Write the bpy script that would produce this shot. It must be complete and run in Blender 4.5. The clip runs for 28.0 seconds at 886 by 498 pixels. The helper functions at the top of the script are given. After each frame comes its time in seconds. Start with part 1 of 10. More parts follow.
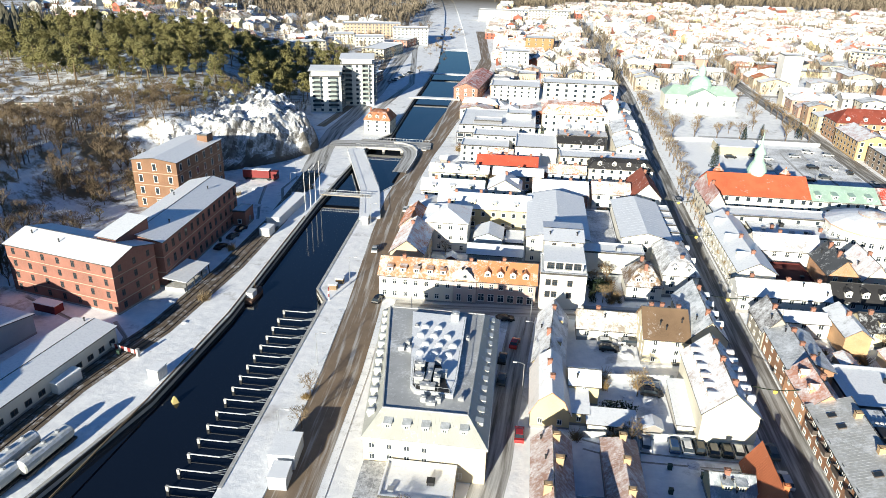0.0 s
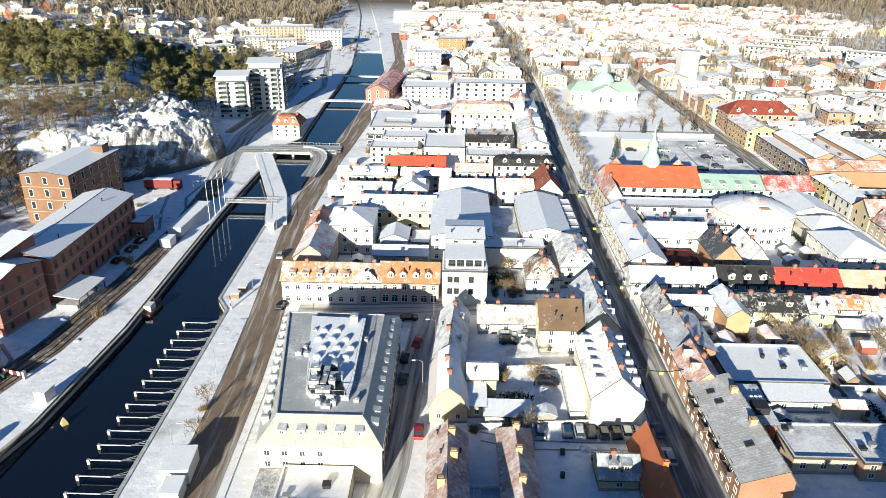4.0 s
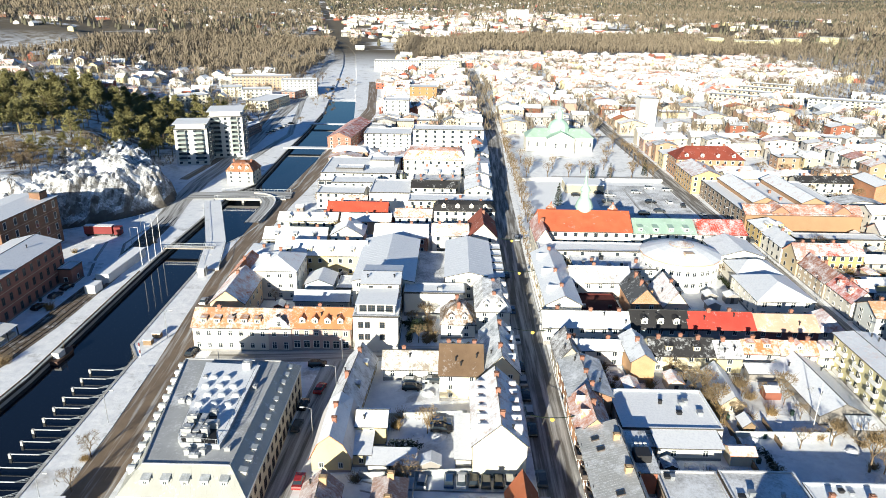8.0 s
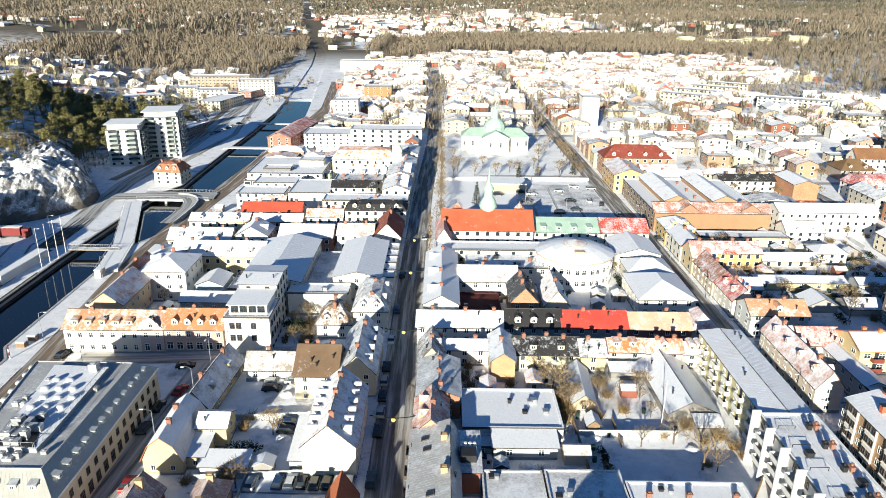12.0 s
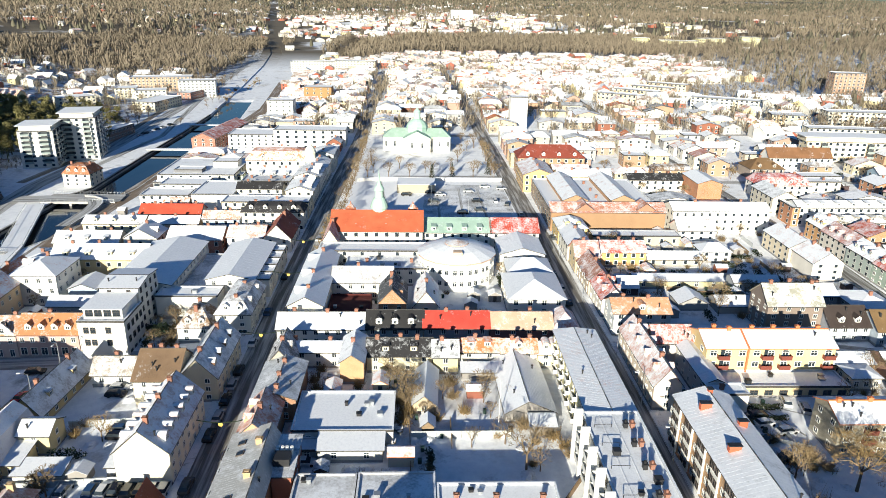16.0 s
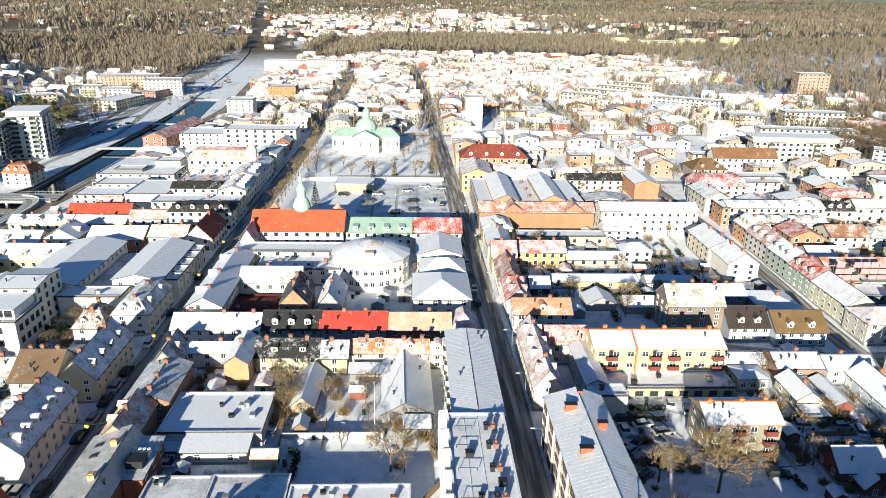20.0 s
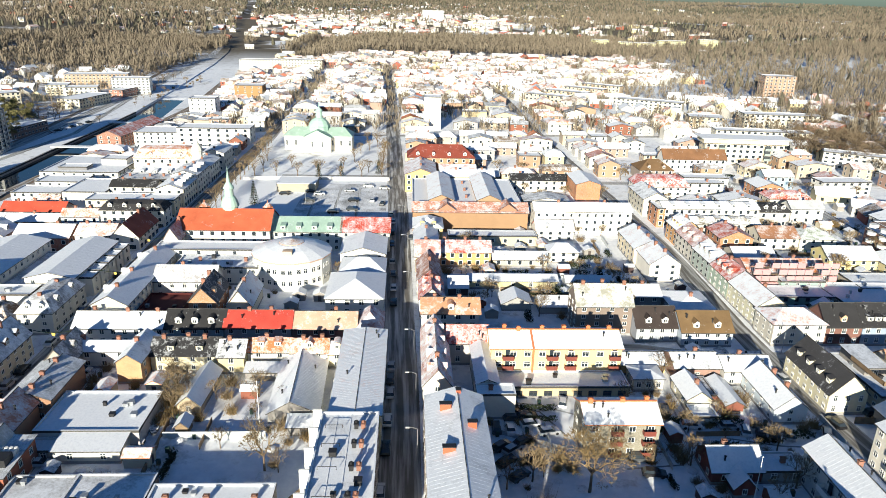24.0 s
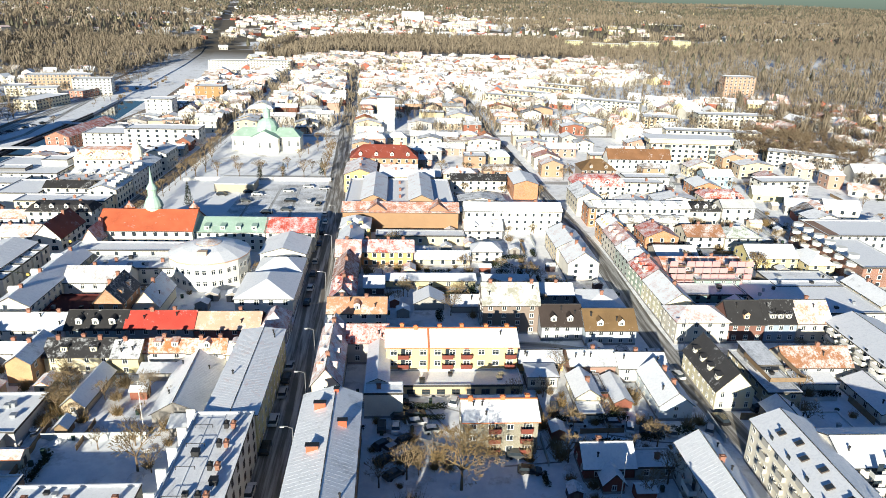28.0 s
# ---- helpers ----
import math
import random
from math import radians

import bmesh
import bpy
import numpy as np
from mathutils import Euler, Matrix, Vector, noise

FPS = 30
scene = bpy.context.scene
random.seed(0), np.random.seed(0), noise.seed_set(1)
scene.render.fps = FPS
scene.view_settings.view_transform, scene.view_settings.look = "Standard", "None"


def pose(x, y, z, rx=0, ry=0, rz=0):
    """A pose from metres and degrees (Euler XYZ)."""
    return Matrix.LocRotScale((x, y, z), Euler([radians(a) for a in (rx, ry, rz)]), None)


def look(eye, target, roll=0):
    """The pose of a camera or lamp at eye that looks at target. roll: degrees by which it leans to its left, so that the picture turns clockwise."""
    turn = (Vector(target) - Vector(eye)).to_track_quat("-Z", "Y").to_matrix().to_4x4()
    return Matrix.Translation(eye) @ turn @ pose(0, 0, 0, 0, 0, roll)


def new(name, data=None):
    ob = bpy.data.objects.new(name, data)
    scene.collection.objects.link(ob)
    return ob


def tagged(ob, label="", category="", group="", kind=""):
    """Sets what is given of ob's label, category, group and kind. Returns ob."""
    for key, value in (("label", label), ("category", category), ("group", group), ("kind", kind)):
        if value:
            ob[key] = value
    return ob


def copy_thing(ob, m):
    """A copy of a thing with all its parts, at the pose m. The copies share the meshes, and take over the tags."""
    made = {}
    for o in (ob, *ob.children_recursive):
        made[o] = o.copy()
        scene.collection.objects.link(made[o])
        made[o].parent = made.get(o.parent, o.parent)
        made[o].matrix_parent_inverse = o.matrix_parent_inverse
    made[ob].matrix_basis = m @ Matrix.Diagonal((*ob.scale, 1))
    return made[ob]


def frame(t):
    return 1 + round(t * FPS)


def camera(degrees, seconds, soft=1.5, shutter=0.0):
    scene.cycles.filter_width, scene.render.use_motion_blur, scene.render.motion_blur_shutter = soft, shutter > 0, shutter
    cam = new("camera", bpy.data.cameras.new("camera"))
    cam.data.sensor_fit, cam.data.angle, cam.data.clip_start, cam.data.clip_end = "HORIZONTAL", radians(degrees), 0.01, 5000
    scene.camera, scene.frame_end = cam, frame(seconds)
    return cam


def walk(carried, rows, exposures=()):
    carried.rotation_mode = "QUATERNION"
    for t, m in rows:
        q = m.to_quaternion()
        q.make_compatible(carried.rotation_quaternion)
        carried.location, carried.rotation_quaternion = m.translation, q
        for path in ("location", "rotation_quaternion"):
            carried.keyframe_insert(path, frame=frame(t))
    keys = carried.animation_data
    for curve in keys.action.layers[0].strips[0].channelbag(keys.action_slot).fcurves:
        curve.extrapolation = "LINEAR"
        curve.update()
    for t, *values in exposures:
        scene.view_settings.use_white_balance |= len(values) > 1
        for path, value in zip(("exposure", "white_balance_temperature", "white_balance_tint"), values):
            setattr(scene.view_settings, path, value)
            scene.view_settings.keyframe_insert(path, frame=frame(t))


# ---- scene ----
cam = camera(65.0, 28.0, 0.75)
PATH = [
    (0, (0.129, 0.187, 83.829), (-0.078, 2.001, 83.014), 1.4),
    (0.5, (1.617, 0.094, 83.878), (1.427, 1.911, 83.064), 1.4),
    (1, (2.961, -0.013, 83.96), (2.856, 1.811, 83.147), 1.5),
    (1.5, (3.91, -0.091, 84.024), (3.863, 1.736, 83.211), 1.5),
    (2, (4.577, -0.137, 84.053), (4.546, 1.689, 83.239), 1.4),
    (2.5, (5.237, -0.171, 84.078), (5.221, 1.655, 83.261), 1.3),
    (4.5, (9.358, -0.432, 84.417), (9.342, 1.401, 83.619), 1.1),
    (5, (11.267, -0.478, 84.438), (11.25, 1.389, 83.723), 1.1),
    (5.5, (13.817, -0.527, 84.436), (13.8, 1.351, 83.747), 1.0),
    (6, (16.717, -0.468, 84.472), (16.7, 1.409, 83.782), 1.0),
    (6.5, (19.807, -0.295, 84.487), (19.789, 1.582, 83.798), 1.0),
    (7, (22.929, -0.144, 84.495), (22.912, 1.734, 83.806), 0.9),
    (7.5, (26.157, 0.016, 84.509), (26.14, 1.894, 83.82), 0.9),
    (8, (29.532, 0.193, 84.496), (29.516, 2.071, 83.808), 0.9),
    (8.5, (32.987, 0.416, 84.457), (32.971, 2.294, 83.769), 0.9),
    (9, (36.545, 0.678, 84.408), (36.529, 2.555, 83.719), 0.7),
    (9.5, (40.155, 0.823, 84.363), (40.14, 2.701, 83.674), 0.7),
    (10, (43.84, 0.917, 84.351), (43.825, 2.795, 83.662), 0.7),
    (10.5, (47.575, 0.973, 84.41), (47.559, 2.851, 83.721), 0.6),
    (11, (51.356, 1.012, 84.481), (51.341, 2.89, 83.793), 0.7),
    (11.5, (55.089, 1.051, 84.518), (55.08, 2.929, 83.83), 0.8),
    (12, (58.852, 1.155, 84.547), (58.857, 3.033, 83.859), 0.8),
    (12.5, (62.59, 1.227, 84.577), (62.609, 3.105, 83.889), 0.8),
    (14.5, (77.283, 1.544, 84.503), (77.345, 3.421, 83.818), 0.9),
    (15, (80.743, 1.625, 84.501), (80.805, 3.503, 83.815), 0.9),
    (15.5, (84.046, 1.747, 84.517), (84.112, 3.625, 83.832), 0.9),
    (16, (87.309, 1.8, 84.59), (87.378, 3.678, 83.905), 1.0),
    (16.5, (90.514, 1.771, 84.669), (90.584, 3.648, 83.984), 1.0),
    (17, (93.627, 1.719, 84.764), (93.698, 3.596, 84.078), 1.1),
    (17.5, (96.641, 1.693, 84.846), (96.715, 3.571, 84.16), 1.1),
    (18, (99.585, 1.766, 84.885), (99.661, 3.643, 84.2), 1.1),
    (18.5, (102.471, 1.857, 84.896), (102.55, 3.734, 84.211), 1.1),
    (19, (105.312, 1.87, 84.893), (105.393, 3.747, 84.208), 1.1),
    (19.5, (108.162, 1.873, 84.888), (108.243, 3.75, 84.203), 1.1),
    (20, (110.95, 1.831, 84.878), (111.034, 3.708, 84.192), 1.2),
    (20.5, (113.691, 1.785, 84.859), (113.775, 3.662, 84.174), 1.2),
    (21, (116.391, 1.695, 84.862), (116.476, 3.572, 84.178), 1.2),
    (21.5, (119.039, 1.597, 84.866), (119.126, 3.474, 84.182), 1.2),
    (23.5, (129.603, 1.323, 84.81), (129.701, 3.2, 84.127), 1.5),
    (24, (132.281, 1.217, 84.824), (132.383, 3.094, 84.141), 1.6),
    (24.5, (134.979, 1.118, 84.843), (135.085, 2.996, 84.161), 1.6),
    (25, (137.714, 1.026, 84.895), (137.823, 2.903, 84.215), 1.6),
    (25.5, (140.417, 0.903, 84.939), (140.531, 2.78, 84.259), 1.6),
    (26, (143.06, 0.766, 84.981), (143.18, 2.643, 84.302), 1.6),
    (26.5, (145.701, 0.569, 85.026), (145.826, 2.446, 84.347), 1.6),
    (27, (148.26, 0.341, 85.023), (148.391, 2.217, 84.345), 1.7),
    (27.5, (150.662, 0.093, 85.023), (150.795, 1.97, 84.345), 1.7),
    (28, (152.929, -0.202, 85.035), (153.063, 1.674, 84.356), 1.7),
]
walk(cam, [(t, look(eye, target, roll)) for t, eye, target, roll in PATH], [(0, 0.98), (6, 0.98), (12, 0.92), (17, 0.86), (28, 0.84)])

# ---- light: low winter sun behind the camera, clear sky ----
SUN_EL, SUN_AZ = 13.8, 197.0
to_sun = Vector((math.sin(radians(SUN_AZ)) * math.cos(radians(SUN_EL)), math.cos(radians(SUN_AZ)) * math.cos(radians(SUN_EL)), math.sin(radians(SUN_EL))))
world = bpy.data.worlds.new("world")
scene.world = world
world.use_nodes = True
wt = world.node_tree
sky = wt.nodes.new("ShaderNodeTexSky")
sky.sky_type, sky.sun_disc = "NISHITA", False
sky.sun_elevation, sky.sun_rotation = radians(SUN_EL), radians(SUN_AZ)
sky.dust_density, sky.ozone_density, sky.air_density = 0.4, 4.0, 1.3
tint = wt.nodes.new("ShaderNodeMix")
tint.data_type, tint.blend_type = "RGBA", "MULTIPLY"
tint.inputs[0].default_value, tint.inputs[7].default_value = 1.0, (0.6, 0.9, 1.26, 1.0)
wt.links.new(sky.outputs[0], tint.inputs[6])
wt.links.new(tint.outputs[2], wt.nodes["Background"].inputs[0])
wt.nodes["Background"].inputs[1].default_value = 0.044
sun_data = bpy.data.lights.new("sun", "SUN")
sun_data.energy, sun_data.angle, sun_data.color = 5.2, radians(0.6), (1.0, 0.95, 0.79)
sun = new("sun", sun_data)
sun.matrix_world = look((0, -200, 300), Vector((0, -200, 300)) - to_sun)

# ---- materials ----
MATS = {}


def node(tree, kind, **values):
    n = tree.nodes.new(kind)
    for key, value in values.items():
        n.inputs[key.replace("_", " ")].default_value = value
    return n


def coords(tree, scale, rand=True):
    """Object coordinates, shifted for each object."""
    tc = tree.nodes.new("ShaderNodeTexCoord")
    mp = tree.nodes.new("ShaderNodeMapping")
    mp.inputs["Scale"].default_value = scale
    tree.links.new(tc.outputs["Object"], mp.inputs["Vector"])
    if rand:
        info = tree.nodes.new("ShaderNodeObjectInfo")
        mul = tree.nodes.new("ShaderNodeMath")
        mul.operation = "MULTIPLY"
        mul.inputs[1].default_value = 57.0
        tree.links.new(info.outputs["Random"], mul.inputs[0])
        tree.links.new(mul.outputs[0], mp.inputs["Location"])
    return mp.outputs["Vector"]


def noise_tex(tree, vec, scale, detail=4.0, rough=0.6):
    n = node(tree, "ShaderNodeTexNoise", Scale=scale, Detail=detail, Roughness=rough)
    tree.links.new(vec, n.inputs["Vector"])
    return n.outputs["Fac"]


def ramp(tree, fac, a, b):
    r = tree.nodes.new("ShaderNodeMapRange")
    r.inputs["From Min"].default_value, r.inputs["From Max"].default_value = a, b
    tree.links.new(fac, r.inputs["Value"])
    return r.outputs["Result"]


def mix(tree, fac, a, b):
    m = tree.nodes.new("ShaderNodeMix")
    m.data_type = "RGBA"
    for sock, value in ((m.inputs[0], fac), (m.inputs[6], a), (m.inputs[7], b)):
        if isinstance(value, (tuple, float, int)):
            sock.default_value = (*value, 1.0) if isinstance(value, tuple) and len(value) == 3 else value
        else:
            tree.links.new(value, sock)
    return m.outputs[2]


SNOW = (0.88, 0.895, 0.92)


def surface(name, col, rough=0.85, var=0.25, grain=3.0, snow=0.0, stretch=(1, 1, 1), metal=0.0, bump=0.1, second=None, snow_scale=0.35, spec=0.3, island=False):
    """A worn surface: colour varied at two scales, fine relief, and snow lying on upward faces (0 none, 1 all)."""
    key = (name, tuple(col), rough, snow, stretch)
    if key in MATS:
        return MATS[key]
    m = bpy.data.materials.new(name)
    m.use_nodes = True
    t = m.node_tree
    bsdf = t.nodes["Principled BSDF"]
    vec = coords(t, stretch)
    big = noise_tex(t, vec, 0.22, 5.0)
    fine = noise_tex(t, vec, grain, 5.0, 0.7)
    dark = tuple(c * (1 - var) for c in col)
    light = second or tuple(min(1.0, c * (1 + 0.5 * var)) for c in col)
    c = mix(t, ramp(t, big, 0.3, 0.7), dark, light)
    c = mix(t, ramp(t, fine, 0.35, 0.75), c, tuple(col))
    if island:
        geo = t.nodes.new("ShaderNodeNewGeometry")
        c = mix(t, ramp(t, geo.outputs["Random Per Island"], -1.2, 1.2), c, tuple(v * 0.45 for v in col))
    if snow > 0:
        v2 = coords(t, (1, 1, 1))
        n1 = noise_tex(t, v2, snow_scale, 6.0, 0.62)
        geo = t.nodes.new("ShaderNodeNewGeometry")
        sep = t.nodes.new("ShaderNodeSeparateXYZ")
        t.links.new(geo.outputs["Normal"], sep.inputs[0])
        up = ramp(t, sep.outputs["Z"], 0.25, 0.55)
        edge = 0.72 - 0.46 * snow
        n0 = noise_tex(t, coords(t, (1, 1, 0.6)), 1.9, 4.0, 0.7)
        two = t.nodes.new("ShaderNodeMath")
        two.operation = "MULTIPLY_ADD"
        two.inputs[1].default_value = 0.45
        t.links.new(n0, two.inputs[0])
        half = t.nodes.new("ShaderNodeMath")
        half.operation = "MULTIPLY"
        half.inputs[1].default_value = 0.55
        t.links.new(n1, half.inputs[0])
        t.links.new(half.outputs[0], two.inputs[2])
        mask = ramp(t, two.outputs[0], edge - 0.1, edge + 0.1)
        both = t.nodes.new("ShaderNodeMath")
        both.operation = "MULTIPLY"
        t.links.new(up, both.inputs[0])
        t.links.new(mask, both.inputs[1])
        c = mix(t, both.outputs[0], c, mix(t, ramp(t, n0, 0.42, 0.72), SNOW, mix(t, ramp(t, fine, 0.35, 0.7), (0.83, 0.85, 0.89), (0.66, 0.68, 0.72))))
    t.links.new(c, bsdf.inputs["Base Color"])
    bsdf.inputs["Roughness"].default_value = rough
    bsdf.inputs["Metallic"].default_value = metal
    bsdf.inputs["Specular IOR Level"].default_value = spec
    if bump:
        b = node(t, "ShaderNodeBump", Strength=bump, Distance=0.15)
        t.links.new(fine, b.inputs["Height"])
        t.links.new(b.outputs[0], bsdf.inputs["Normal"])
    MATS[key] = m
    return m


def brickwork(name, col, mortar=(0.45, 0.42, 0.38)):
    key = (name, tuple(col))
    if key in MATS:
        return MATS[key]
    m = bpy.data.materials.new(name)
    m.use_nodes = True
    t = m.node_tree
    bsdf = t.nodes["Principled BSDF"]
    vec = coords(t, (1, 1, 1))
    big, fine = noise_tex(t, vec, 0.25, 5.0), noise_tex(t, vec, 6.0, 3.0, 0.8)
    c = mix(t, ramp(t, big, 0.3, 0.7), tuple(v * 0.75 for v in col), tuple(v * 1.15 for v in col))
    c = mix(t, ramp(t, fine, 0.45, 0.8), c, mortar)
    t.links.new(c, bsdf.inputs["Base Color"])
    bsdf.inputs["Roughness"].default_value = 0.9
    b = node(t, "ShaderNodeBump", Strength=0.25, Distance=0.05)
    t.links.new(fine, b.inputs["Height"])
    t.links.new(b.outputs[0], bsdf.inputs["Normal"])
    MATS[key] = m
    return m


def glossy(name, col, rough=0.15, metal=0.0, spec=0.5):
    key = (name, tuple(col), rough)
    if key in MATS:
        return MATS[key]
    m = bpy.data.materials.new(name)
    m.use_nodes = True
    t = m.node_tree
    bsdf = t.nodes["Principled BSDF"]
    n = noise_tex(t, coords(t, (1, 1, 1)), 1.7, 3.0)
    t.links.new(mix(t, n, tuple(c * 0.8 for c in col), tuple(min(1, c * 1.2) for c in col)), bsdf.inputs["Base Color"])
    bsdf.inputs["Roughness"].default_value, bsdf.inputs["Metallic"].default_value = rough, metal
    bsdf.inputs["Specular IOR Level"].default_value = spec
    MATS[key] = m
    return m


def plaster(col):
    return surface("plaster", col, 0.9, 0.16, 2.5, bump=0.06)


def tiles(col, snow):
    return surface("roof_tiles", col, 0.85, 0.35, 5.0, snow, (1, 1, 1), bump=0.35)


def sheet(col, snow):
    return surface("sheet_metal", col, 0.55, 0.2, 1.2, snow, (1, 1, 1), bump=0.05, metal=0.2)


def felt(col, snow):
    return surface("roofing_felt", col, 0.9, 0.3, 4.0, snow, (1, 1, 1), bump=0.2, snow_scale=0.16)


WHITE, CREAM, YELLOW, OCHRE = (0.74, 0.71, 0.64), (0.68, 0.6, 0.44), (0.6, 0.5, 0.29), (0.48, 0.37, 0.2)
PINK, PEACH, GREY, BLUE, GREEN = (0.5, 0.33, 0.28), (0.64, 0.42, 0.26), (0.36, 0.35, 0.33), (0.42, 0.5, 0.58), (0.36, 0.44, 0.38)
BROWN, BRICK, BUFF, DARK = (0.2, 0.12, 0.08), (0.36, 0.13, 0.08), (0.55, 0.3, 0.14), (0.05, 0.05, 0.055)
R_ORANGE, R_RED, R_BROWN, R_BLACK = (0.58, 0.2, 0.08), (0.55, 0.09, 0.05), (0.2, 0.13, 0.08), (0.035, 0.034, 0.036)
R_GREY, R_PINK, R_GREEN, R_PALE = (0.3, 0.31, 0.33), (0.5, 0.24, 0.2), (0.33, 0.5, 0.4), (0.55, 0.56, 0.57)
M_GLASS = glossy("window_glass", (0.03, 0.04, 0.05), 0.08)
M_FRAME = surface("white_paint", (0.78, 0.77, 0.73), 0.6, 0.1, 8.0, bump=0.02)
M_FRAMED = surface("dark_paint", (0.1, 0.08, 0.07), 0.6, 0.2, 8.0, bump=0.02)
M_SNOW = surface("snow", SNOW, 0.75, 0.06, 1.5, bump=0.25, spec=0.2)
M_CHIM = brickwork("chimney_brick", (0.27, 0.11, 0.07), (0.3, 0.24, 0.2))
M_PLINTH = surface("stone_plinth", (0.3, 0.29, 0.28), 0.9, 0.25)
M_CONC = surface("concrete", (0.42, 0.41, 0.39), 0.9, 0.25, 2.0, 0.25)
M_EDGE = surface("dark_gutter_metal", (0.07, 0.065, 0.06), 0.6, 0.3, 4.0, 0.25, bump=0.02)
M_STEEL = surface("galvanised_steel", (0.42, 0.44, 0.46), 0.45, 0.15, 4.0, metal=0.6, bump=0.02)
M_BLACK = surface("black_steel", (0.03, 0.03, 0.032), 0.5, 0.3, 4.0, bump=0.02)
M_WOOD = surface("weathered_wood", (0.26, 0.18, 0.11), 0.85, 0.35, 4.0, 0.0, (6, 1, 6))
M_COPPER = surface("green_copper", (0.36, 0.52, 0.44), 0.7, 0.25, 2.0, bump=0.05)
M_RUBBER = surface("rubber", (0.02, 0.02, 0.02), 0.8, 0.2)

# ---- the lie of the land: the town climbs away from the canal ----
def step(v, a, b):
    t = np.clip((v - a) / (b - a), 0, 1)
    return t * t * (3 - 2 * t)


def site(x, y):
    """World place of a point of the town plan; the plan's northern quarters are drawn too deep."""
    x, y = np.asarray(x, float), np.asarray(y, float)
    town = np.interp(y, [-1000, 230, 480, 1000, 6000], [-1000, 230, 417, 880, 5800])
    yy = y + (town - y) * step(x, -45, -15)
    near = np.where(y > 1, yy / np.where(y > 1, y, 1), 1)
    yy = yy - 5.6 * step(x, 180, 212) * (1 - step(y, 200, 260))
    x = np.where(x > 180, 180 + (x - 180) * (0.93 + 0.07 * step(y, 200, 300)), x)
    mid = np.clip(x, 0, 150)
    return mid + (x - mid) * near, yy


def lift(x, y):
    """Height of the town ground over the quay at a point of the plan."""
    x, y = np.asarray(x, float), np.asarray(y, float)
    rise = 4.5 + 0.018 * (np.clip(site(x, y)[1], 20, 520) - 150)
    return step(x, -30, 80) * rise + 0.8 * step(x, 150, 220)


def plan(x, y):
    """Point of the plan that lies at a world place."""
    u, v = x, y
    for _ in range(12):
        a, b = site(u, v)
        u, v = u + x - float(a), v + y - float(b)
    return u, v


def place(x, y, z=0.0, turn=0.0):
    """A thing's pose on the ground at a point of the plan."""
    u, v = site(x, y)
    return pose(float(u), float(v), float(lift(x, y)) + z, 0, 0, turn)


def warp(shape):
    """Lays a shape drawn on the plan into the world."""
    shape.v = [Vector((*map(float, site(p[0], p[1])), p[2] + float(lift(p[0], p[1])))) for p in shape.v]
    return shape


DROP, SQUASH, TAKEN = {}, {}, []

# ---- mesh tools ----


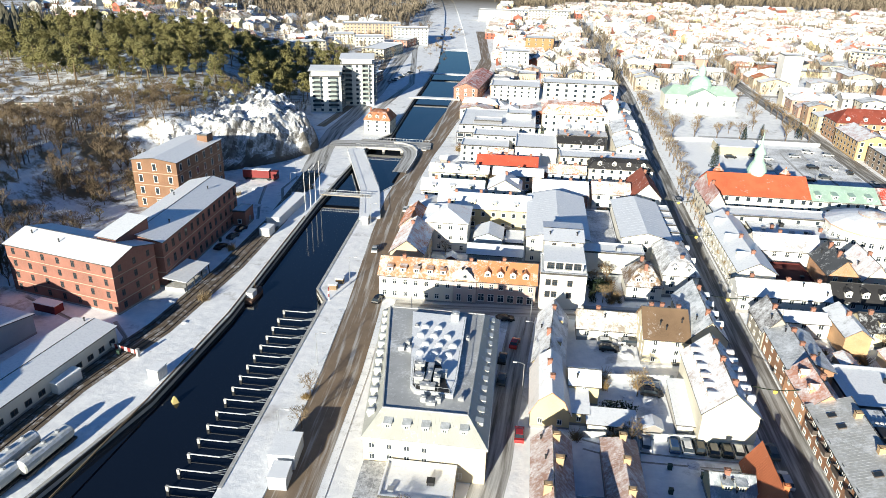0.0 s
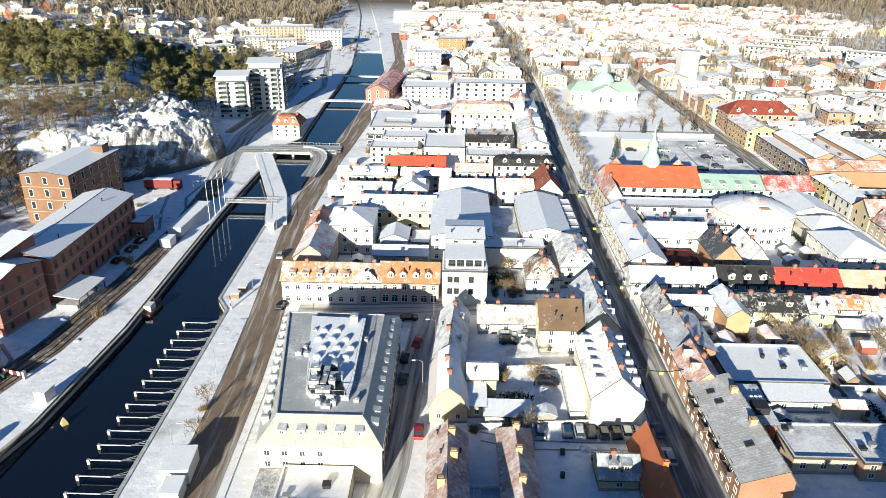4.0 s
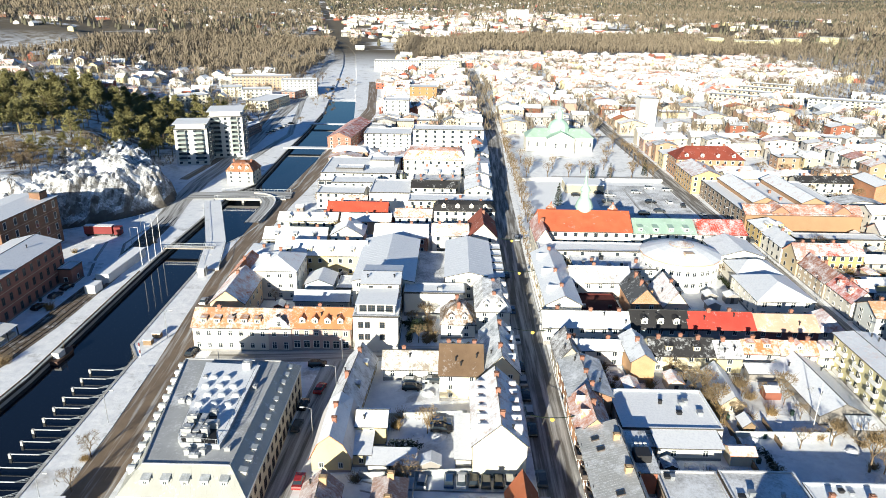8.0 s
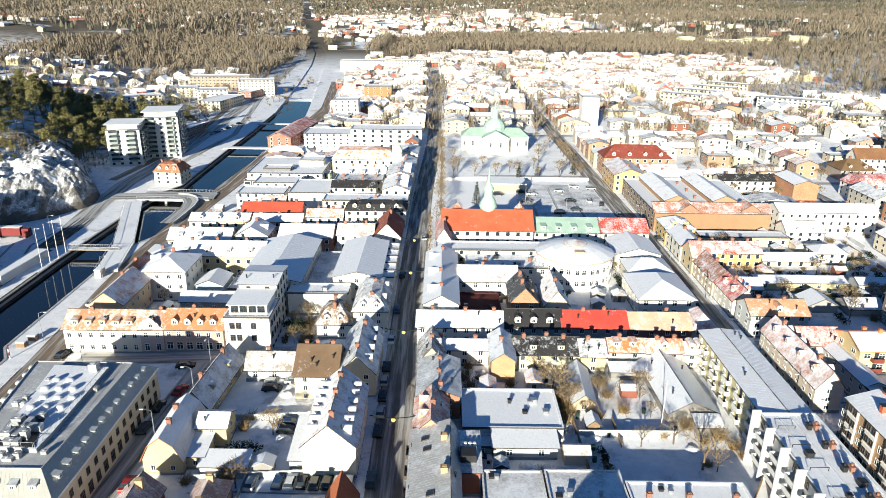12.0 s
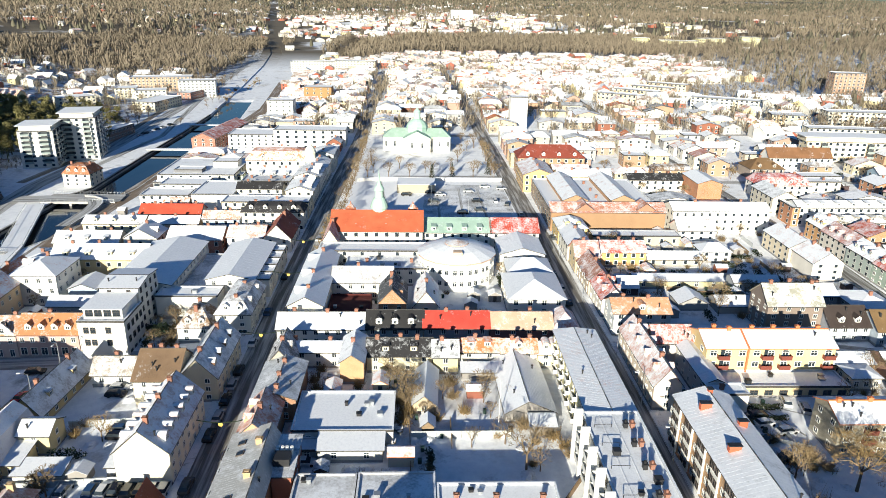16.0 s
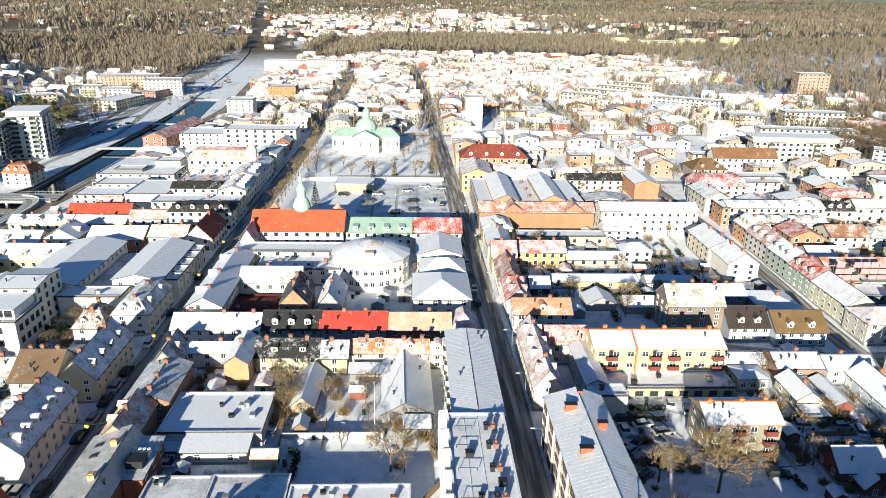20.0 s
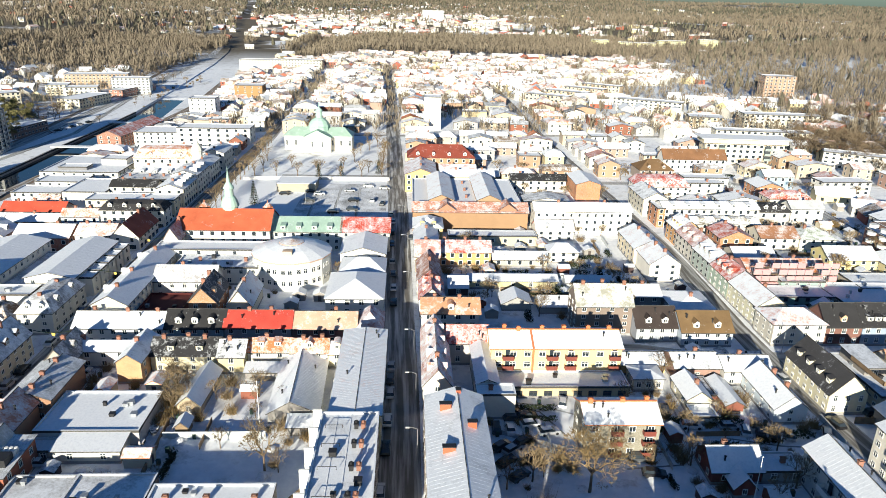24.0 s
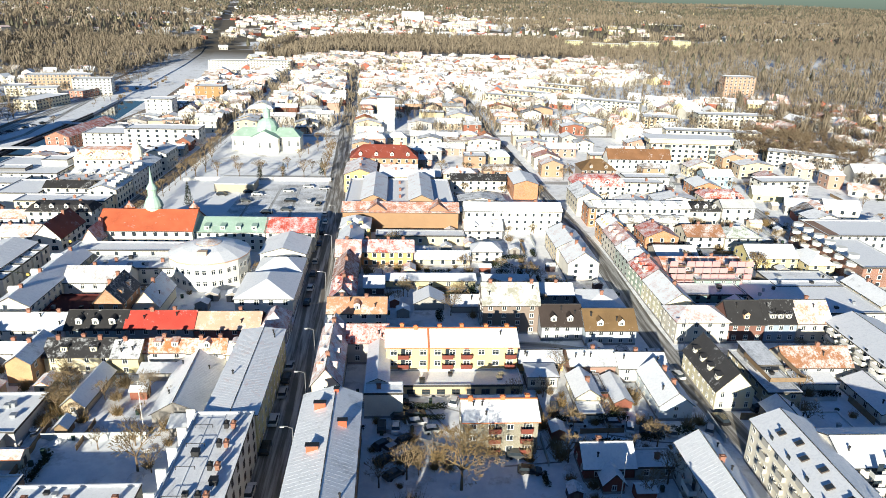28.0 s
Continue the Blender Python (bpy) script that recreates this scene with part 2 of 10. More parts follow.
class Shape:
    """Collects boxes and polygons for one mesh."""

    def __init__(self):
        self.v, self.f, self.m = [], [], []

    def poly(self, pts, mat=0):
        n = len(self.v)
        self.v += [tuple(p) for p in pts]
        self.f.append(tuple(range(n, n + len(pts))))
        self.m.append(mat)

    def prism(self, ring, z0, z1, mat=0, top=True, bottom=False):
        """Walls over a counter-clockwise ring of (x, y)."""
        n, k = len(self.v), len(ring)
        self.v += [(x, y, z0) for x, y in ring] + [(x, y, z1) for x, y in ring]
        for i in range(k):
            j = (i + 1) % k
            self.f.append((n + i, n + j, n + k + j, n + k + i))
            self.m.append(mat)
        if top:
            self.f.append(tuple(range(n + k, n + 2 * k)))
            self.m.append(mat)
        if bottom:
            self.f.append(tuple(range(n + k - 1, n - 1, -1)))
            self.m.append(mat)

    def box(self, x0, y0, z0, x1, y1, z1, mat=0):
        self.prism([(x0, y0), (x1, y0), (x1, y1), (x0, y1)], z0, z1, mat, True, True)

    def taper(self, a, b, ra, rb, sides=5, mat=0):
        """A tapered limb from a to b."""
        a, b = Vector(a), Vector(b)
        d = (b - a).normalized()
        u = d.orthogonal().normalized()
        w = d.cross(u)
        n = len(self.v)
        for c, r in ((a, ra), (b, rb)):
            for i in range(sides):
                an = 2 * math.pi * i / sides
                self.v.append(tuple(c + r * (math.cos(an) * u + math.sin(an) * w)))
        for i in range(sides):
            j = (i + 1) % sides
            self.f.append((n + i, n + j, n + sides + j, n + sides + i))
            self.m.append(mat)
        self.f.append(tuple(range(n + sides, n + 2 * sides)))
        self.m.append(mat)

    def lathe(self, cx, cy, rows, sides=16, mat=0, start=0.0):
        """A turned shape from rows of (radius, z)."""
        n = len(self.v)
        for r, z in rows:
            for i in range(sides):
                an = start + 2 * math.pi * i / sides
                self.v.append((cx + r * math.cos(an), cy + r * math.sin(an), z))
        for k in range(len(rows) - 1):
            for i in range(sides):
                j = (i + 1) % sides
                a = n + k * sides
                self.f.append((a + i, a + j, a + sides + j, a + sides + i))
                self.m.append(mat)
        self.f.append(tuple(n + (len(rows) - 1) * sides + i for i in range(sides)))
        self.m.append(mat)

    def data(self, name, mats):
        me = bpy.data.meshes.new(name)
        index, where, faces = {}, [], []
        for p in self.v:
            k = (round(p[0], 3), round(p[1], 3), round(p[2], 3))
            where.append(index.setdefault(k, len(index)))
        for f in self.f:
            faces.append([where[i] for i in f])
        keep = [n for n, f in enumerate(faces) if len(set(f)) == len(f)]
        me.from_pydata(list(index), [], [faces[n] for n in keep])
        self.m = [self.m[n] for n in keep]
        for mat in mats:
            me.materials.append(mat)
        if len(mats) > 1:
            me.polygons.foreach_set("material_index", self.m)
        me.update()
        return me


def part(name, shape, mats, parent, label=""):
    """Links a shape, or finished mesh data, as one part under a thing or a part."""
    mats = mats if isinstance(mats, (list, tuple)) else [mats]
    data = shape.data(name, mats) if isinstance(shape, Shape) else shape
    ob = new(name, data)
    ob.parent = parent
    if label:
        tagged(ob, label)
    return ob


def thing(name, label, category, m=None, group="", kind=""):
    ob = new(name)
    ob.empty_display_size = 0.5
    if m is not None:
        ob.matrix_world = m
    return tagged(ob, label, category, group, kind)


def single(name, shape, mats, label, category, m=None, group="", kind=""):
    mats = mats if isinstance(mats, (list, tuple)) else [mats]
    ob = new(name, shape.data(name, mats))
    if m is not None:
        ob.matrix_world = m
    return tagged(ob, label, category, group, kind)


# ---- windows: one mesh for each size, shared by all ----
WINS = {}


def window_mesh(w, h, dark=False, cols=2):
    """A frame with mullions and a transom in one piece, and the pane behind it."""
    key = (round(w, 1), round(h, 1), dark, cols)
    if key not in WINS:
        a, b, t = key[0] / 2, key[1], 0.09
        xs, zs = [-a, -a + t], [-0.05, t]
        for i in range(1, cols):
            x = -a + 2 * a * i / cols
            xs += [x - 0.035, x + 0.035]
        xs += [a - t, a]
        if b > 1.2:
            zs += [b * 0.66, b * 0.66 + 0.06]
        zs += [b - t, b]
        f, p = Shape(), Shape()
        nx, nz = len(xs) - 1, len(zs) - 1
        bar = {(i, k): i % 2 == 0 or k % 2 == 0 for i in range(nx) for k in range(nz)}
        for (i, k), solid in bar.items():
            if not solid:
                continue
            x0, x1, z0, z1 = xs[i], xs[i + 1], zs[k], zs[k + 1]
            f.poly([(x0, -0.08, z0), (x1, -0.08, z0), (x1, -0.08, z1), (x0, -0.08, z1)])
            for (di, dk), (pa, pb) in (((1, 0), ((x1, z0), (x1, z1))), ((-1, 0), ((x0, z1), (x0, z0))), ((0, 1), ((x1, z1), (x0, z1))), ((0, -1), ((x0, z0), (x1, z0)))):
                if not bar.get((i + di, k + dk), False):
                    f.poly([(pa[0], -0.08, pa[1]), (pa[0], 0.0, pa[1]), (pb[0], 0.0, pb[1]), (pb[0], -0.08, pb[1])])
        pane = [(-a + t, -0.02, t), (a - t, -0.02, t), (a - t, -0.02, b - t), (-a + t, -0.02, b - t)]
        p.poly(pane)
        paint = M_FRAMED if dark else M_FRAME
        first = (f.data("window", [paint]), p.data("pane", [M_GLASS]))
        f.poly(pane, 1)
        WINS[key] = (*first, f.data("window", [paint, M_GLASS]))
    return WINS[key]


def add_window(parent, x, y, z, turn, w=1.1, h=1.4, dark=False, cols=2, near=True):
    frame_data, pane_data, both = window_mesh(w, h, dark, cols)
    ob = part("window", frame_data if near else both, None, parent)
    ob.matrix_basis = pose(x, y, z, 0, 0, turn)
    if near:
        part("pane", pane_data, None, ob)
    return ob


def add_chimney(parent, x, y, z0, z1, w=0.9, d=0.6, mat=None):
    s = Shape()
    s.box(-w / 2, -d / 2, 0, w / 2, d / 2, z1 - z0)
    s.box(-w / 2 - 0.1, -d / 2 - 0.1, z1 - z0 - 0.15, w / 2 + 0.1, d / 2 + 0.1, z1 - z0)
    s.box(-w / 2 + 0.12, -d / 2 + 0.12, z1 - z0, w / 2 - 0.12, d / 2 - 0.12, z1 - z0 + 0.12)
    ob = part("chimney", s, mat or M_CHIM, parent)
    ob.location = (x, y, z0)
    return ob


def add_dormer(parent, x, y, z, turn, wall, roof, w=1.5, h=1.5, deep=2.2, kind="gable"):
    """A dormer whose front stands at (x, y, z) and looks along -y before it is turned."""
    s, r = Shape(), Shape()
    s.box(-w / 2, 0, 0, w / 2, deep, h)
    o = 0.15
    if kind == "gable":
        p = w * 0.38
        s.poly([(-w / 2, 0, h), (w / 2, 0, h), (0, 0, h + p)])
        for k in (-1, 1):
            a, b = (k * (w / 2 + o), -o, h - o * 0.7), (0, -o, h + p + 0.05)
            c, d = (0, deep, h + p + 0.05), (k * (w / 2 + o), deep, h - o * 0.7)
            r.poly([a, b, c, d] if k < 0 else [b, a, d, c])
            r.poly([(q[0], q[1], q[2] - 0.1) for q in ([d, c, b, a] if k < 0 else [c, d, a, b])])
    elif kind == "round":
        n = 6
        arc = [(-(w / 2 + o) * math.cos(math.pi * i / n), h - 0.1 + (w * 0.42) * math.sin(math.pi * i / n)) for i in range(n + 1)]
        s.poly([(px * 0.9, -0.01, pz) for px, pz in arc][::-1])
        for i in range(n):
            (xa, za), (xb, zb) = arc[i], arc[i + 1]
            r.poly([(xa, -o, za), (xb, -o, zb), (xb, deep, zb), (xa, deep, za)])
            r.poly([(xa, -o, za - 0.08), (xa, deep, za - 0.08), (xb, deep, zb - 0.08), (xb, -o, zb - 0.08)])
    else:
        r.poly([(-w / 2 - o, -o, h), (w / 2 + o, -o, h), (w / 2 + o, deep, h + 0.25), (-w / 2 - o, deep, h + 0.25)])
        r.box(-w / 2 - o, -o, h - 0.12, w / 2 + o, deep, h - 0.01)
    d = part("dormer", s, wall, parent)
    d.matrix_basis = pose(x, y, z, 0, 0, turn)
    part("roof", r, roof, d)
    win = part("window", window_mesh(max(0.7, w - 0.6), max(0.8, h - 0.5))[2], None, d)
    win.location = (0, -0.02, 0.25)
    return d


def slab(shape, pts, thick=0.22, mat=0, edge=0):
    """A sloping roof plate from its upper corners, counter-clockwise from above."""
    low = [(x, y, z - thick) for x, y, z in pts]
    shape.poly(pts, mat)
    shape.poly(low[::-1], mat)
    for i in range(len(pts)):
        j = (i + 1) % len(pts)
        shape.poly([low[i], low[j], pts[j], pts[i]], edge)


def ribs(shape, a, b, c, d, step, mat=0):
    """Standing seams on a plate with lower edge a-b and upper edge d-c."""
    a, b, c, d = Vector(a), Vector(b), Vector(c), Vector(d)
    n = max(1, int((b - a).length / step))
    side = (b - a).normalized() * 0.03
    up = (b - a).cross(d - a).normalized() * 0.014
    for i in range(n + 1):
        t = i / n
        p, q = a.lerp(b, t), d.lerp(c, t)
        shape.poly([p - side, p + up, q + up, q - side], mat)
        shape.poly([p + up, p + side, q + side, q + up], mat)




def house(x0, y0, x1, y1, eave, ridge, roof, wall, top, label, st=2, rot=0.0, faces="", chim=0, dorm="", dorm_n=0, dorm_kind="gable", z0=0.0, over=0.4, seam=0.0, win=(1.1, 1.4), gap=2.9, dark=False, name="house", category="house", plinth=True, chim_mat=None, group="", first=1.0, cols=2, ridge_at=0.5, dorm_wall=None, band=None, shop=False, joined=False, cap=None, edge=None, full=False, fixed=False):
    """A house on a rectangle: walls, roof, windows, chimneys and dormers. roof: gx, gy (ridge along x or y), hip, flat, mansard, shed (rising to the back)."""
    px, py = (x0 + x1) / 2, (y0 + y1) / 2
    TAKEN.append((min(x0, x1), min(y0, y1), max(x0, x1), max(y0, y1)))
    up = 0.0 if fixed or z0 else float(lift(px, py))
    if py > 232:
        tall = eave * (0.95 if full else 0.75)
        ridge = tall + (ridge - eave) * 0.8
    else:
        tall = eave if full or fixed else max(eave - up, 0.62 * eave, 2.1)
        ridge = tall + ridge - eave
    drop, squash, eave = eave - tall, tall / eave, tall
    st = st if fixed else max(1, min(st, round(eave / 2.3)))
    win = (win[0], min(win[1], eave / st * 0.56))
    (x0, _), (x1, _), (_, y0), (_, y1) = site(x0, py), site(x1, py), site(px, y0), site(px, y1)
    cx, cy, w, d = float(x0 + x1) / 2, float(y0 + y1) / 2, float(abs(x1 - x0)), float(abs(y1 - y0))
    joined = joined or cy > 196
    ob = thing(name, label, category, pose(cx, cy, z0 + up, 0, 0, rot), group)
    DROP[ob.name], SQUASH[ob.name] = drop, squash
    a, b = w / 2, d / 2
    s, r, g = Shape(), Shape(), Shape()
    ring = [(-a, -b), (a, -b), (a, b), (-a, b)]
    o = over
    if roof == "gx":
        ym = -b + d * ridge_at
        s.prism(ring, -1.6, eave, 0, False)
        s.poly([(-a, b, eave), (-a, -b, eave), (-a, ym, ridge)])
        s.poly([(a, -b, eave), (a, b, eave), (a, ym, ridge)])
        k1, k2 = (ridge - eave) / (ym + b), (ridge - eave) / (b - ym)
        z1, z2, t = eave - o * k1 + 0.12, eave - o * k2 + 0.12, ridge + 0.12
        p1 = [(-a - o, -b - o, z1), (a + o, -b - o, z1), (a + o, ym, t), (-a - o, ym, t)]
        p2 = [(a + o, b + o, z2), (-a - o, b + o, z2), (-a - o, ym, t), (a + o, ym, t)]
    elif roof == "gy":
        xm = -a + w * ridge_at
        s.prism(ring, -1.6, eave, 0, False)
        s.poly([(-a, -b, eave), (a, -b, eave), (xm, -b, ridge)])
        s.poly([(a, b, eave), (-a, b, eave), (xm, b, ridge)])
        k1, k2 = (ridge - eave) / (xm + a), (ridge - eave) / (a - xm)
        z1, z2, t = eave - o * k1 + 0.12, eave - o * k2 + 0.12, ridge + 0.12
        p1 = [(-a - o, b + o, z1), (-a - o, -b - o, z1), (xm, -b - o, t), (xm, b + o, t)]
        p2 = [(a + o, -b - o, z2), (a + o, b + o, z2), (xm, b + o, t), (xm, -b - o, t)]
    if roof in ("gx", "gy"):
        slab(r, p1, edge=1), slab(r, p2, edge=1)
        if seam:
            ribs(g, *p1, seam), ribs(g, *p2, seam)
    elif roof == "gambrel":
        s.prism(ring, -1.6, eave, 0, False)
        k, zk = a * 0.62, eave + 0.62 * (ridge - eave)
        for y, sg in ((-b, 1), (b, -1)):
            s.poly([(-a, y, eave), (a, y, eave), (k, y, zk), (0, y, ridge), (-k, y, zk)][::sg])
        for sg in (-1, 1):
            lo, mid, hi = (a + o, eave - 0.2), (k + 0.1, zk + 0.1), (0, ridge + 0.12)
            for (xa, za), (xb, zb) in ((lo, mid), (mid, hi)):
                q = [(xa, -b - o, za), (xa, b + o, za), (xb, b + o, zb), (xb, -b - o, zb)]
                slab(r, q if sg > 0 else [(-x, y, z) for x, y, z in q][::-1], 0.16, 0, 1)
    elif roof == "hip":
        s.prism(ring, -1.6, eave, 0, False)
        e = eave - 0.1
        lo = [(-a - o, -b - o, e), (a + o, -b - o, e), (a + o, b + o, e), (-a - o, b + o, e)]
        h = min(a, b) * 0.85
        if w >= d:
            u, v = (-a + h, 0, ridge), (a - h, 0, ridge)
            plates = [[lo[0], lo[1], v, u], [lo[1], lo[2], v], [lo[2], lo[3], u, v], [lo[3], lo[0], u]]
        else:
            u, v = (0, -b + h, ridge), (0, b - h, ridge)
            plates = [[lo[0], lo[1], u], [lo[1], lo[2], v, u], [lo[2], lo[3], v], [lo[3], lo[0], u, v]]
        for p in plates:
            slab(r, p, 0.2, 0, 1)
            if seam and len(p) == 4:
                ribs(g, *p, seam)
    elif roof == "mansard":
        s.prism(ring, -1.6, eave, 0, False)
        i = min(2.4, (ridge - eave) * 0.6)
        lo = [(x * (1 + o / a), y * (1 + o / b), eave - 0.05) for x, y in ring]
        hi = [(math.copysign(a - i, x), math.copysign(b - i, y), ridge - 0.3) for x, y in ring]
        for n in range(4):
            p = [lo[n], lo[(n + 1) % 4], hi[(n + 1) % 4], hi[n]]
            slab(r, p, 0.2, 0, 1)
            if seam:
                ribs(g, *p, seam)
        u, v = ((-a + i + min(a, b) * 0.8, 0, ridge + 0.5), (a - i - min(a, b) * 0.8, 0, ridge + 0.5)) if w > d else ((0, -b + i + a * 0.8, ridge + 0.5), (0, b - i - a * 0.8, ridge + 0.5))
        if w > d:
            tops = [[hi[0], hi[1], v, u], [hi[1], hi[2], v], [hi[2], hi[3], u, v], [hi[3], hi[0], u]]
        else:
            tops = [[hi[0], hi[1], u], [hi[1], hi[2], v, u], [hi[2], hi[3], v], [hi[3], hi[0], u, v]]
        for p in tops:
            r.poly(p)
    elif roof == "shed":
        s.prism(ring, -1.6, eave, 0, False)
        s.poly([(-a, b, eave), (-a, -b, eave), (-a, b, ridge)]), s.poly([(a, -b, eave), (a, b, eave), (a, b, ridge)])
        s.poly([(a, b, eave), (-a, b, eave), (-a, b, ridge), (a, b, ridge)])
        k = (ridge - eave) / d
        p1 = [(-a - o, -b - o, eave - o * k + 0.12), (a + o, -b - o, eave - o * k + 0.12), (a + o, b + o, ridge + o * k + 0.12), (-a - o, b + o, ridge + o * k + 0.12)]
        slab(r, p1, edge=1)
        if seam:
            ribs(g, *p1, seam)
    else:
        s.prism(ring, -1.6, eave, 0, False)
        r.poly([(-a + 0.25, -b + 0.25, eave - 0.25), (a - 0.25, -b + 0.25, eave - 0.25), (a - 0.25, b - 0.25, eave - 0.25), (-a + 0.25, b - 0.25, eave - 0.25)])
        out = [(x + math.copysign(0.08, x), y + math.copysign(0.08, y)) for x, y in ring]
        inn = [(x - math.copysign(0.25, x), y - math.copysign(0.25, y)) for x, y in ring]
        for n in range(4):
            (xa, ya), (xb, yb), (xc, yc), (xd, yd) = out[n], out[(n + 1) % 4], inn[(n + 1) % 4], inn[n]
            r.poly([(xa, ya, eave + 0.12), (xb, yb, eave + 0.12), (xc, yc, eave + 0.12), (xd, yd, eave + 0.12)])
            r.poly([(xa, ya, eave - 0.4), (xb, yb, eave - 0.4), (xb, yb, eave + 0.12), (xa, ya, eave + 0.12)], 1)
            r.poly([(xd, yd, eave + 0.12), (xc, yc, eave + 0.12), (xc, yc, eave - 0.25), (xd, yd, eave - 0.25)])
        if seam:
            for n in range(int(w / seam)):
                x = -a + 0.5 + n * seam
                g.box(x - 0.05, -b + 0.3, eave - 0.25, x + 0.05, b - 0.3, eave - 0.16)
    part("wall", s, wall, ob)
    part("roof", r, [top, edge or M_EDGE], ob)
    if g.f:
        tagged(part("roof_seams", g, top, ob), kind="stuff")
    if plinth and cy < 215:
        q = Shape()
        q.prism([(x + math.copysign(0.06, x), y + math.copysign(0.06, y)) for x, y in ring], -1.6, 0.5)
        part("plinth", q, M_PLINTH, ob)
    if band:
        for n in range(1, st):
            q = Shape()
            zb = eave * n / st
            q.prism([(x + math.copysign(0.08, x), y + math.copysign(0.08, y)) for x, y in ring], zb - 0.15, zb + 0.05, 0, True, True)
            part("string_course", q, band, ob)
    # windows
    sto = (eave - 0.2) / st
    far = Shape()
    for f in faces:
        span, turn = (w, 0 if f == "s" else 180) if f in "sn" else (d, 90 if f == "e" else -90)
        n = max(1, int((span - 1.0) / gap))
        for k in range(st):
            z = k * sto + first * min(1.0, sto * 0.32)
            for i in range(n):
                q = -span / 2 + span * (i + 0.5) / n
                ww, hh = win
                if shop and k == 0:
                    ww, hh, z = min(gap - 0.6, 2.2), min(2.0, sto - 0.8), 0.65
                x, y = {"s": (q, -b), "n": (-q, b), "e": (a, q), "w": (-a, -q)}[f]
                if joined:
                    ca, sa = math.cos(radians(turn)), math.sin(radians(turn))
                    for e, m, grow in ((0.03, 0, 0.1), (0.05, 1, -0.06)):
                        far.poly([(x + u * ca + e * sa, y + u * sa - e * ca, z + v) for u, v in ((-ww / 2 - grow, -grow), (ww / 2 + grow, -grow), (ww / 2 + grow, hh + grow), (-ww / 2 - grow, hh + grow))], m)
                else:
                    add_window(ob, x, y, z, turn, ww, hh, dark, cols, cy < 112)
    if far.f:
        tagged(part("windows", far, [M_FRAME, M_GLASS], ob), kind="stuff")
    # dormers on the named sides
    if dorm:
        for f in dorm:
            span = (w if f in "sn" else d) - 2.0
            for i in range(dorm_n):
                q = -span / 2 + span * (i + 0.5) / dorm_n
                slope = (ridge - eave) / ((b if f in "sn" else a) if roof != "mansard" else min(2.4, (ridge - eave) * 0.6))
                inset = 0.5 if roof == "mansard" else 0.9
                z = eave + inset * slope - 0.1
                x, y, turn = {"s": (q, -b + inset, 0), "n": (-q, b - inset, 180), "e": (a - inset, q, 90), "w": (-a + inset, -q, -90)}[f]
                add_dormer(ob, x, y, z, turn, dorm_wall or wall, top, 1.5, 1.4, min(3.0, 1.7 / max(slope, 0.45)), dorm_kind)
    rng = random.Random(int(abs(cx * 13 + cy * 7)))
    if roof == "flat" and cy < 215 and w * d > 60 and not joined:
        for i in range(min(6, int(w * d / 45))):
            q, u, v = Shape(), rng.uniform(0.5, 1.2), rng.uniform(0.4, 0.9)
            q.box(-u / 2, -u / 2, 0, u / 2, u / 2, v)
            q.box(-u / 2 - 0.08, -u / 2 - 0.08, v, u / 2 + 0.08, u / 2 + 0.08, v + 0.08)
            part("roof_vent" if i % 2 else "skylight", q, M_BLACK if i % 2 else M_STEEL, ob).location = (rng.uniform(-a + 1.5, a - 1.5), rng.uniform(-b + 1.5, b - 1.5), eave - 0.25)
    if roof in ("gx", "gy") and cy < 175 and not joined and min(w, d) > 5.5:
        for i in range(rng.choice((1, 2, 3))):
            q = Shape()
            q.lathe(0, 0, [(0.16, 0), (0.14, 0.8), (0.26, 0.85), (0.26, 0.95), (0.05, 1.1)], 8)
            if roof == "gx":
                t = rng.uniform(0.25, 0.75)
                x, y, z = rng.uniform(-a + 1, a - 1), -b + (ym + b) * t, eave + (ridge - eave) * t
            else:
                t = rng.uniform(0.25, 0.75)
                x, y, z = (-a + (xm + a) * t if rng.random() < 0.5 else a - (a - xm) * t), rng.uniform(-b + 1, b - 1), eave + (ridge - eave) * t
            part("roof_vent", q, M_BLACK, ob).location = (x, y, z)
        q = Shape()
        if roof == "gx":
            q.taper((-a - o, ym, ridge + 0.13), (a + o, ym, ridge + 0.13), 0.24 if cap else 0.1, 0.24 if cap else 0.1, 4)
        else:
            q.taper((xm, -b - o, ridge + 0.13), (xm, b + o, ridge + 0.13), 0.1, 0.1, 4)
        part("ridge_cap", q, cap or M_EDGE, ob)
    for i in range(chim):
        if roof == "gx" or (roof in ("hip", "mansard", "flat") and w >= d):
            x, y = -a + w * (i + 0.5 + rng.uniform(-0.2, 0.2)) / chim, (-b + d * ridge_at) + rng.uniform(-0.3, 0.8)
        else:
            x, y = (-a + w * ridge_at) + rng.uniform(-0.5, 0.5), -b + d * (i + 0.5 + rng.uniform(-0.2, 0.2)) / chim
        zt = ridge if roof != "flat" else eave
        add_chimney(ob, x, y, zt - 0.9, zt + 0.9, 0.85, 0.6, chim_mat)
    return ob


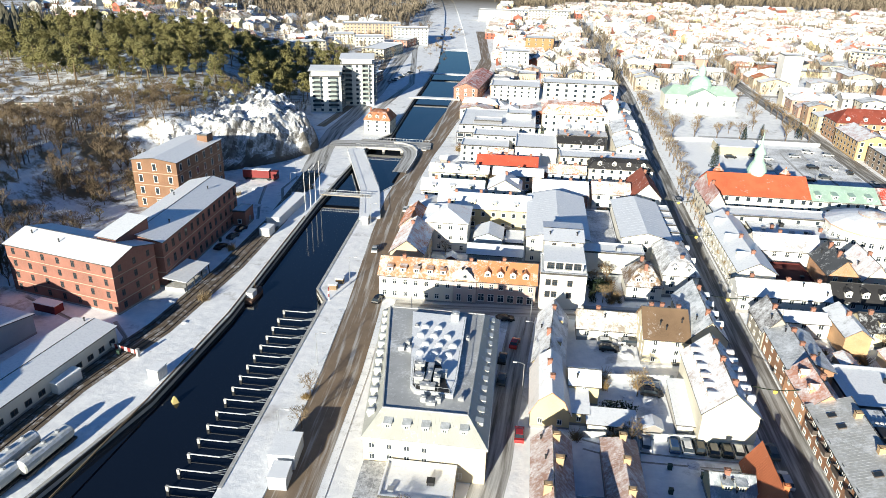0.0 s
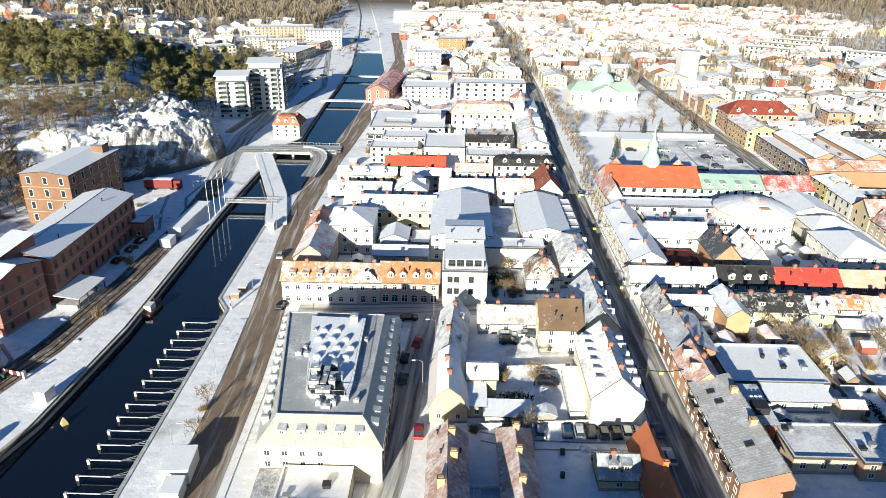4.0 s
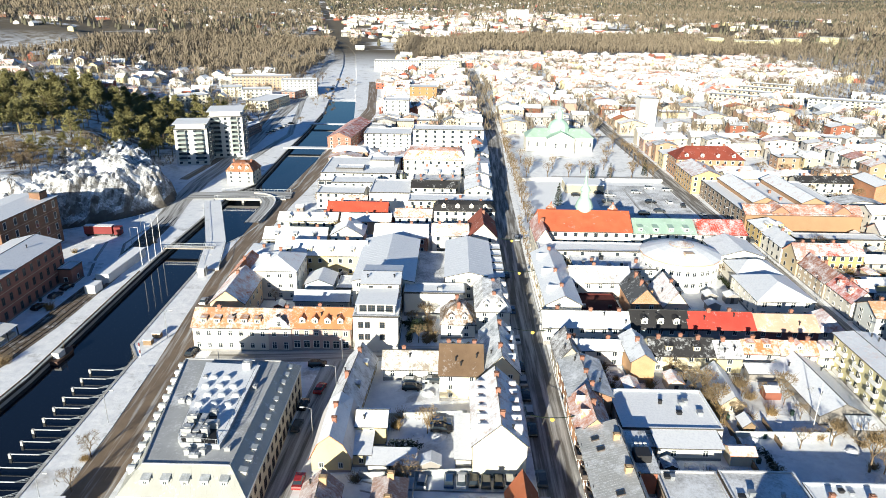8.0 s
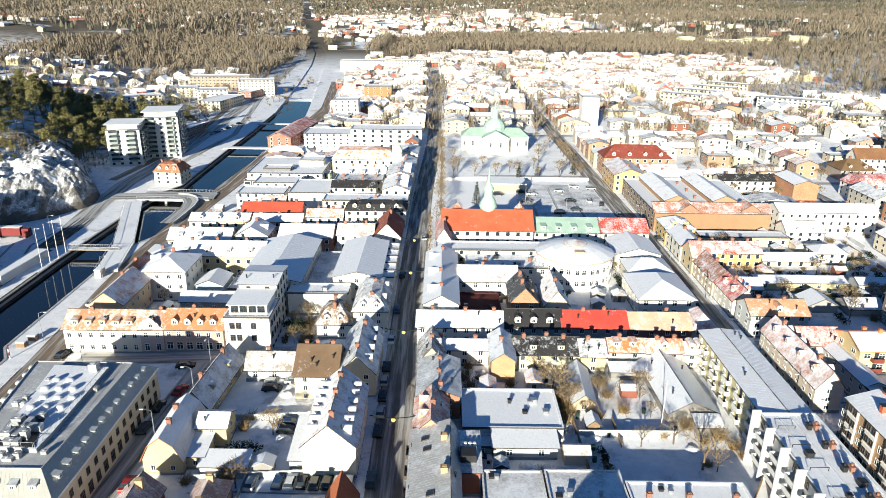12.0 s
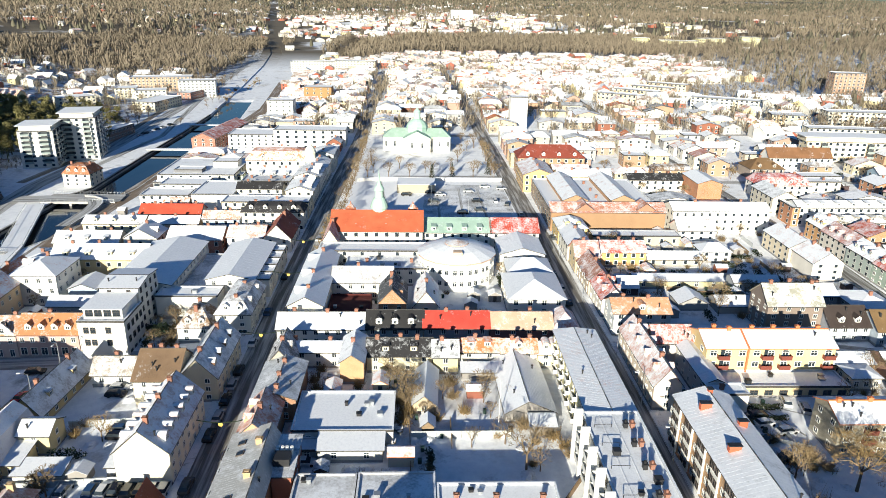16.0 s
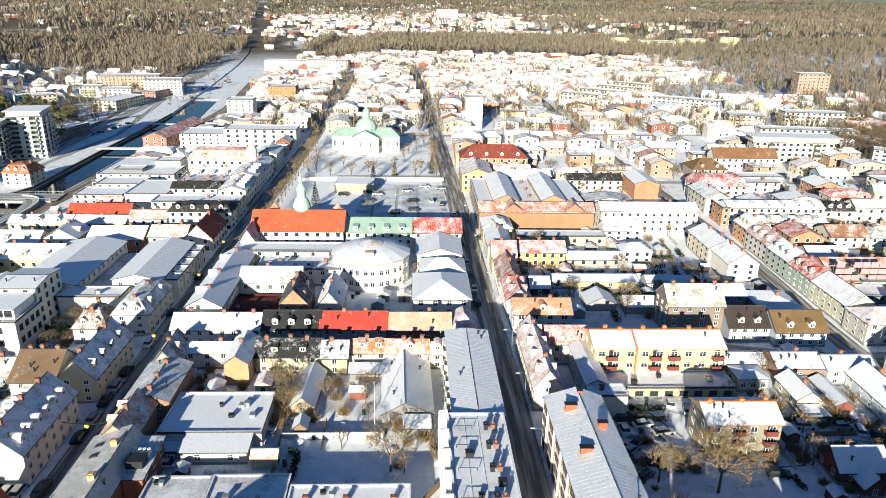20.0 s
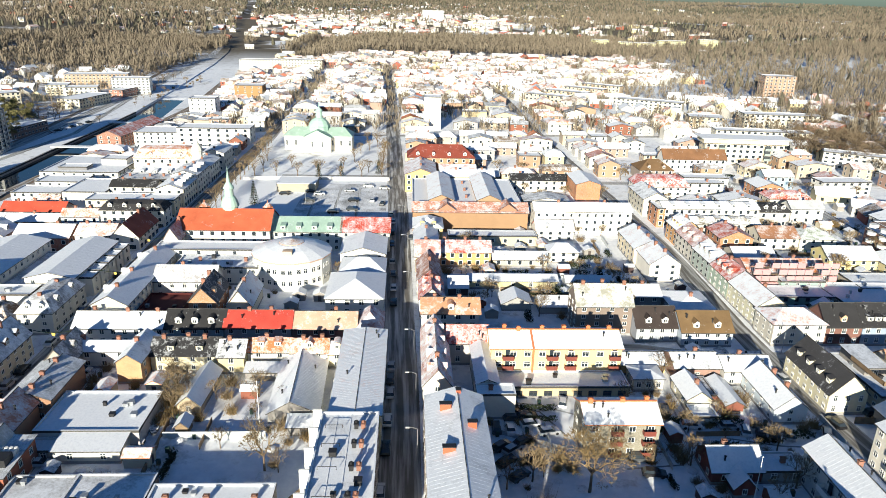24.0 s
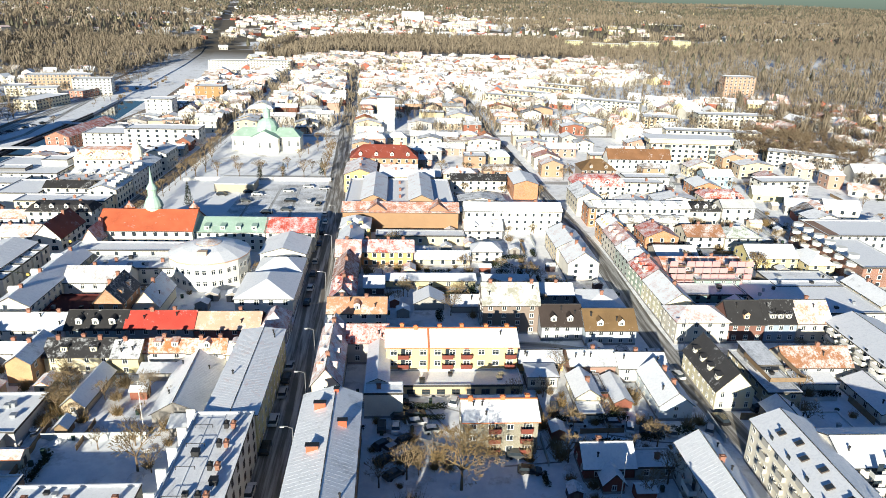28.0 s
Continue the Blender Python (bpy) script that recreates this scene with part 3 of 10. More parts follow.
def balcony(ob, x, y, z, turn, w=2.6, d=1.2, mat=None, slats=True):
    """A balcony on a house wall: floor slab, front and two side panels, at a world place."""
    at = ob.matrix_world.inverted() @ Vector((*map(float, site(x, y)), 0))
    at.z = z * SQUASH[ob.name]
    s = Shape()
    s.box(-w / 2, -d, 0, w / 2, 0, 0.14)
    bal = part("balcony", s, M_CONC, ob)
    bal.matrix_basis = pose(at.x, at.y, at.z, 0, 0, turn)
    f = Shape()
    f.box(-w / 2, -d - 0.05, 0.1, w / 2, -d, 1.05)
    for k in (-1, 1):
        f.box(k * w / 2 - 0.03, -d, 0.1, k * w / 2 + 0.03, 0, 1.05)
    f.box(-w / 2 - 0.05, -d - 0.09, 1.05, w / 2 + 0.05, -d + 0.03, 1.12)
    part("balcony_rail", f, mat or M_FRAME, bal)
    g = Shape()
    g.box(-0.5, -0.04, 0.15, 0.5, 0.03, 2.2)
    part("balcony_door", g, M_GLASS, bal)
    return bal


def skylights(ob, spots, slope=0.0, mat=None):
    """Flush roof windows at world places."""
    for x, y, z, turn, tilt in spots:
        at = ob.matrix_world.inverted() @ Vector((*map(float, site(x, y)), z))
        s = Shape()
        s.box(-0.55, -0.7, -0.1, 0.55, 0.7, 0.12)
        w = part("skylight", s, mat or M_FRAMED, ob)
        w.matrix_basis = pose(at.x, at.y, at.z, 0, 0, turn) @ pose(0, 0, 0, tilt, 0, 0)
        p = Shape()
        p.poly([(-0.43, -0.58, 0.135), (0.43, -0.58, 0.135), (0.43, 0.58, 0.135), (-0.43, 0.58, 0.135)])
        part("pane", p, M_GLASS, w)

# ---- ground, canal, roads ----
CANAL_L = [(-400, -100), (60, -79), (82, -73.8), (105, -68.8), (140, -66.8), (217, -68.3), (297, -67), (313, -61), (385, -63), (450, -63.5), (520, -66), (700, -84), (893, -106), (1063, -131), (1237, -167), (5000, -900)]
CANAL_R = [(-400, -46), (84, -46), (150, -46.8), (156, -50.5), (210, -51.5), (232, -50), (242, -46), (258, -43.5), (281, -45), (313, -41), (385, -42), (446, -40), (500, -40), (700, -64), (893, -90), (1063, -114), (1237, -150), (5000, -880)]


def along(rows, y):
    return np.interp(y, [r[0] for r in rows], [r[1] for r in rows])


def terrain(x, y):
    """Height of the land: a flat town, a wooded hill beside the canal, far ridges."""
    x, y = np.asarray(x, float), np.asarray(y, float)
    edge = np.interp(y, [-300, 100, 200, 238, 250, 300, 318, 335, 420, 520, 700, 1200], [-150, -136, -135, -128, -116, -108, -112, -128, -140, -190, -230, -330])
    wide = np.interp(y, [0, 220, 250, 310, 340, 700], [60, 40, 22, 20, 22, 140])
    h = 17 * step(edge - x, 0, wide) + 10 * step(edge - x, 90, 420)
    und = np.sin(x * 0.021 + 1.3) * np.cos(y * 0.017) + 0.6 * np.sin(x * 0.047 + y * 0.031) + 0.3 * np.sin(x * 0.11 - y * 0.09)
    h = h + step(h, 2, 14) * und * 2.2
    far = np.hypot(x - 70, y)
    h = h + step(far, 1150, 2600) * (16 + 6 * np.sin(x * 0.0031 + 0.7) + 5 * np.sin(y * 0.0043 + x * 0.0012)) + step(far, 2400, 4700) * (36 + 6 * np.sin(x * 0.0019) + 3 * np.sin(x * 0.0057 + 1))
    h = h + step(x, 420, 900) * step(y, 150, 500) * 12 + lift(x, y)
    return h


def grid_mesh(name, xs, ys, zs):
    """A sheet from grids of x, y and z."""
    ny, nx = xs.shape
    xs, ys = site(xs, ys)
    me = bpy.data.meshes.new(name)
    co = np.stack([xs, ys, zs], -1).reshape(-1, 3)
    i = (np.arange(ny - 1)[:, None] * nx + np.arange(nx - 1)).ravel()
    faces = np.stack([i, i + 1, i + nx + 1, i + nx], 1)
    me.from_pydata(co.tolist(), [], faces.tolist())
    me.update()
    return me


cols = np.r_[-5000, -3500, -2400, -1600, -1100, np.arange(-800, -320, 30), np.arange(-320, -76, 5), -72, -68.06, -68, -62, -57, -52, -46, -45.94, -42, -36, np.arange(-30, 240, 5), np.arange(240, 900, 30), 1000, 1300, 1700, 2300, 3300, 5000]
lines = np.r_[-700, -400, -200, np.arange(-100, 160, 8), np.arange(150, 160, 3), np.arange(164, 520, 6), np.arange(520, 1300, 20), np.arange(1300, 2600, 60), np.arange(2600, 5001, 150)]
lines = np.unique(lines)
gx, gy = np.meshgrid(cols, lines)
left, right = along(CANAL_L, lines), along(CANAL_R, lines)
wx = np.stack([np.interp(row, [-5000, -320, -68.06, -68, -46, -45.94, 60, 5000], [-5000, -320, l - 0.06, l, r, r + 0.06, 60, 5000]) if l > -300 else row for row, l, r in zip(gx, left, right)])
gz = terrain(wx, gy)
inside = (gx >= -68) & (gx <= -46) & (left[:, None] > -160)
gz = np.where(inside, np.where(gy > 590, -0.9, -3.0), gz)


def ground_material():
    m = bpy.data.materials.new("snowy_ground")
    m.use_nodes = True
    t = m.node_tree
    bsdf = t.nodes["Principled BSDF"]
    vec = coords(t, (1, 1, 1), False)
    n1, n2, n3 = noise_tex(t, vec, 0.035, 6.0, 0.65), noise_tex(t, vec, 0.4, 6.0, 0.65), noise_tex(t, vec, 0.0045, 4.0, 0.6)
    sn = mix(t, ramp(t, n2, 0.35, 0.7), (0.92, 0.93, 0.945), (0.74, 0.76, 0.8))
    earth = mix(t, n2, (0.16, 0.13, 0.1), (0.34, 0.29, 0.22))
    c = mix(t, ramp(t, n1, 0.6, 0.78), sn, earth)
    n4 = noise_tex(t, vec, 0.11, 6.0, 0.7)
    c = mix(t, ramp(t, n4, 0.57, 0.72), c, mix(t, n2, (0.24, 0.23, 0.22), (0.5, 0.5, 0.5)))
    sep = t.nodes.new("ShaderNodeSeparateXYZ")
    tc = t.nodes.new("ShaderNodeTexCoord")
    t.links.new(tc.outputs["Object"], sep.inputs[0])
    heath = t.nodes.new("ShaderNodeMath")
    heath.operation = "MULTIPLY"
    t.links.new(ramp(t, sep.outputs["X"], -100, -135), heath.inputs[0])
    t.links.new(ramp(t, n4, 0.47, 0.57), heath.inputs[1])
    c = mix(t, heath.outputs[0], c, mix(t, n1, (0.14, 0.105, 0.065), (0.3, 0.23, 0.15)))
    wood = mix(t, n1, (0.1, 0.085, 0.06), (0.2, 0.165, 0.12))
    away = t.nodes.new("ShaderNodeMath")
    away.operation = "MULTIPLY"
    t.links.new(ramp(t, sep.outputs["Y"], 850, 1100), away.inputs[0])
    t.links.new(ramp(t, n3, 0.38, 0.44), away.inputs[1])
    c = mix(t, away.outputs[0], c, wood)
    t.links.new(c, bsdf.inputs["Base Color"])
    bsdf.inputs["Roughness"].default_value = 0.85
    bsdf.inputs["Specular IOR Level"].default_value = 0.2
    b = node(t, "ShaderNodeBump", Strength=0.35, Distance=0.4)
    t.links.new(n2, b.inputs["Height"])
    t.links.new(b.outputs[0], bsdf.inputs["Normal"])
    return m


ground = new("ground", grid_mesh("ground", wx, gy, gz))
ground.data.materials.append(ground_material())
tagged(ground, "snow-covered town ground with trampled yards", "ground", kind="structure")

M_WATER = glossy("canal_water", (0.006, 0.009, 0.016), 0.06, spec=0.5)
wy = np.r_[-400, -200, np.arange(0, 601, 20)]
water = new("water", grid_mesh("water", np.stack([along(CANAL_L, wy) - 0.03, along(CANAL_R, wy) + 0.03], 1), np.stack([wy, wy], 1), np.full((len(wy), 2), -1.7)))
water.data.materials.append(M_WATER)
tagged(water, "dark still canal water between stone quays", "canal", kind="structure")


def asphalt(name, snow, dirt=(0.1, 0.093, 0.085), sand=(0.2, 0.185, 0.165)):
    m = bpy.data.materials.new(name)
    m.use_nodes = True
    t = m.node_tree
    bsdf = t.nodes["Principled BSDF"]
    tc = t.nodes.new("ShaderNodeTexCoord")
    mp = t.nodes.new("ShaderNodeMapping")
    mp.inputs["Scale"].default_value = (0.75, 0.03, 1)
    t.links.new(tc.outputs["UV"], mp.inputs["Vector"])
    n1 = noise_tex(t, mp.outputs["Vector"], 1.0, 5.0, 0.6)
    vec = coords(t, (1, 1, 1), False)
    n2, n3 = noise_tex(t, vec, 0.25, 5.0), noise_tex(t, vec, 7.0, 3.0, 0.8)
    c = mix(t, ramp(t, n2, 0.3, 0.7), dirt, sand)
    c = mix(t, ramp(t, n3, 0.3, 0.8), c, tuple((p + q) / 2 for p, q in zip(dirt, sand)))
    c = mix(t, ramp(t, n1, 0.68 - snow, 0.86 - snow), c, mix(t, n3, (0.4, 0.39, 0.37), (0.68, 0.69, 0.7)))
    t.links.new(c, bsdf.inputs["Base Color"])
    bsdf.inputs["Roughness"].default_value = 0.75
    b = node(t, "ShaderNodeBump", Strength=0.2, Distance=0.05)
    t.links.new(n3, b.inputs["Height"])
    t.links.new(b.outputs[0], bsdf.inputs["Normal"])
    return m


M_ROAD, M_STREET, M_SLUSH = asphalt("quay_asphalt", 0.17, (0.15, 0.11, 0.075), (0.27, 0.2, 0.14)), asphalt("street_asphalt", 0.23), asphalt("slushy_asphalt", 0.3)
M_KERB = surface("kerb_stone", (0.36, 0.35, 0.34), 0.9, 0.2, 3.0, 0.3)
M_PAVE = surface("pavement_snow", (0.33, 0.33, 0.33), 0.9, 0.25, 2.0, 0.72, snow_scale=0.5)


def ribbon(name, pts, half, mat, z, label, category, thick=0.0, shift=0.0):
    """A strip along a polyline of (x, y); with a thickness it is a raised pavement with kerb edges."""
    fine = []
    for (xa, ya), (xb, yb) in zip(pts, pts[1:]):
        n = max(1, int(math.hypot(xb - xa, yb - ya) / 12))
        fine += [Vector((xa + (xb - xa) * i / n, ya + (yb - ya) * i / n)) for i in range(n)]
    fine.append(Vector(pts[-1]))
    s, dist, run = Shape(), [], 0.0
    edge = []
    for i, p in enumerate(fine):
        d = (fine[min(i + 1, len(fine) - 1)] - fine[max(i - 1, 0)]).normalized()
        nrm = Vector((d.y, -d.x))
        edge.append((p + nrm * (shift - half), p + nrm * (shift + half)))
        run += (p - fine[i - 1]).length if i else 0
        dist.append(run)
    for i in range(len(fine) - 1):
        (a, b), (c, d) = edge[i], edge[i + 1]
        s.poly([(a.x, a.y, z), (b.x, b.y, z), (d.x, d.y, z), (c.x, c.y, z)])
        if thick:
            s.poly([(a.x, a.y, z - thick), (a.x, a.y, z), (c.x, c.y, z), (c.x, c.y, z - thick)], 1)
            s.poly([(b.x, b.y, z), (b.x, b.y, z - thick), (d.x, d.y, z - thick), (d.x, d.y, z)], 1)
    me = warp(s).data(name, [mat, M_KERB] if thick else [mat])
    uv = me.uv_layers.new(name="along")
    k = 0
    for i in range(len(fine) - 1):
        for u, v in ((-half, dist[i]), (half, dist[i]), (half, dist[i + 1]), (-half, dist[i + 1])):
            uv.data[k].uv = (u, v)
            k += 1
        k += 8 if thick else 0
    return tagged(new(name, me), label, category, kind="structure")


QUAY_ROAD = [(-33, -60), (-33.6, 86), (-34.4, 120), (-36, 146), (-40.4, 197), (-42.3, 227), (-42.2, 257), (-41.5, 284), (-40.4, 302), (-38.7, 345), (-35, 420), (-33, 560), (-50, 720)]
STREET_A = [(50, -60), (50, 180), (51, 300), (54, 436), (54, 620), (50, 860)]
STREET_B = [(131.5, -60), (131.2, 130), (130, 182), (128.6, 266), (124, 441), (118, 640), (110, 860)]
STREET_C = [(230, 60), (227, 95), (221.5, 145), (221, 168), (222, 208), (220, 255), (219, 333), (217, 471), (212, 700)]
NORTH_ROAD = [(-80, 250), (-85, 282), (-88, 315), (-87, 349), (-88, 406), (-100, 594), (-133, 968), (-180, 1240)]
ribbon("road", QUAY_ROAD, 4.2, M_ROAD, 0.03, "sanded quay road with brown wheel tracks in snow", "road")
ribbon("road", STREET_A, 4.0, M_STREET, 0.035, "dark wet shopping street between snowy pavements", "road")
ribbon("road", STREET_B, 3.9, M_STREET, 0.035, "dark wet street lined with parked cars", "road")
ribbon("road", STREET_C, 3.3, M_STREET, 0.035, "narrow asphalt street with thin snow", "road")
ribbon("road", NORTH_ROAD, 4.5, M_SLUSH, 0.05, "snowy riverside road with dark tyre tracks", "road")
ribbon("road", [(-29, 152), (10, 151.5), (46, 149.8)], 3.6, M_SLUSH, 0.025, "snowy side street with tyre tracks", "road")
ribbon("road", [(54, 149.6), (127, 148.6)], 2.1, M_SLUSH, 0.025, "narrow snowy side street", "road")
ribbon("road", [(135, 153.5), (218, 150.5)], 2.6, M_SLUSH, 0.025, "narrow snowy side street", "road")
ribbon("road", [(-6, 60), (-1, 95), (1.5, 130), (3, 149)], 3.0, M_SLUSH, 0.025, "snowy lane beside the hotel", "road")
ribbon("road", [(-33, 240), (46, 243)], 2.5, M_SLUSH, 0.025, "narrow snowy side street", "road")
ribbon("road", [(224, 151), (300, 148), (420, 160)], 3.0, M_SLUSH, 0.025, "snowy side street with tyre tracks", "road")
ribbon("road", [(-84, 291), (-40, 295)], 5.0, M_SLUSH, 0.6, "road bridge deck over the canal", "road")
ribbon("road", [(52, 334), (128, 336)], 3.0, M_SLUSH, 0.025, "snowy street beside the church park", "road")
ribbon("road", [(54, 452), (122, 456), (216, 460), (420, 470)], 3.2, M_SLUSH, 0.025, "snowy cross street between town blocks", "road")
ribbon("road", [(132, 318), (218, 324), (400, 330)], 3.2, M_SLUSH, 0.025, "snowy cross street between town blocks", "road")
ribbon("road", [(300, 148), (306, 300), (330, 470), (400, 640)], 3.4, M_SLUSH, 0.03, "snowy street between town blocks", "road")
for pts, side in ((STREET_A, 1), (STREET_A, -1), (STREET_B, 1), (STREET_B, -1)):
    ribbon("pavement", pts[:4], 1.1, M_PAVE, 0.15, "trodden snowy pavement with stone kerb", "pavement", 0.15, side * 5.1)
ribbon("pavement", QUAY_ROAD[:4], 0.7, M_PAVE, 0.15, "snowy quay pavement with stone kerb", "pavement", 0.15, 5.0)
ribbon("pavement", QUAY_ROAD[:4], 0.9, M_PAVE, 0.15, "snowy quay pavement with stone kerb", "pavement", 0.15, -5.2)

ribbon("road", [(-74, 340), (-77.8, 356), (-75, 400), (-72, 436), (-94.8, 592), (-103, 705)], 2.0, M_SLUSH, 0.06, "narrow snowy riverside lane with tyre tracks", "road")
ribbon("railway_bed", [(-97, 320), (-94, 365), (-93, 411), (-104, 515), (-120, 683), (-142, 834)], 2.2, M_ROAD, 0.045, "brown riverside railway bed", "railway")
LOOP = [(-57, 292.6), (-53, 292), (-49.8, 289.6), (-47.4, 284.5), (-46.4, 277), (-46.4, 267), (-46.8, 255)]
ribbon("road", LOOP, 2.8, M_SLUSH, 0.62, "curved ramp from the bridge to the quay", "road", 0.6)
ribbon("parapet", LOOP, 0.18, M_PAVE, 1.35, "curved snowy white parapet of the ramp", "parapet", 1.3, -2.9)
# quay walls with stone copings
for name, rows, sgn in (("quay_wall", CANAL_L, -1), ("quay_wall", CANAL_R, 1)):
    pts = [r for r in rows if -100 < r[0] < 620]
    s = Shape()
    for (ya, xa), (yb, xb) in zip([(y, x) for y, x in pts], [(y, x) for y, x in pts][1:]):
        q = [(xa, ya), (xa + sgn * 0.7, ya), (xb + sgn * 0.7, yb), (xb, yb)]
        s.prism(q if sgn > 0 else q[::-1], -3.0, 0.14, 0)
        q = [(xa - sgn * 0.12, ya), (xa + sgn * 0.05, ya), (xb + sgn * 0.05, yb), (xb - sgn * 0.12, yb)]
        s.prism(q if sgn > 0 else q[::-1], -0.75, -0.1, 1, True, True)
    single(name, s, [M_CONC, surface("wet_timber", (0.05, 0.045, 0.04), 0.7, 0.3)], "dark timber-faced stone quay wall with snowy coping", "quay", kind="structure")

# rock outcrop beside the road
rx, ry = np.meshgrid(np.linspace(-140, -80, 101), np.linspace(238, 345, 160))
edge = np.interp(ry, [238, 246, 262, 275, 286, 300, 320, 345], [-122, -112, -95, -88, -87, -95, -108, -126]) + np.array([[2.2 * noise.noise((0.09 * x, 0.11 * y, 3.1)) for x, y in zip(a, b)] for a, b in zip(rx, ry)])
rise = np.clip((edge - rx) / 11.0, -0.2, 1.0)
rough = np.array([[noise.fractal((0.11 * x, 0.11 * y, 0.4), 1.0, 2.1, 5) for x, y in zip(a, b)] for a, b in zip(rx, ry)])
blocks = np.array([[noise.turbulence((0.26 * x, 0.16 * y, 8.2), 3, True) for x, y in zip(a, b)] for a, b in zip(rx, ry)])
rz = np.where(rise > 0, 17.0 * np.clip(rise, 0, 1) ** 0.6 * np.interp(ry, [238, 252, 300, 345], [0.55, 0.95, 1.0, 0.75]), -1.2)
rz = rz + np.where(rise > 0, np.minimum(rise * 4, 1) * (rough * 3.2 + (blocks - 0.5) * 3.2), 0)
rz = np.where(rx < -136, np.minimum(rz, terrain(rx, ry) - 0.6), rz)
M_ROCK = surface("granite_rock", (0.1, 0.092, 0.085), 0.9, 0.5, 1.4, 0.52, bump=0.6, second=(0.21, 0.18, 0.145), snow_scale=0.22)
rock = new("rock_outcrop", grid_mesh("rock_outcrop", rx, ry, rz))
rock.data.materials.append(M_ROCK)
tagged(rock, "rugged granite cliff patched with snow", "rock", kind="structure")

# tyre tracks pressed into the yards
for k, pts in enumerate(([(14.5, 104), (22, 101.5), (33, 100.5), (44, 100)], [(14.5, 101.5), (22, 99), (33, 98.5), (44, 98.2)], [(135, 128.5), (150, 129), (160, 127), (172, 121)], [(150, 127.2), (160, 124.6), (164, 116)], [(171, 110.5), (182, 110.8), (186, 116), (187, 126)], [(173, 106), (184, 107), (188.4, 114), (189, 126)], [(196, 117.5), (207, 117), (218, 116.5)], [(-92, 132), (-86, 126), (-82, 112)], [(-120, 140), (-104, 132), (-92, 127)], [(-83, 200), (-88, 215), (-92, 232)], [(-80, 215), (-85, 230), (-84, 245)], [(95, 246), (95, 300)], [(104, 246), (104, 310)], [(113, 246), (112, 310)])):
    ribbon("tyre_track", pts, 0.22 if k < 7 else 0.5, M_SLUSH, 0.014 + 0.001 * k + (0.06 if k > 10 else 0), "grey tyre track pressed into the snow", "track")

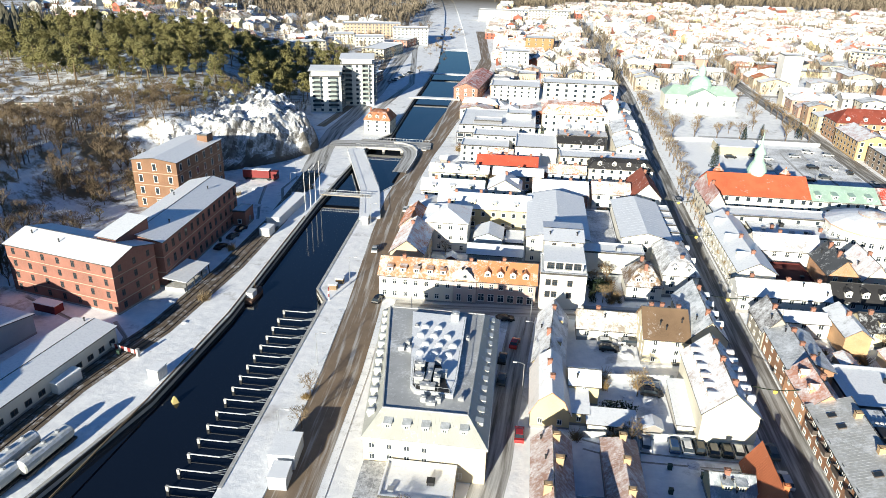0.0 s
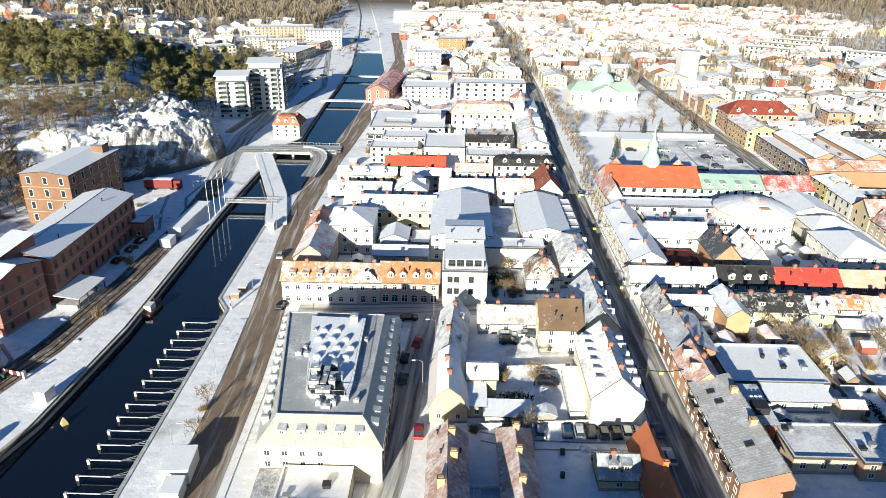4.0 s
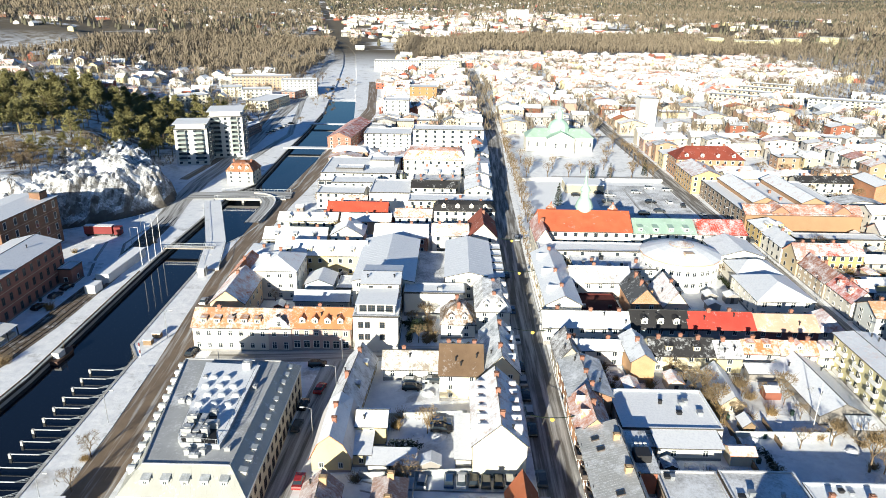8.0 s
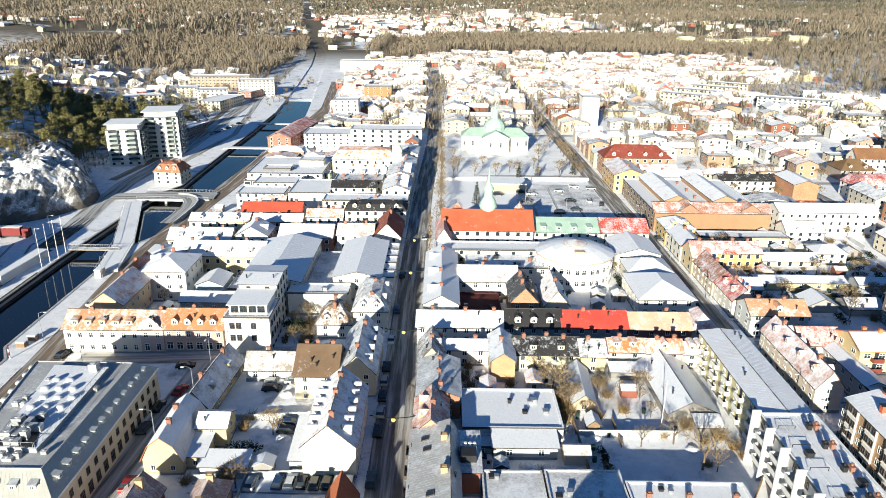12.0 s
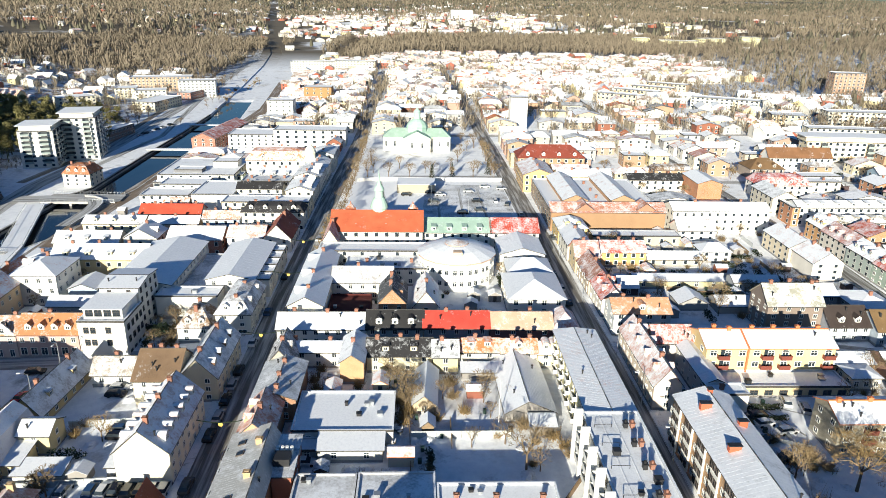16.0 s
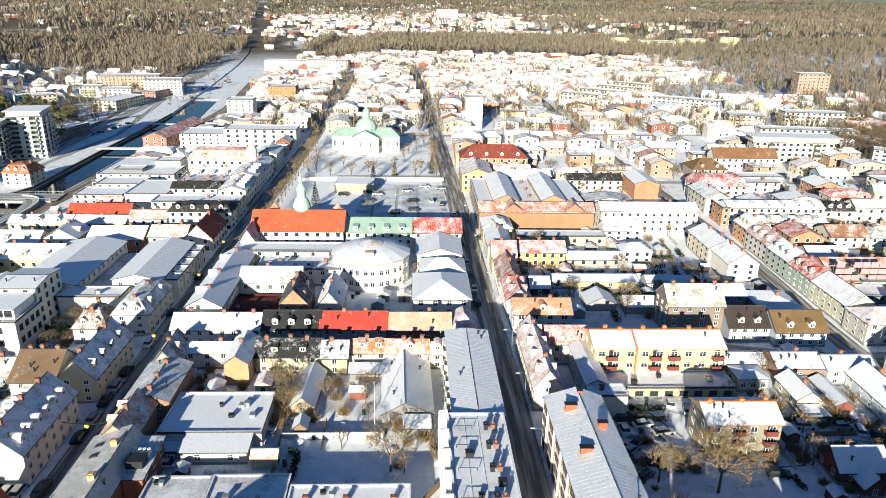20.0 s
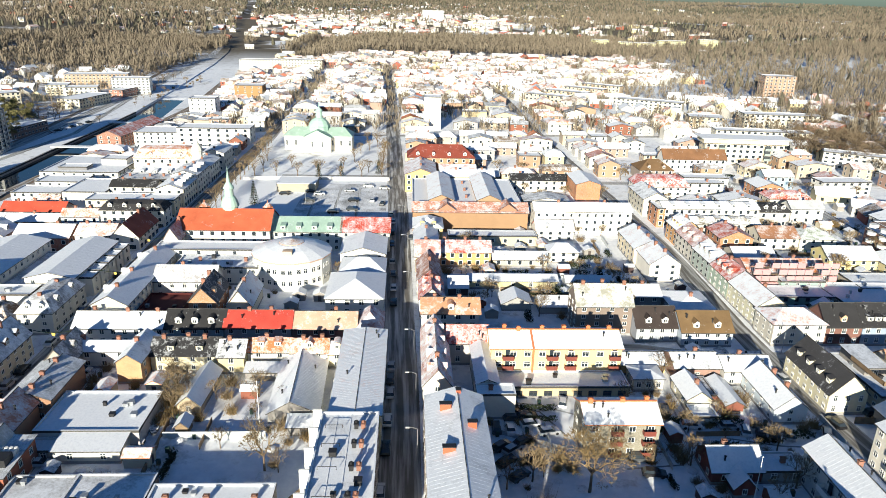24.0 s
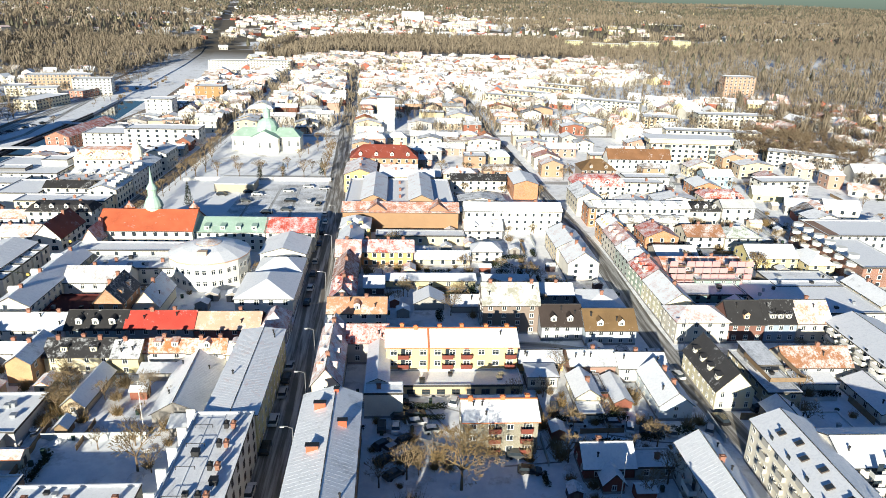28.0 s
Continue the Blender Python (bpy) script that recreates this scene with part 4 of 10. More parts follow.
# ---- the hotel on the quay: flat-topped mansard with many dormers ----
def hotel():
    ob = thing("hotel", "large cream hotel with grey sheet-metal mansard roof", "hotel")
    e, t = 8.0, 11.2
    ring = [(-22.9, 91.0), (-2.3, 90.8), (-2.3, 133.2), (-28.0, 133.4)]
    flat = [(-20.3, 95.0), (-5.8, 95.0), (-5.4, 129.6), (-25.7, 129.8)]
    wall, metal = plaster((0.6, 0.52, 0.38)), sheet((0.46, 0.46, 0.42), 0.16)
    s = Shape()
    s.prism(ring, -1.0, e, 0, False)
    part("wall", s, wall, ob)
    q = Shape()
    q.prism([(x + (0.3 if x > -10 else -0.3), y + (0.3 if y > 110 else -0.3)) for x, y in ring], e - 0.35, e, 0, True, True)
    part("cornice", q, M_FRAME, ob)
    r, seams = Shape(), Shape()
    lo = [(x + (0.2 if x > -10 else -0.2), y + (0.2 if y > 110 else -0.2), e) for x, y in ring]
    hi = [(x, y, t) for x, y in flat]
    for n in range(4):
        p = [lo[n], lo[(n + 1) % 4], hi[(n + 1) % 4], hi[n]]
        r.poly(p)
        ribs(seams, *p, 0.9)
    part("mansard_roof", r, metal, ob, "standing-seam grey metal mansard slopes")
    tagged(part("roof_seams", seams, metal, ob), kind="stuff")
    f = Shape()
    f.poly([(x, y, t - 0.15) for x, y, _ in hi])
    for a, b in zip(hi, hi[1:] + hi[:1]):
        f.taper(a, b, 0.14, 0.14, 4)
    part("flat_roof", f, felt((0.42, 0.43, 0.44), 0.22), ob, "flat felt roof partly swept of snow")
    # raised roof terrace with plant
    g = Shape()
    g.prism([(-15.6, 99.6), (-8.8, 99.2), (-8.6, 103.0), (-9.0, 126.6), (-20.4, 127.2), (-16.6, 101.0)], t - 0.15, t + 0.7)
    part("roof_terrace", g, felt((0.36, 0.37, 0.38), 0.8), ob, "raised snow-covered roof terrace")
    g = Shape()
    g.prism([(-15.3, 99.9), (-9.2, 99.6), (-10.2, 102.0), (-12.2, 108.6), (-17.0, 108.6), (-16.2, 101.2)], t + 0.7, t + 0.8)
    part("plant_deck", g, M_BLACK, ob)
    rng = random.Random(3)
    for k in range(11):
        u, v = k % 3, k // 3
        d = Shape()
        d.lathe(0, 0, [(0.75, 0), (0.75, 0.35), (0.68, 0.5), (0.4, 0.66), (0.05, 0.7)], 14)
        o = part("roof_dome", d, surface("opal_dome", (0.7, 0.72, 0.74), 0.4, 0.1), ob, "round white roof-light dome")
        o.location = (-16.4 + u * 2.7 - v * 0.45 + (1.0 if v % 2 else 0), 111.4 + v * 3.2, t + 0.7)
    for bx, by, bw, bd, bh in ((-15.6, 106.3, 1.7, 1.6, 1.5), (-15.2, 102.3, 1.7, 1.7, 1.5), (-13.6, 104.2, 1.0, 5.4, 1.1), (-11.6, 104.4, 2.2, 1.2, 1.2), (-12.0, 102.0, 1.1, 1.2, 1.7), (-13.4, 100.4, 2.6, 1.0, 1.0), (-12.6, 108.4, 1.2, 1.2, 0.9), (-11.2, 125.2, 1.6, 1.6, 1.6), (-20.4, 113.4, 1.2, 1.0, 0.9), (-19.4, 115.0, 0.8, 0.8, 1.1), (-18.8, 113.0, 0.9, 0.9, 1.0), (-13.8, 97.8, 0.9, 0.9, 1.1), (-11.2, 97.9, 0.9, 0.9, 1.1), (-12.4, 97.0, 1.6, 0.7, 0.7), (-7.4, 99.0, 1.0, 0.7, 0.7), (-18.6, 121.5, 0.7, 0.9, 1.0), (-8.0, 119.0, 0.7, 1.2, 0.8)):
        d = Shape()
        d.box(-bw / 2, -bd / 2, 0, bw / 2, bd / 2, bh * 0.8)
        d.box(-bw / 2 - 0.05, -bd / 2 - 0.05, bh * 0.8, bw / 2 + 0.05, bd / 2 + 0.05, bh)
        d.lathe(0, 0, [(min(bw, bd) * 0.36, bh), (min(bw, bd) * 0.36, bh + 0.18)], 10)
        o = part("ventilation_unit", d, surface("unit_metal", (0.4, 0.41, 0.42), 0.5, 0.3, 3.0, 0.35, metal=0.3), ob, "galvanised rooftop ventilation unit")
        o.location = (bx, by, t + (0.75 if by > 100 and -16.4 < bx < -9 else -0.1))
    rail = Shape()
    pts = [(-17.2, 108.8), (-16.4, 101.2), (-15.5, 99.8), (-9.2, 99.5), (-8.8, 103.0), (-9.2, 126.4)]
    for (xa, ya), (xb, yb) in zip(pts, pts[1:]):
        rail.taper((xa, ya, t + 1.7), (xb, yb, t + 1.7), 0.05, 0.05, 4)
        for k in range(int(math.hypot(xb - xa, yb - ya) / 2) + 1):
            u = k * 2 / math.hypot(xb - xa, yb - ya)
            rail.box(xa + (xb - xa) * u - 0.03, ya + (yb - ya) * u - 0.03, t + 0.7, xa + (xb - xa) * u + 0.03, ya + (yb - ya) * u + 0.03, t + 1.7)
    part("railing", rail, M_STEEL, ob)
    # dormers: round-headed metal ones
    dm = sheet((0.5, 0.52, 0.52), 0.3)
    for k in range(5):
        add_dormer(ob, -19.0 + k * 3.2, 92.4, e + 0.75, 0, M_FRAME, dm, 1.2, 1.3, 1.5, "shed")
    for k in range(12):
        yy = 95.6 + k * 3.1
        add_dormer(ob, -3.3, yy, e + 0.8, 90, M_FRAME, dm, 1.1, 1.1, 1.3, "shed")
        add_dormer(ob, -23.3 - 0.12 * (yy - 91.0) + 0.9, yy, e + 0.8, -90, dm, dm, 1.1, 1.1, 1.2, "round")
    for k in range(7):
        for z, h in ((1.1, 1.3), (3.5, 1.2), (5.8, 1.1)):
            add_window(ob, -21.4 + k * 2.95, 90.9, z, 0, 1.0, h, False)
    for k in range(14):
        add_window(ob, -2.3, 93.0 + k * 2.9, 4.9, 90, 1.1, 1.5, True)
        add_window(ob, -2.3, 93.0 + k * 2.9, 1.3, 90, 1.5, 2.2, True, 3)
    return ob


hotel()
# front restaurant annex of the hotel
house(-18.5, 82.0, -7.0, 90.4, 4.2, 4.6, "flat", plaster((0.62, 0.52, 0.36)), sheet((0.66, 0.64, 0.58), 0.75), "low annex with pale flat roof before the hotel", 1, faces="s", name="annex", category="building", seam=0)
house(-22.4, 83.0, -18.8, 90.4, 2.6, 3.0, "shed", plaster(CREAM), sheet(R_GREY, 0.4), "lean-to beside the hotel annex", 1, name="lean_to", category="building", seam=0.8)

# ---- front block between quay road and shopping street ----
house(5.0, 106.6, 12.2, 121.0, 4.4, 9.2, "gambrel", plaster(YELLOW), tiles((0.42, 0.28, 0.2), 0.82), "yellow wooden house with snowy gambrel roof", 2, faces="se", chim=2, win=(0.9, 1.2), edge=surface("orange_sheet", (0.56, 0.19, 0.08), 0.6, 0.2))
house(12.4, 108.0, 15.6, 114.0, 4.2, 4.9, "shed", plaster(YELLOW), sheet(R_PALE, 0.85), "yellow side wing with snowy lean-to roof", 1, faces="se", win=(0.9, 1.2))
house(12.4, 114.4, 18.0, 120.4, 6.0, 7.6, "gx", plaster(YELLOW), sheet(R_PALE, 0.9), "yellow rear wing with snowy roof", 2, faces="se", win=(0.9, 1.2))
house(6.0, 124.0, 12.4, 144.5, 4.2, 8.0, "gy", plaster(OCHRE), tiles((0.3, 0.28, 0.27), 0.62), "ochre yellow long house with grey snowy roof", 1, rot=-4, faces="se", chim=2, dorm="e", dorm_n=2, dorm_kind="shed")
house(15.2, 138.6, 28.0, 145.2, 4.6, 7.4, "gx", plaster(WHITE), tiles((0.3, 0.26, 0.22), 0.4), "low white house with battened snowy tile roof", 1, faces="s", chim=1, gap=3.6)
house(28.2, 129.4, 37.2, 140.6, 8.8, 12.6, "gx", plaster((0.66, 0.58, 0.42)), tiles(R_BROWN, 0.12), "tall yellow plastered house with brown tile roof", 3, faces="sew", chim=3, win=(0.9, 1.3), dorm="n", dorm_n=2, seam=0, ridge_at=0.6)
house(37.3, 130.4, 45.2, 150.0, 9.0, 13.2, "gy", plaster((0.6, 0.53, 0.4)), sheet((0.3, 0.33, 0.36), 0.55), "yellow street wing with grey-blue snowy roof", 3, faces="se", chim=2, dorm="e", dorm_n=4, dorm_kind="gable", dorm_wall=plaster(BROWN), gap=2.4)
house(34.6, 104.2, 44.2, 124.0, 9.6, 14.0, "gy", plaster((0.78, 0.72, 0.58)), tiles((0.44, 0.27, 0.2), 0.66), "white gabled apartment house with snowy dormered roof", 3, faces="e", chim=3, dorm="ew", dorm_n=6, dorm_kind="round", dorm_wall=M_FRAME, gap=2.5)
house(31.6, 107.0, 34.4, 119.0, 2.7, 4.2, "shed", plaster(WHITE), sheet(R_PALE, 0.9), "white lean-to shed against the gabled house", 1, name="shed", category="shed")
house(15.5, 105.8, 24.0, 109.6, 2.4, 3.0, "shed", plaster((0.62, 0.6, 0.55)), sheet(R_PALE, 0.95), "long low garage with snowy roof", 1, name="garage", category="garage", faces="s", gap=4)
RUSTY = surface("rusty_sheet", (0.38, 0.22, 0.17), 0.7, 0.35, 2.5, 0.34, (1, 1, 1), second=(0.5, 0.36, 0.32), bump=0.05)
BUFFCH = brickwork("buff_chimney", (0.5, 0.33, 0.18), (0.5, 0.4, 0.28))
ro = house(5.4, 79.0, 11.8, 98.8, 4.6, 7.6, "gy", surface("red_planks", (0.25, 0.09, 0.06), 0.85, 0.3), RUSTY, "old wooden house with rusty seamed metal roof", 1, faces="se", chim=0, seam=0.55)
for x, y in ((9.2, 96.2), (9.6, 90.4), (7.6, 84.0)):
    add_chimney(ro, x - 8.6, y - 88.9, 6.0 - DROP[ro.name], 8.4 - DROP[ro.name], 1.2, 0.9, BUFFCH)
rp = house(17.4, 79.0, 23.0, 100.4, 4.8, 7.4, "hip", plaster(PINK), RUSTY, "long pink house with rust-streaked hipped metal roof", 1, faces="s", seam=0.55)
for y in (98.0, 92.0, 85.0):
    add_chimney(rp, 0.2, y - 89.7, 5.8 - DROP[rp.name], 8.2 - DROP[rp.name], 1.1, 0.8, BUFFCH)
house(12.2, 80.0, 17.2, 87.0, 3.8, 4.2, "flat", plaster(PINK), sheet((0.34, 0.38, 0.42), 0.3), "low connecting wing with blue-grey metal roof", 1, seam=0.5)
house(40.2, 80.0, 45.2, 97.4, 4.4, 8.6, "gy", plaster(CREAM), surface("red_rusted_sheet", (0.42, 0.13, 0.06), 0.7, 0.3, 2.5, 0.12, (1, 1, 1), bump=0.05), "street house with rust-red seamed metal roof", 1, faces="se", chim=1, seam=0.5, chim_mat=surface("orange_sheet", (0.56, 0.19, 0.08), 0.6, 0.2))
house(33.6, 88.6, 40.0, 94.8, 4.2, 6.6, "gx", plaster(YELLOW), sheet((0.3, 0.34, 0.38), 0.3), "yellow yard wing with blue-grey metal roof", 1, faces="s", chim=1, seam=0.5, dorm="s", dorm_n=2, dorm_kind="shed")

# ---- row north of the side street ----
house(-33.4, 153.8, -14.7, 163.0, 6.7, 9.8, "gx", plaster((0.7, 0.64, 0.54)), tiles((0.5, 0.25, 0.13), 0.34), "pale cream two-storey row house with rusty tile roof", 2, faces="s", chim=1, dorm="s", dorm_n=5, dorm_kind="shed", gap=2.4)
hg = house(-14.6, 153.6, -8.9, 163.0, 6.9, 9.8, "gx", plaster((0.5, 0.4, 0.36)), tiles((0.5, 0.26, 0.15), 0.35), "grey-pink row house with curved white gable", 2, faces="s", chim=1, shop=True, gap=1.8)
q = Shape()
arc = [(-3.2, 8.2), (-3.2, 8.9), (-2.5, 9.2), (-2.1, 10.2), (-1.2, 10.9), (-0.7, 11.6), (0, 11.9), (0.7, 11.6), (1.2, 10.9), (2.1, 10.2), (2.5, 9.2), (3.2, 8.9), (3.2, 8.2)]
q.poly([(x, -5.1, z) for x, z in arc][::-1])
q.poly([(x, -4.7, z) for x, z in arc])
for (xa, za), (xb, zb) in zip(arc, arc[1:]):
    q.poly([(xa, -5.1, za), (xb, -5.1, zb), (xb, -4.7, zb), (xa, -4.7, za)][::-1])
gab = part("curved_gable", q, M_FRAME, hg, "curved white gable")
gab.location, gab.scale = (0, 0.42, -DROP[hg.name]), (0.8, 1, 0.82)
part("window", window_mesh(1.2, 1.5)[2], None, gab).location = (0, -5.11, 8.9)
house(-8.8, 153.8, 5.7, 163.0, 7.0, 10.4, "gx", plaster((0.46, 0.33, 0.29)), tiles((0.52, 0.22, 0.1), 0.2), "pink-grey row house with orange tile roof", 2, faces="se", chim=1, dorm="s", dorm_n=4, dorm_kind="gable", dorm_wall=M_FRAME, gap=2.2, shop=True)
house(-33.0, 166.2, -24.0, 184.0, 7.5, 11.0, "gy", plaster((0.6, 0.45, 0.3)), tiles(R_ORANGE, 0.6), "quayside wing with snow-patched orange tile roof", 2, faces="ew", chim=1)
house(-27.0, 184.5, -14.0, 199.0, 9.5, 12.0, "hip", plaster(WHITE), tiles(R_PINK, 0.8), "white corner house with pinkish snowy roof", 3, faces="se", chim=1, dorm="w", dorm_n=1)
house(-34.0, 186.0, -27.2, 199.0, 7.0, 10.0, "gy", plaster(PINK), tiles(R_ORANGE, 0.35), "low pink quayside house with tile roof", 2, faces="sw", chim=1)
house(-25.0, 203.2, 3.6, 213.0, 7.4, 10.6, "gx", plaster(YELLOW), tiles((0.45, 0.4, 0.36), 0.9), "long bright yellow two-storey house under snow", 2, faces="se", chim=3, dorm="s", dorm_n=4, dorm_kind="shed")
house(-34.0, 203.0, -25.2, 214.0, 7.0, 8.0, "hip", plaster((0.66, 0.55, 0.25)), sheet(R_PALE, 0.85), "yellow corner house with snowy hipped roof", 2, faces="sw", chim=1)
house(-14.0, 168.0, 5.5, 172.0, 3.6, 4.0, "flat", plaster(WHITE), felt(R_GREY, 0.95), "low white yard building with flat snowy roof", 1, faces="s")
house(-13.0, 176.0, 2.0, 182.0, 4.2, 6.0, "gx", plaster(GREY), sheet(R_PALE, 0.8), "grey yard workshop with snowy metal roof", 1, faces="s", seam=1.0)
house(-12.0, 186.0, -4.0, 195.0, 4.8, 6.4, "gy", plaster(BLUE), sheet(R_PALE, 0.85), "pale blue courtyard house under snow", 1, faces="se")
house(-3.0, 186.5, 2.2, 196.0, 3.6, 4.0, "flat", plaster(WHITE), felt(R_GREY, 0.95), "low white courtyard store under snow", 1, faces="s")
ho = house(6.6, 152.6, 17.6, 164.0, 11.0, 11.6, "flat", plaster((0.76, 0.73, 0.66)), felt(R_PALE, 0.95), "modern white office block with glazed roof storey", 4, faces="", fixed=True)
for x in (-3.6, -2.0, 1.6):
    for z in (4.6, 7.8):
        add_window(ho, x, -5.7, z, 0, 1.3, 1.6, True)
for y in (-3.6, -1.0, 1.6, 4.0):
    for z in (1.0, 4.6, 7.8):
        add_window(ho, 5.5, y, z, 90, 1.4, 1.6, True)
q = Shape()
q.box(-4.6, -3.8, 10.7, 4.6, 5.2, 13.4)
part("roof_storey", q, M_FRAME, ho, "set-back white roof storey")
for x in (-3.2, -1.1, 1.1, 3.2):
    add_window(ho, x, -3.8, 11.2, 0, 1.8, 1.9, True)
q = Shape()
q.box(-5.0, -4.6, 13.4, 5.0, 5.6, 13.6)
part("roof_plate", q, felt(R_PALE, 0.95), ho)
q = Shape()
for x in (-5.2, 0.0, 5.2):
    q.box(x - 0.05, -5.5, 11.1, x + 0.05, -5.4, 12.1)
q.box(-5.3, -5.5, 12.05, 5.3, -5.4, 12.15)
part("terrace_rail", q, M_STEEL, ho)
house(7.4, 164.2, 17.0, 177.0, 14.6, 15.4, "gx", plaster(WHITE), sheet(R_PALE, 0.92), "white upper block with low snowy roof", 5, faces="se", seam=1.2, dark=True)
house(3.0, 178.0, 20.0, 213.0, 9.6, 11.4, "gy", plaster(WHITE), sheet(R_PALE, 0.9), "white market hall with wide seamed metal roof", 3, faces="se", seam=1.6, name="market_hall", category="hall")
house(28.8, 180.0, 42.0, 210.0, 10.4, 12.0, "gy", plaster(WHITE), sheet(R_PALE, 0.88), "white department store with wide snowy metal roof", 3, faces="se", seam=1.8, name="store", category="hall", gap=3.4)
for k in range(5):
    house(42.2, 182.5 + k * 5.6, 45.6, 187.0 + k * 5.6, 9.2, 9.8, "flat", plaster(WHITE), felt(R_PALE, 0.9), "white bay with flat snowy roof along the street", 3, faces="e", name="bay", category="building", plinth=False)
house(20.3, 183.0, 28.4, 210.0, 6.6, 7.0, "flat", plaster(GREY), felt(R_GREY, 0.55), "flat service roof between the two halls", 2, faces="s")
house(17.8, 172.0, 34.0, 178.5, 9.0, 9.4, "flat", plaster((0.76, 0.74, 0.68)), felt(R_PALE, 0.95), "long white windowless wing under snow", 2, faces="", name="wing", category="building")
house(28.0, 157.5, 36.5, 166.5, 6.6, 10.6, "mansard", plaster(WHITE), tiles(R_BROWN, 0.35), "white house with brown mansard roof and dormers", 2, faces="s", dorm="s", dorm_n=2, chim=2)
house(36.8, 160.0, 45.4, 178.0, 9.4, 12.4, "mansard", plaster((0.6, 0.58, 0.52)), tiles((0.22, 0.2, 0.19), 0.55), "street house with jumbled dark snowy roofs", 3, faces="se", dorm="se", dorm_n=2, chim=2, shop=True)
house(4.6, 219.5, 22.4, 232.0, 8.0, 10.8, "gx", brickwork("red_brick", BRICK), tiles(R_ORANGE, 0.75), "red brick house with snowy orange roof", 2, faces="se", chim=1)
house(24.0, 220.5, 36.0, 232.0, 8.6, 11.0, "gx", plaster(WHITE), tiles(R_ORANGE, 0.55), "white house with patchy orange tile roof", 3, faces="se", chim=2)
house(36.4, 218.0, 45.4, 238.0, 8.0, 12.6, "gy", plaster(WHITE), tiles((0.3, 0.09, 0.06), 0.12), "street house with steep dark red roof", 2, faces="se", chim=1, shop=True)
house(-10.4, 222.0, 0.5, 233.0, 7.6, 10.8, "gy", plaster(WHITE), tiles(R_GREY, 0.85), "white gabled villa with snowy roof", 2, faces="se", chim=1, dorm="e", dorm_n=1)
house(-33.0, 221.0, -12.0, 230.0, 6.2, 9.0, "gx", plaster((0.55, 0.5, 0.42)), sheet(R_PALE, 0.8), "low grey-brown house with snowy metal roof", 2, faces="s", chim=2, dorm="s", dorm_n=3, dorm_kind="shed")
house(-33.5, 246.0, -12.0, 257.0, 7.6, 10.0, "gx", plaster((0.68, 0.6, 0.4)), sheet(R_PALE, 0.75), "cream quayside house with snowy roof", 2, faces="sw", chim=2, dorm="s", dorm_n=3)
house(-10.0, 245.5, 8.0, 255.0, 7.0, 9.4, "gx", plaster(PEACH), tiles(R_GREY, 0.85), "peach coloured house with snowy roof", 2, faces="s", chim=1)
house(10.0, 245.0, 23.0, 254.0, 8.0, 10.6, "gx", plaster(BLUE), tiles(R_ORANGE, 0.5), "blue-grey house with patchy tile roof", 2, faces="se", chim=2)
house(24.0, 244.5, 46.0, 256.0, 9.6, 12.4, "mansard", plaster((0.66, 0.64, 0.58)), tiles(R_BLACK, 0.12), "pale street house with black mansard roof", 3, faces="se", dorm="s", dorm_n=4, chim=2, shop=True)
house(-17.0, 259.0, 6.0, 270.0, 8.2, 11.4, "gx", plaster((0.5, 0.44, 0.4)), tiles(R_RED, 0.08), "long house with bright red metal roof", 2, faces="s", chim=3)
house(14.0, 260.0, 46.0, 272.0, 10.5, 12.0, "flat", plaster((0.7, 0.6, 0.42)), felt(R_PALE, 0.9), "cream street block with flat snowy roof", 3, faces="se", chim=1, shop=True)

# ---- block between the two streets ----
house(54.4, 121.8, 63.0, 136.6, 8.6, 10.2, "gy", brickwork("red_brown_brick", (0.36, 0.18, 0.1), (0.4, 0.3, 0.22)), sheet((0.42, 0.44, 0.46), 0.42), "grey street house with seamed metal roof", 2, faces="sw", seam=0.9, chim=3)
house(54.2, 136.8, 60.0, 147.0, 7.6, 11.0, "gy", plaster((0.4, 0.36, 0.3)), tiles((0.2, 0.19, 0.19), 0.4), "narrow dark-roofed street house", 2, faces="sw", chim=1, dorm="e", dorm_n=1)
house(54.2, 110.0, 60.6, 121.6, 8.4, 11.4, "gy", plaster((0.62, 0.34, 0.2)), tiles((0.56, 0.27, 0.19), 0.4), "salmon street house with red snowy roof", 2, faces="sw", chim=1, dorm="w", dorm_n=2)
hs = house(54.0, 84.0, 62.4, 109.8, 9.0, 11.4, "gy", brickwork("red_brown_brick", (0.33, 0.15, 0.08), (0.4, 0.3, 0.22)), sheet((0.46, 0.46, 0.45), 0.3), "brick street house with grey metal roof and skylights", 3, faces="w", seam=0.6, chim=0, ridge_at=0.82, gap=2.4)
skylights(hs, [(56.4, 106.0, 10.05, 90, -19.0), (56.8, 102.8, 10.2, 90, -19.0), (57.6, 91.0, 10.45, 90, -19.0)])
for y in (104.6, 95.6):
    add_chimney(hs, 1.6, y - 96.9, 9.8 - DROP[hs.name], 12.2 - DROP[hs.name], 1.1, 0.9, BUFFCH)
for k in range(4):
    balcony(hs, 54.0, 88.5 + k * 5.6, 5.9, -90, 2.8, 0.9, M_FRAMED)
ac = thing("cooling_unit", "dark rooftop cooling unit with white fan drums", "cooling unit", pose(64.0, 103.2, 8.5))
q = Shape()
q.box(-1.4, -2.0, -0.6, 1.4, 0.6, 1.6)
part("housing", q, M_BLACK, ac)
for k in range(8):
    q = Shape()
    q.lathe(-1.2 + (k % 4) * 0.8, 1.2 + (k // 4) * 0.9, [(0.34, -0.5), (0.34, 1.3), (0.28, 1.4)], 10)
    part("fan_drum", q, M_FRAME, ac)
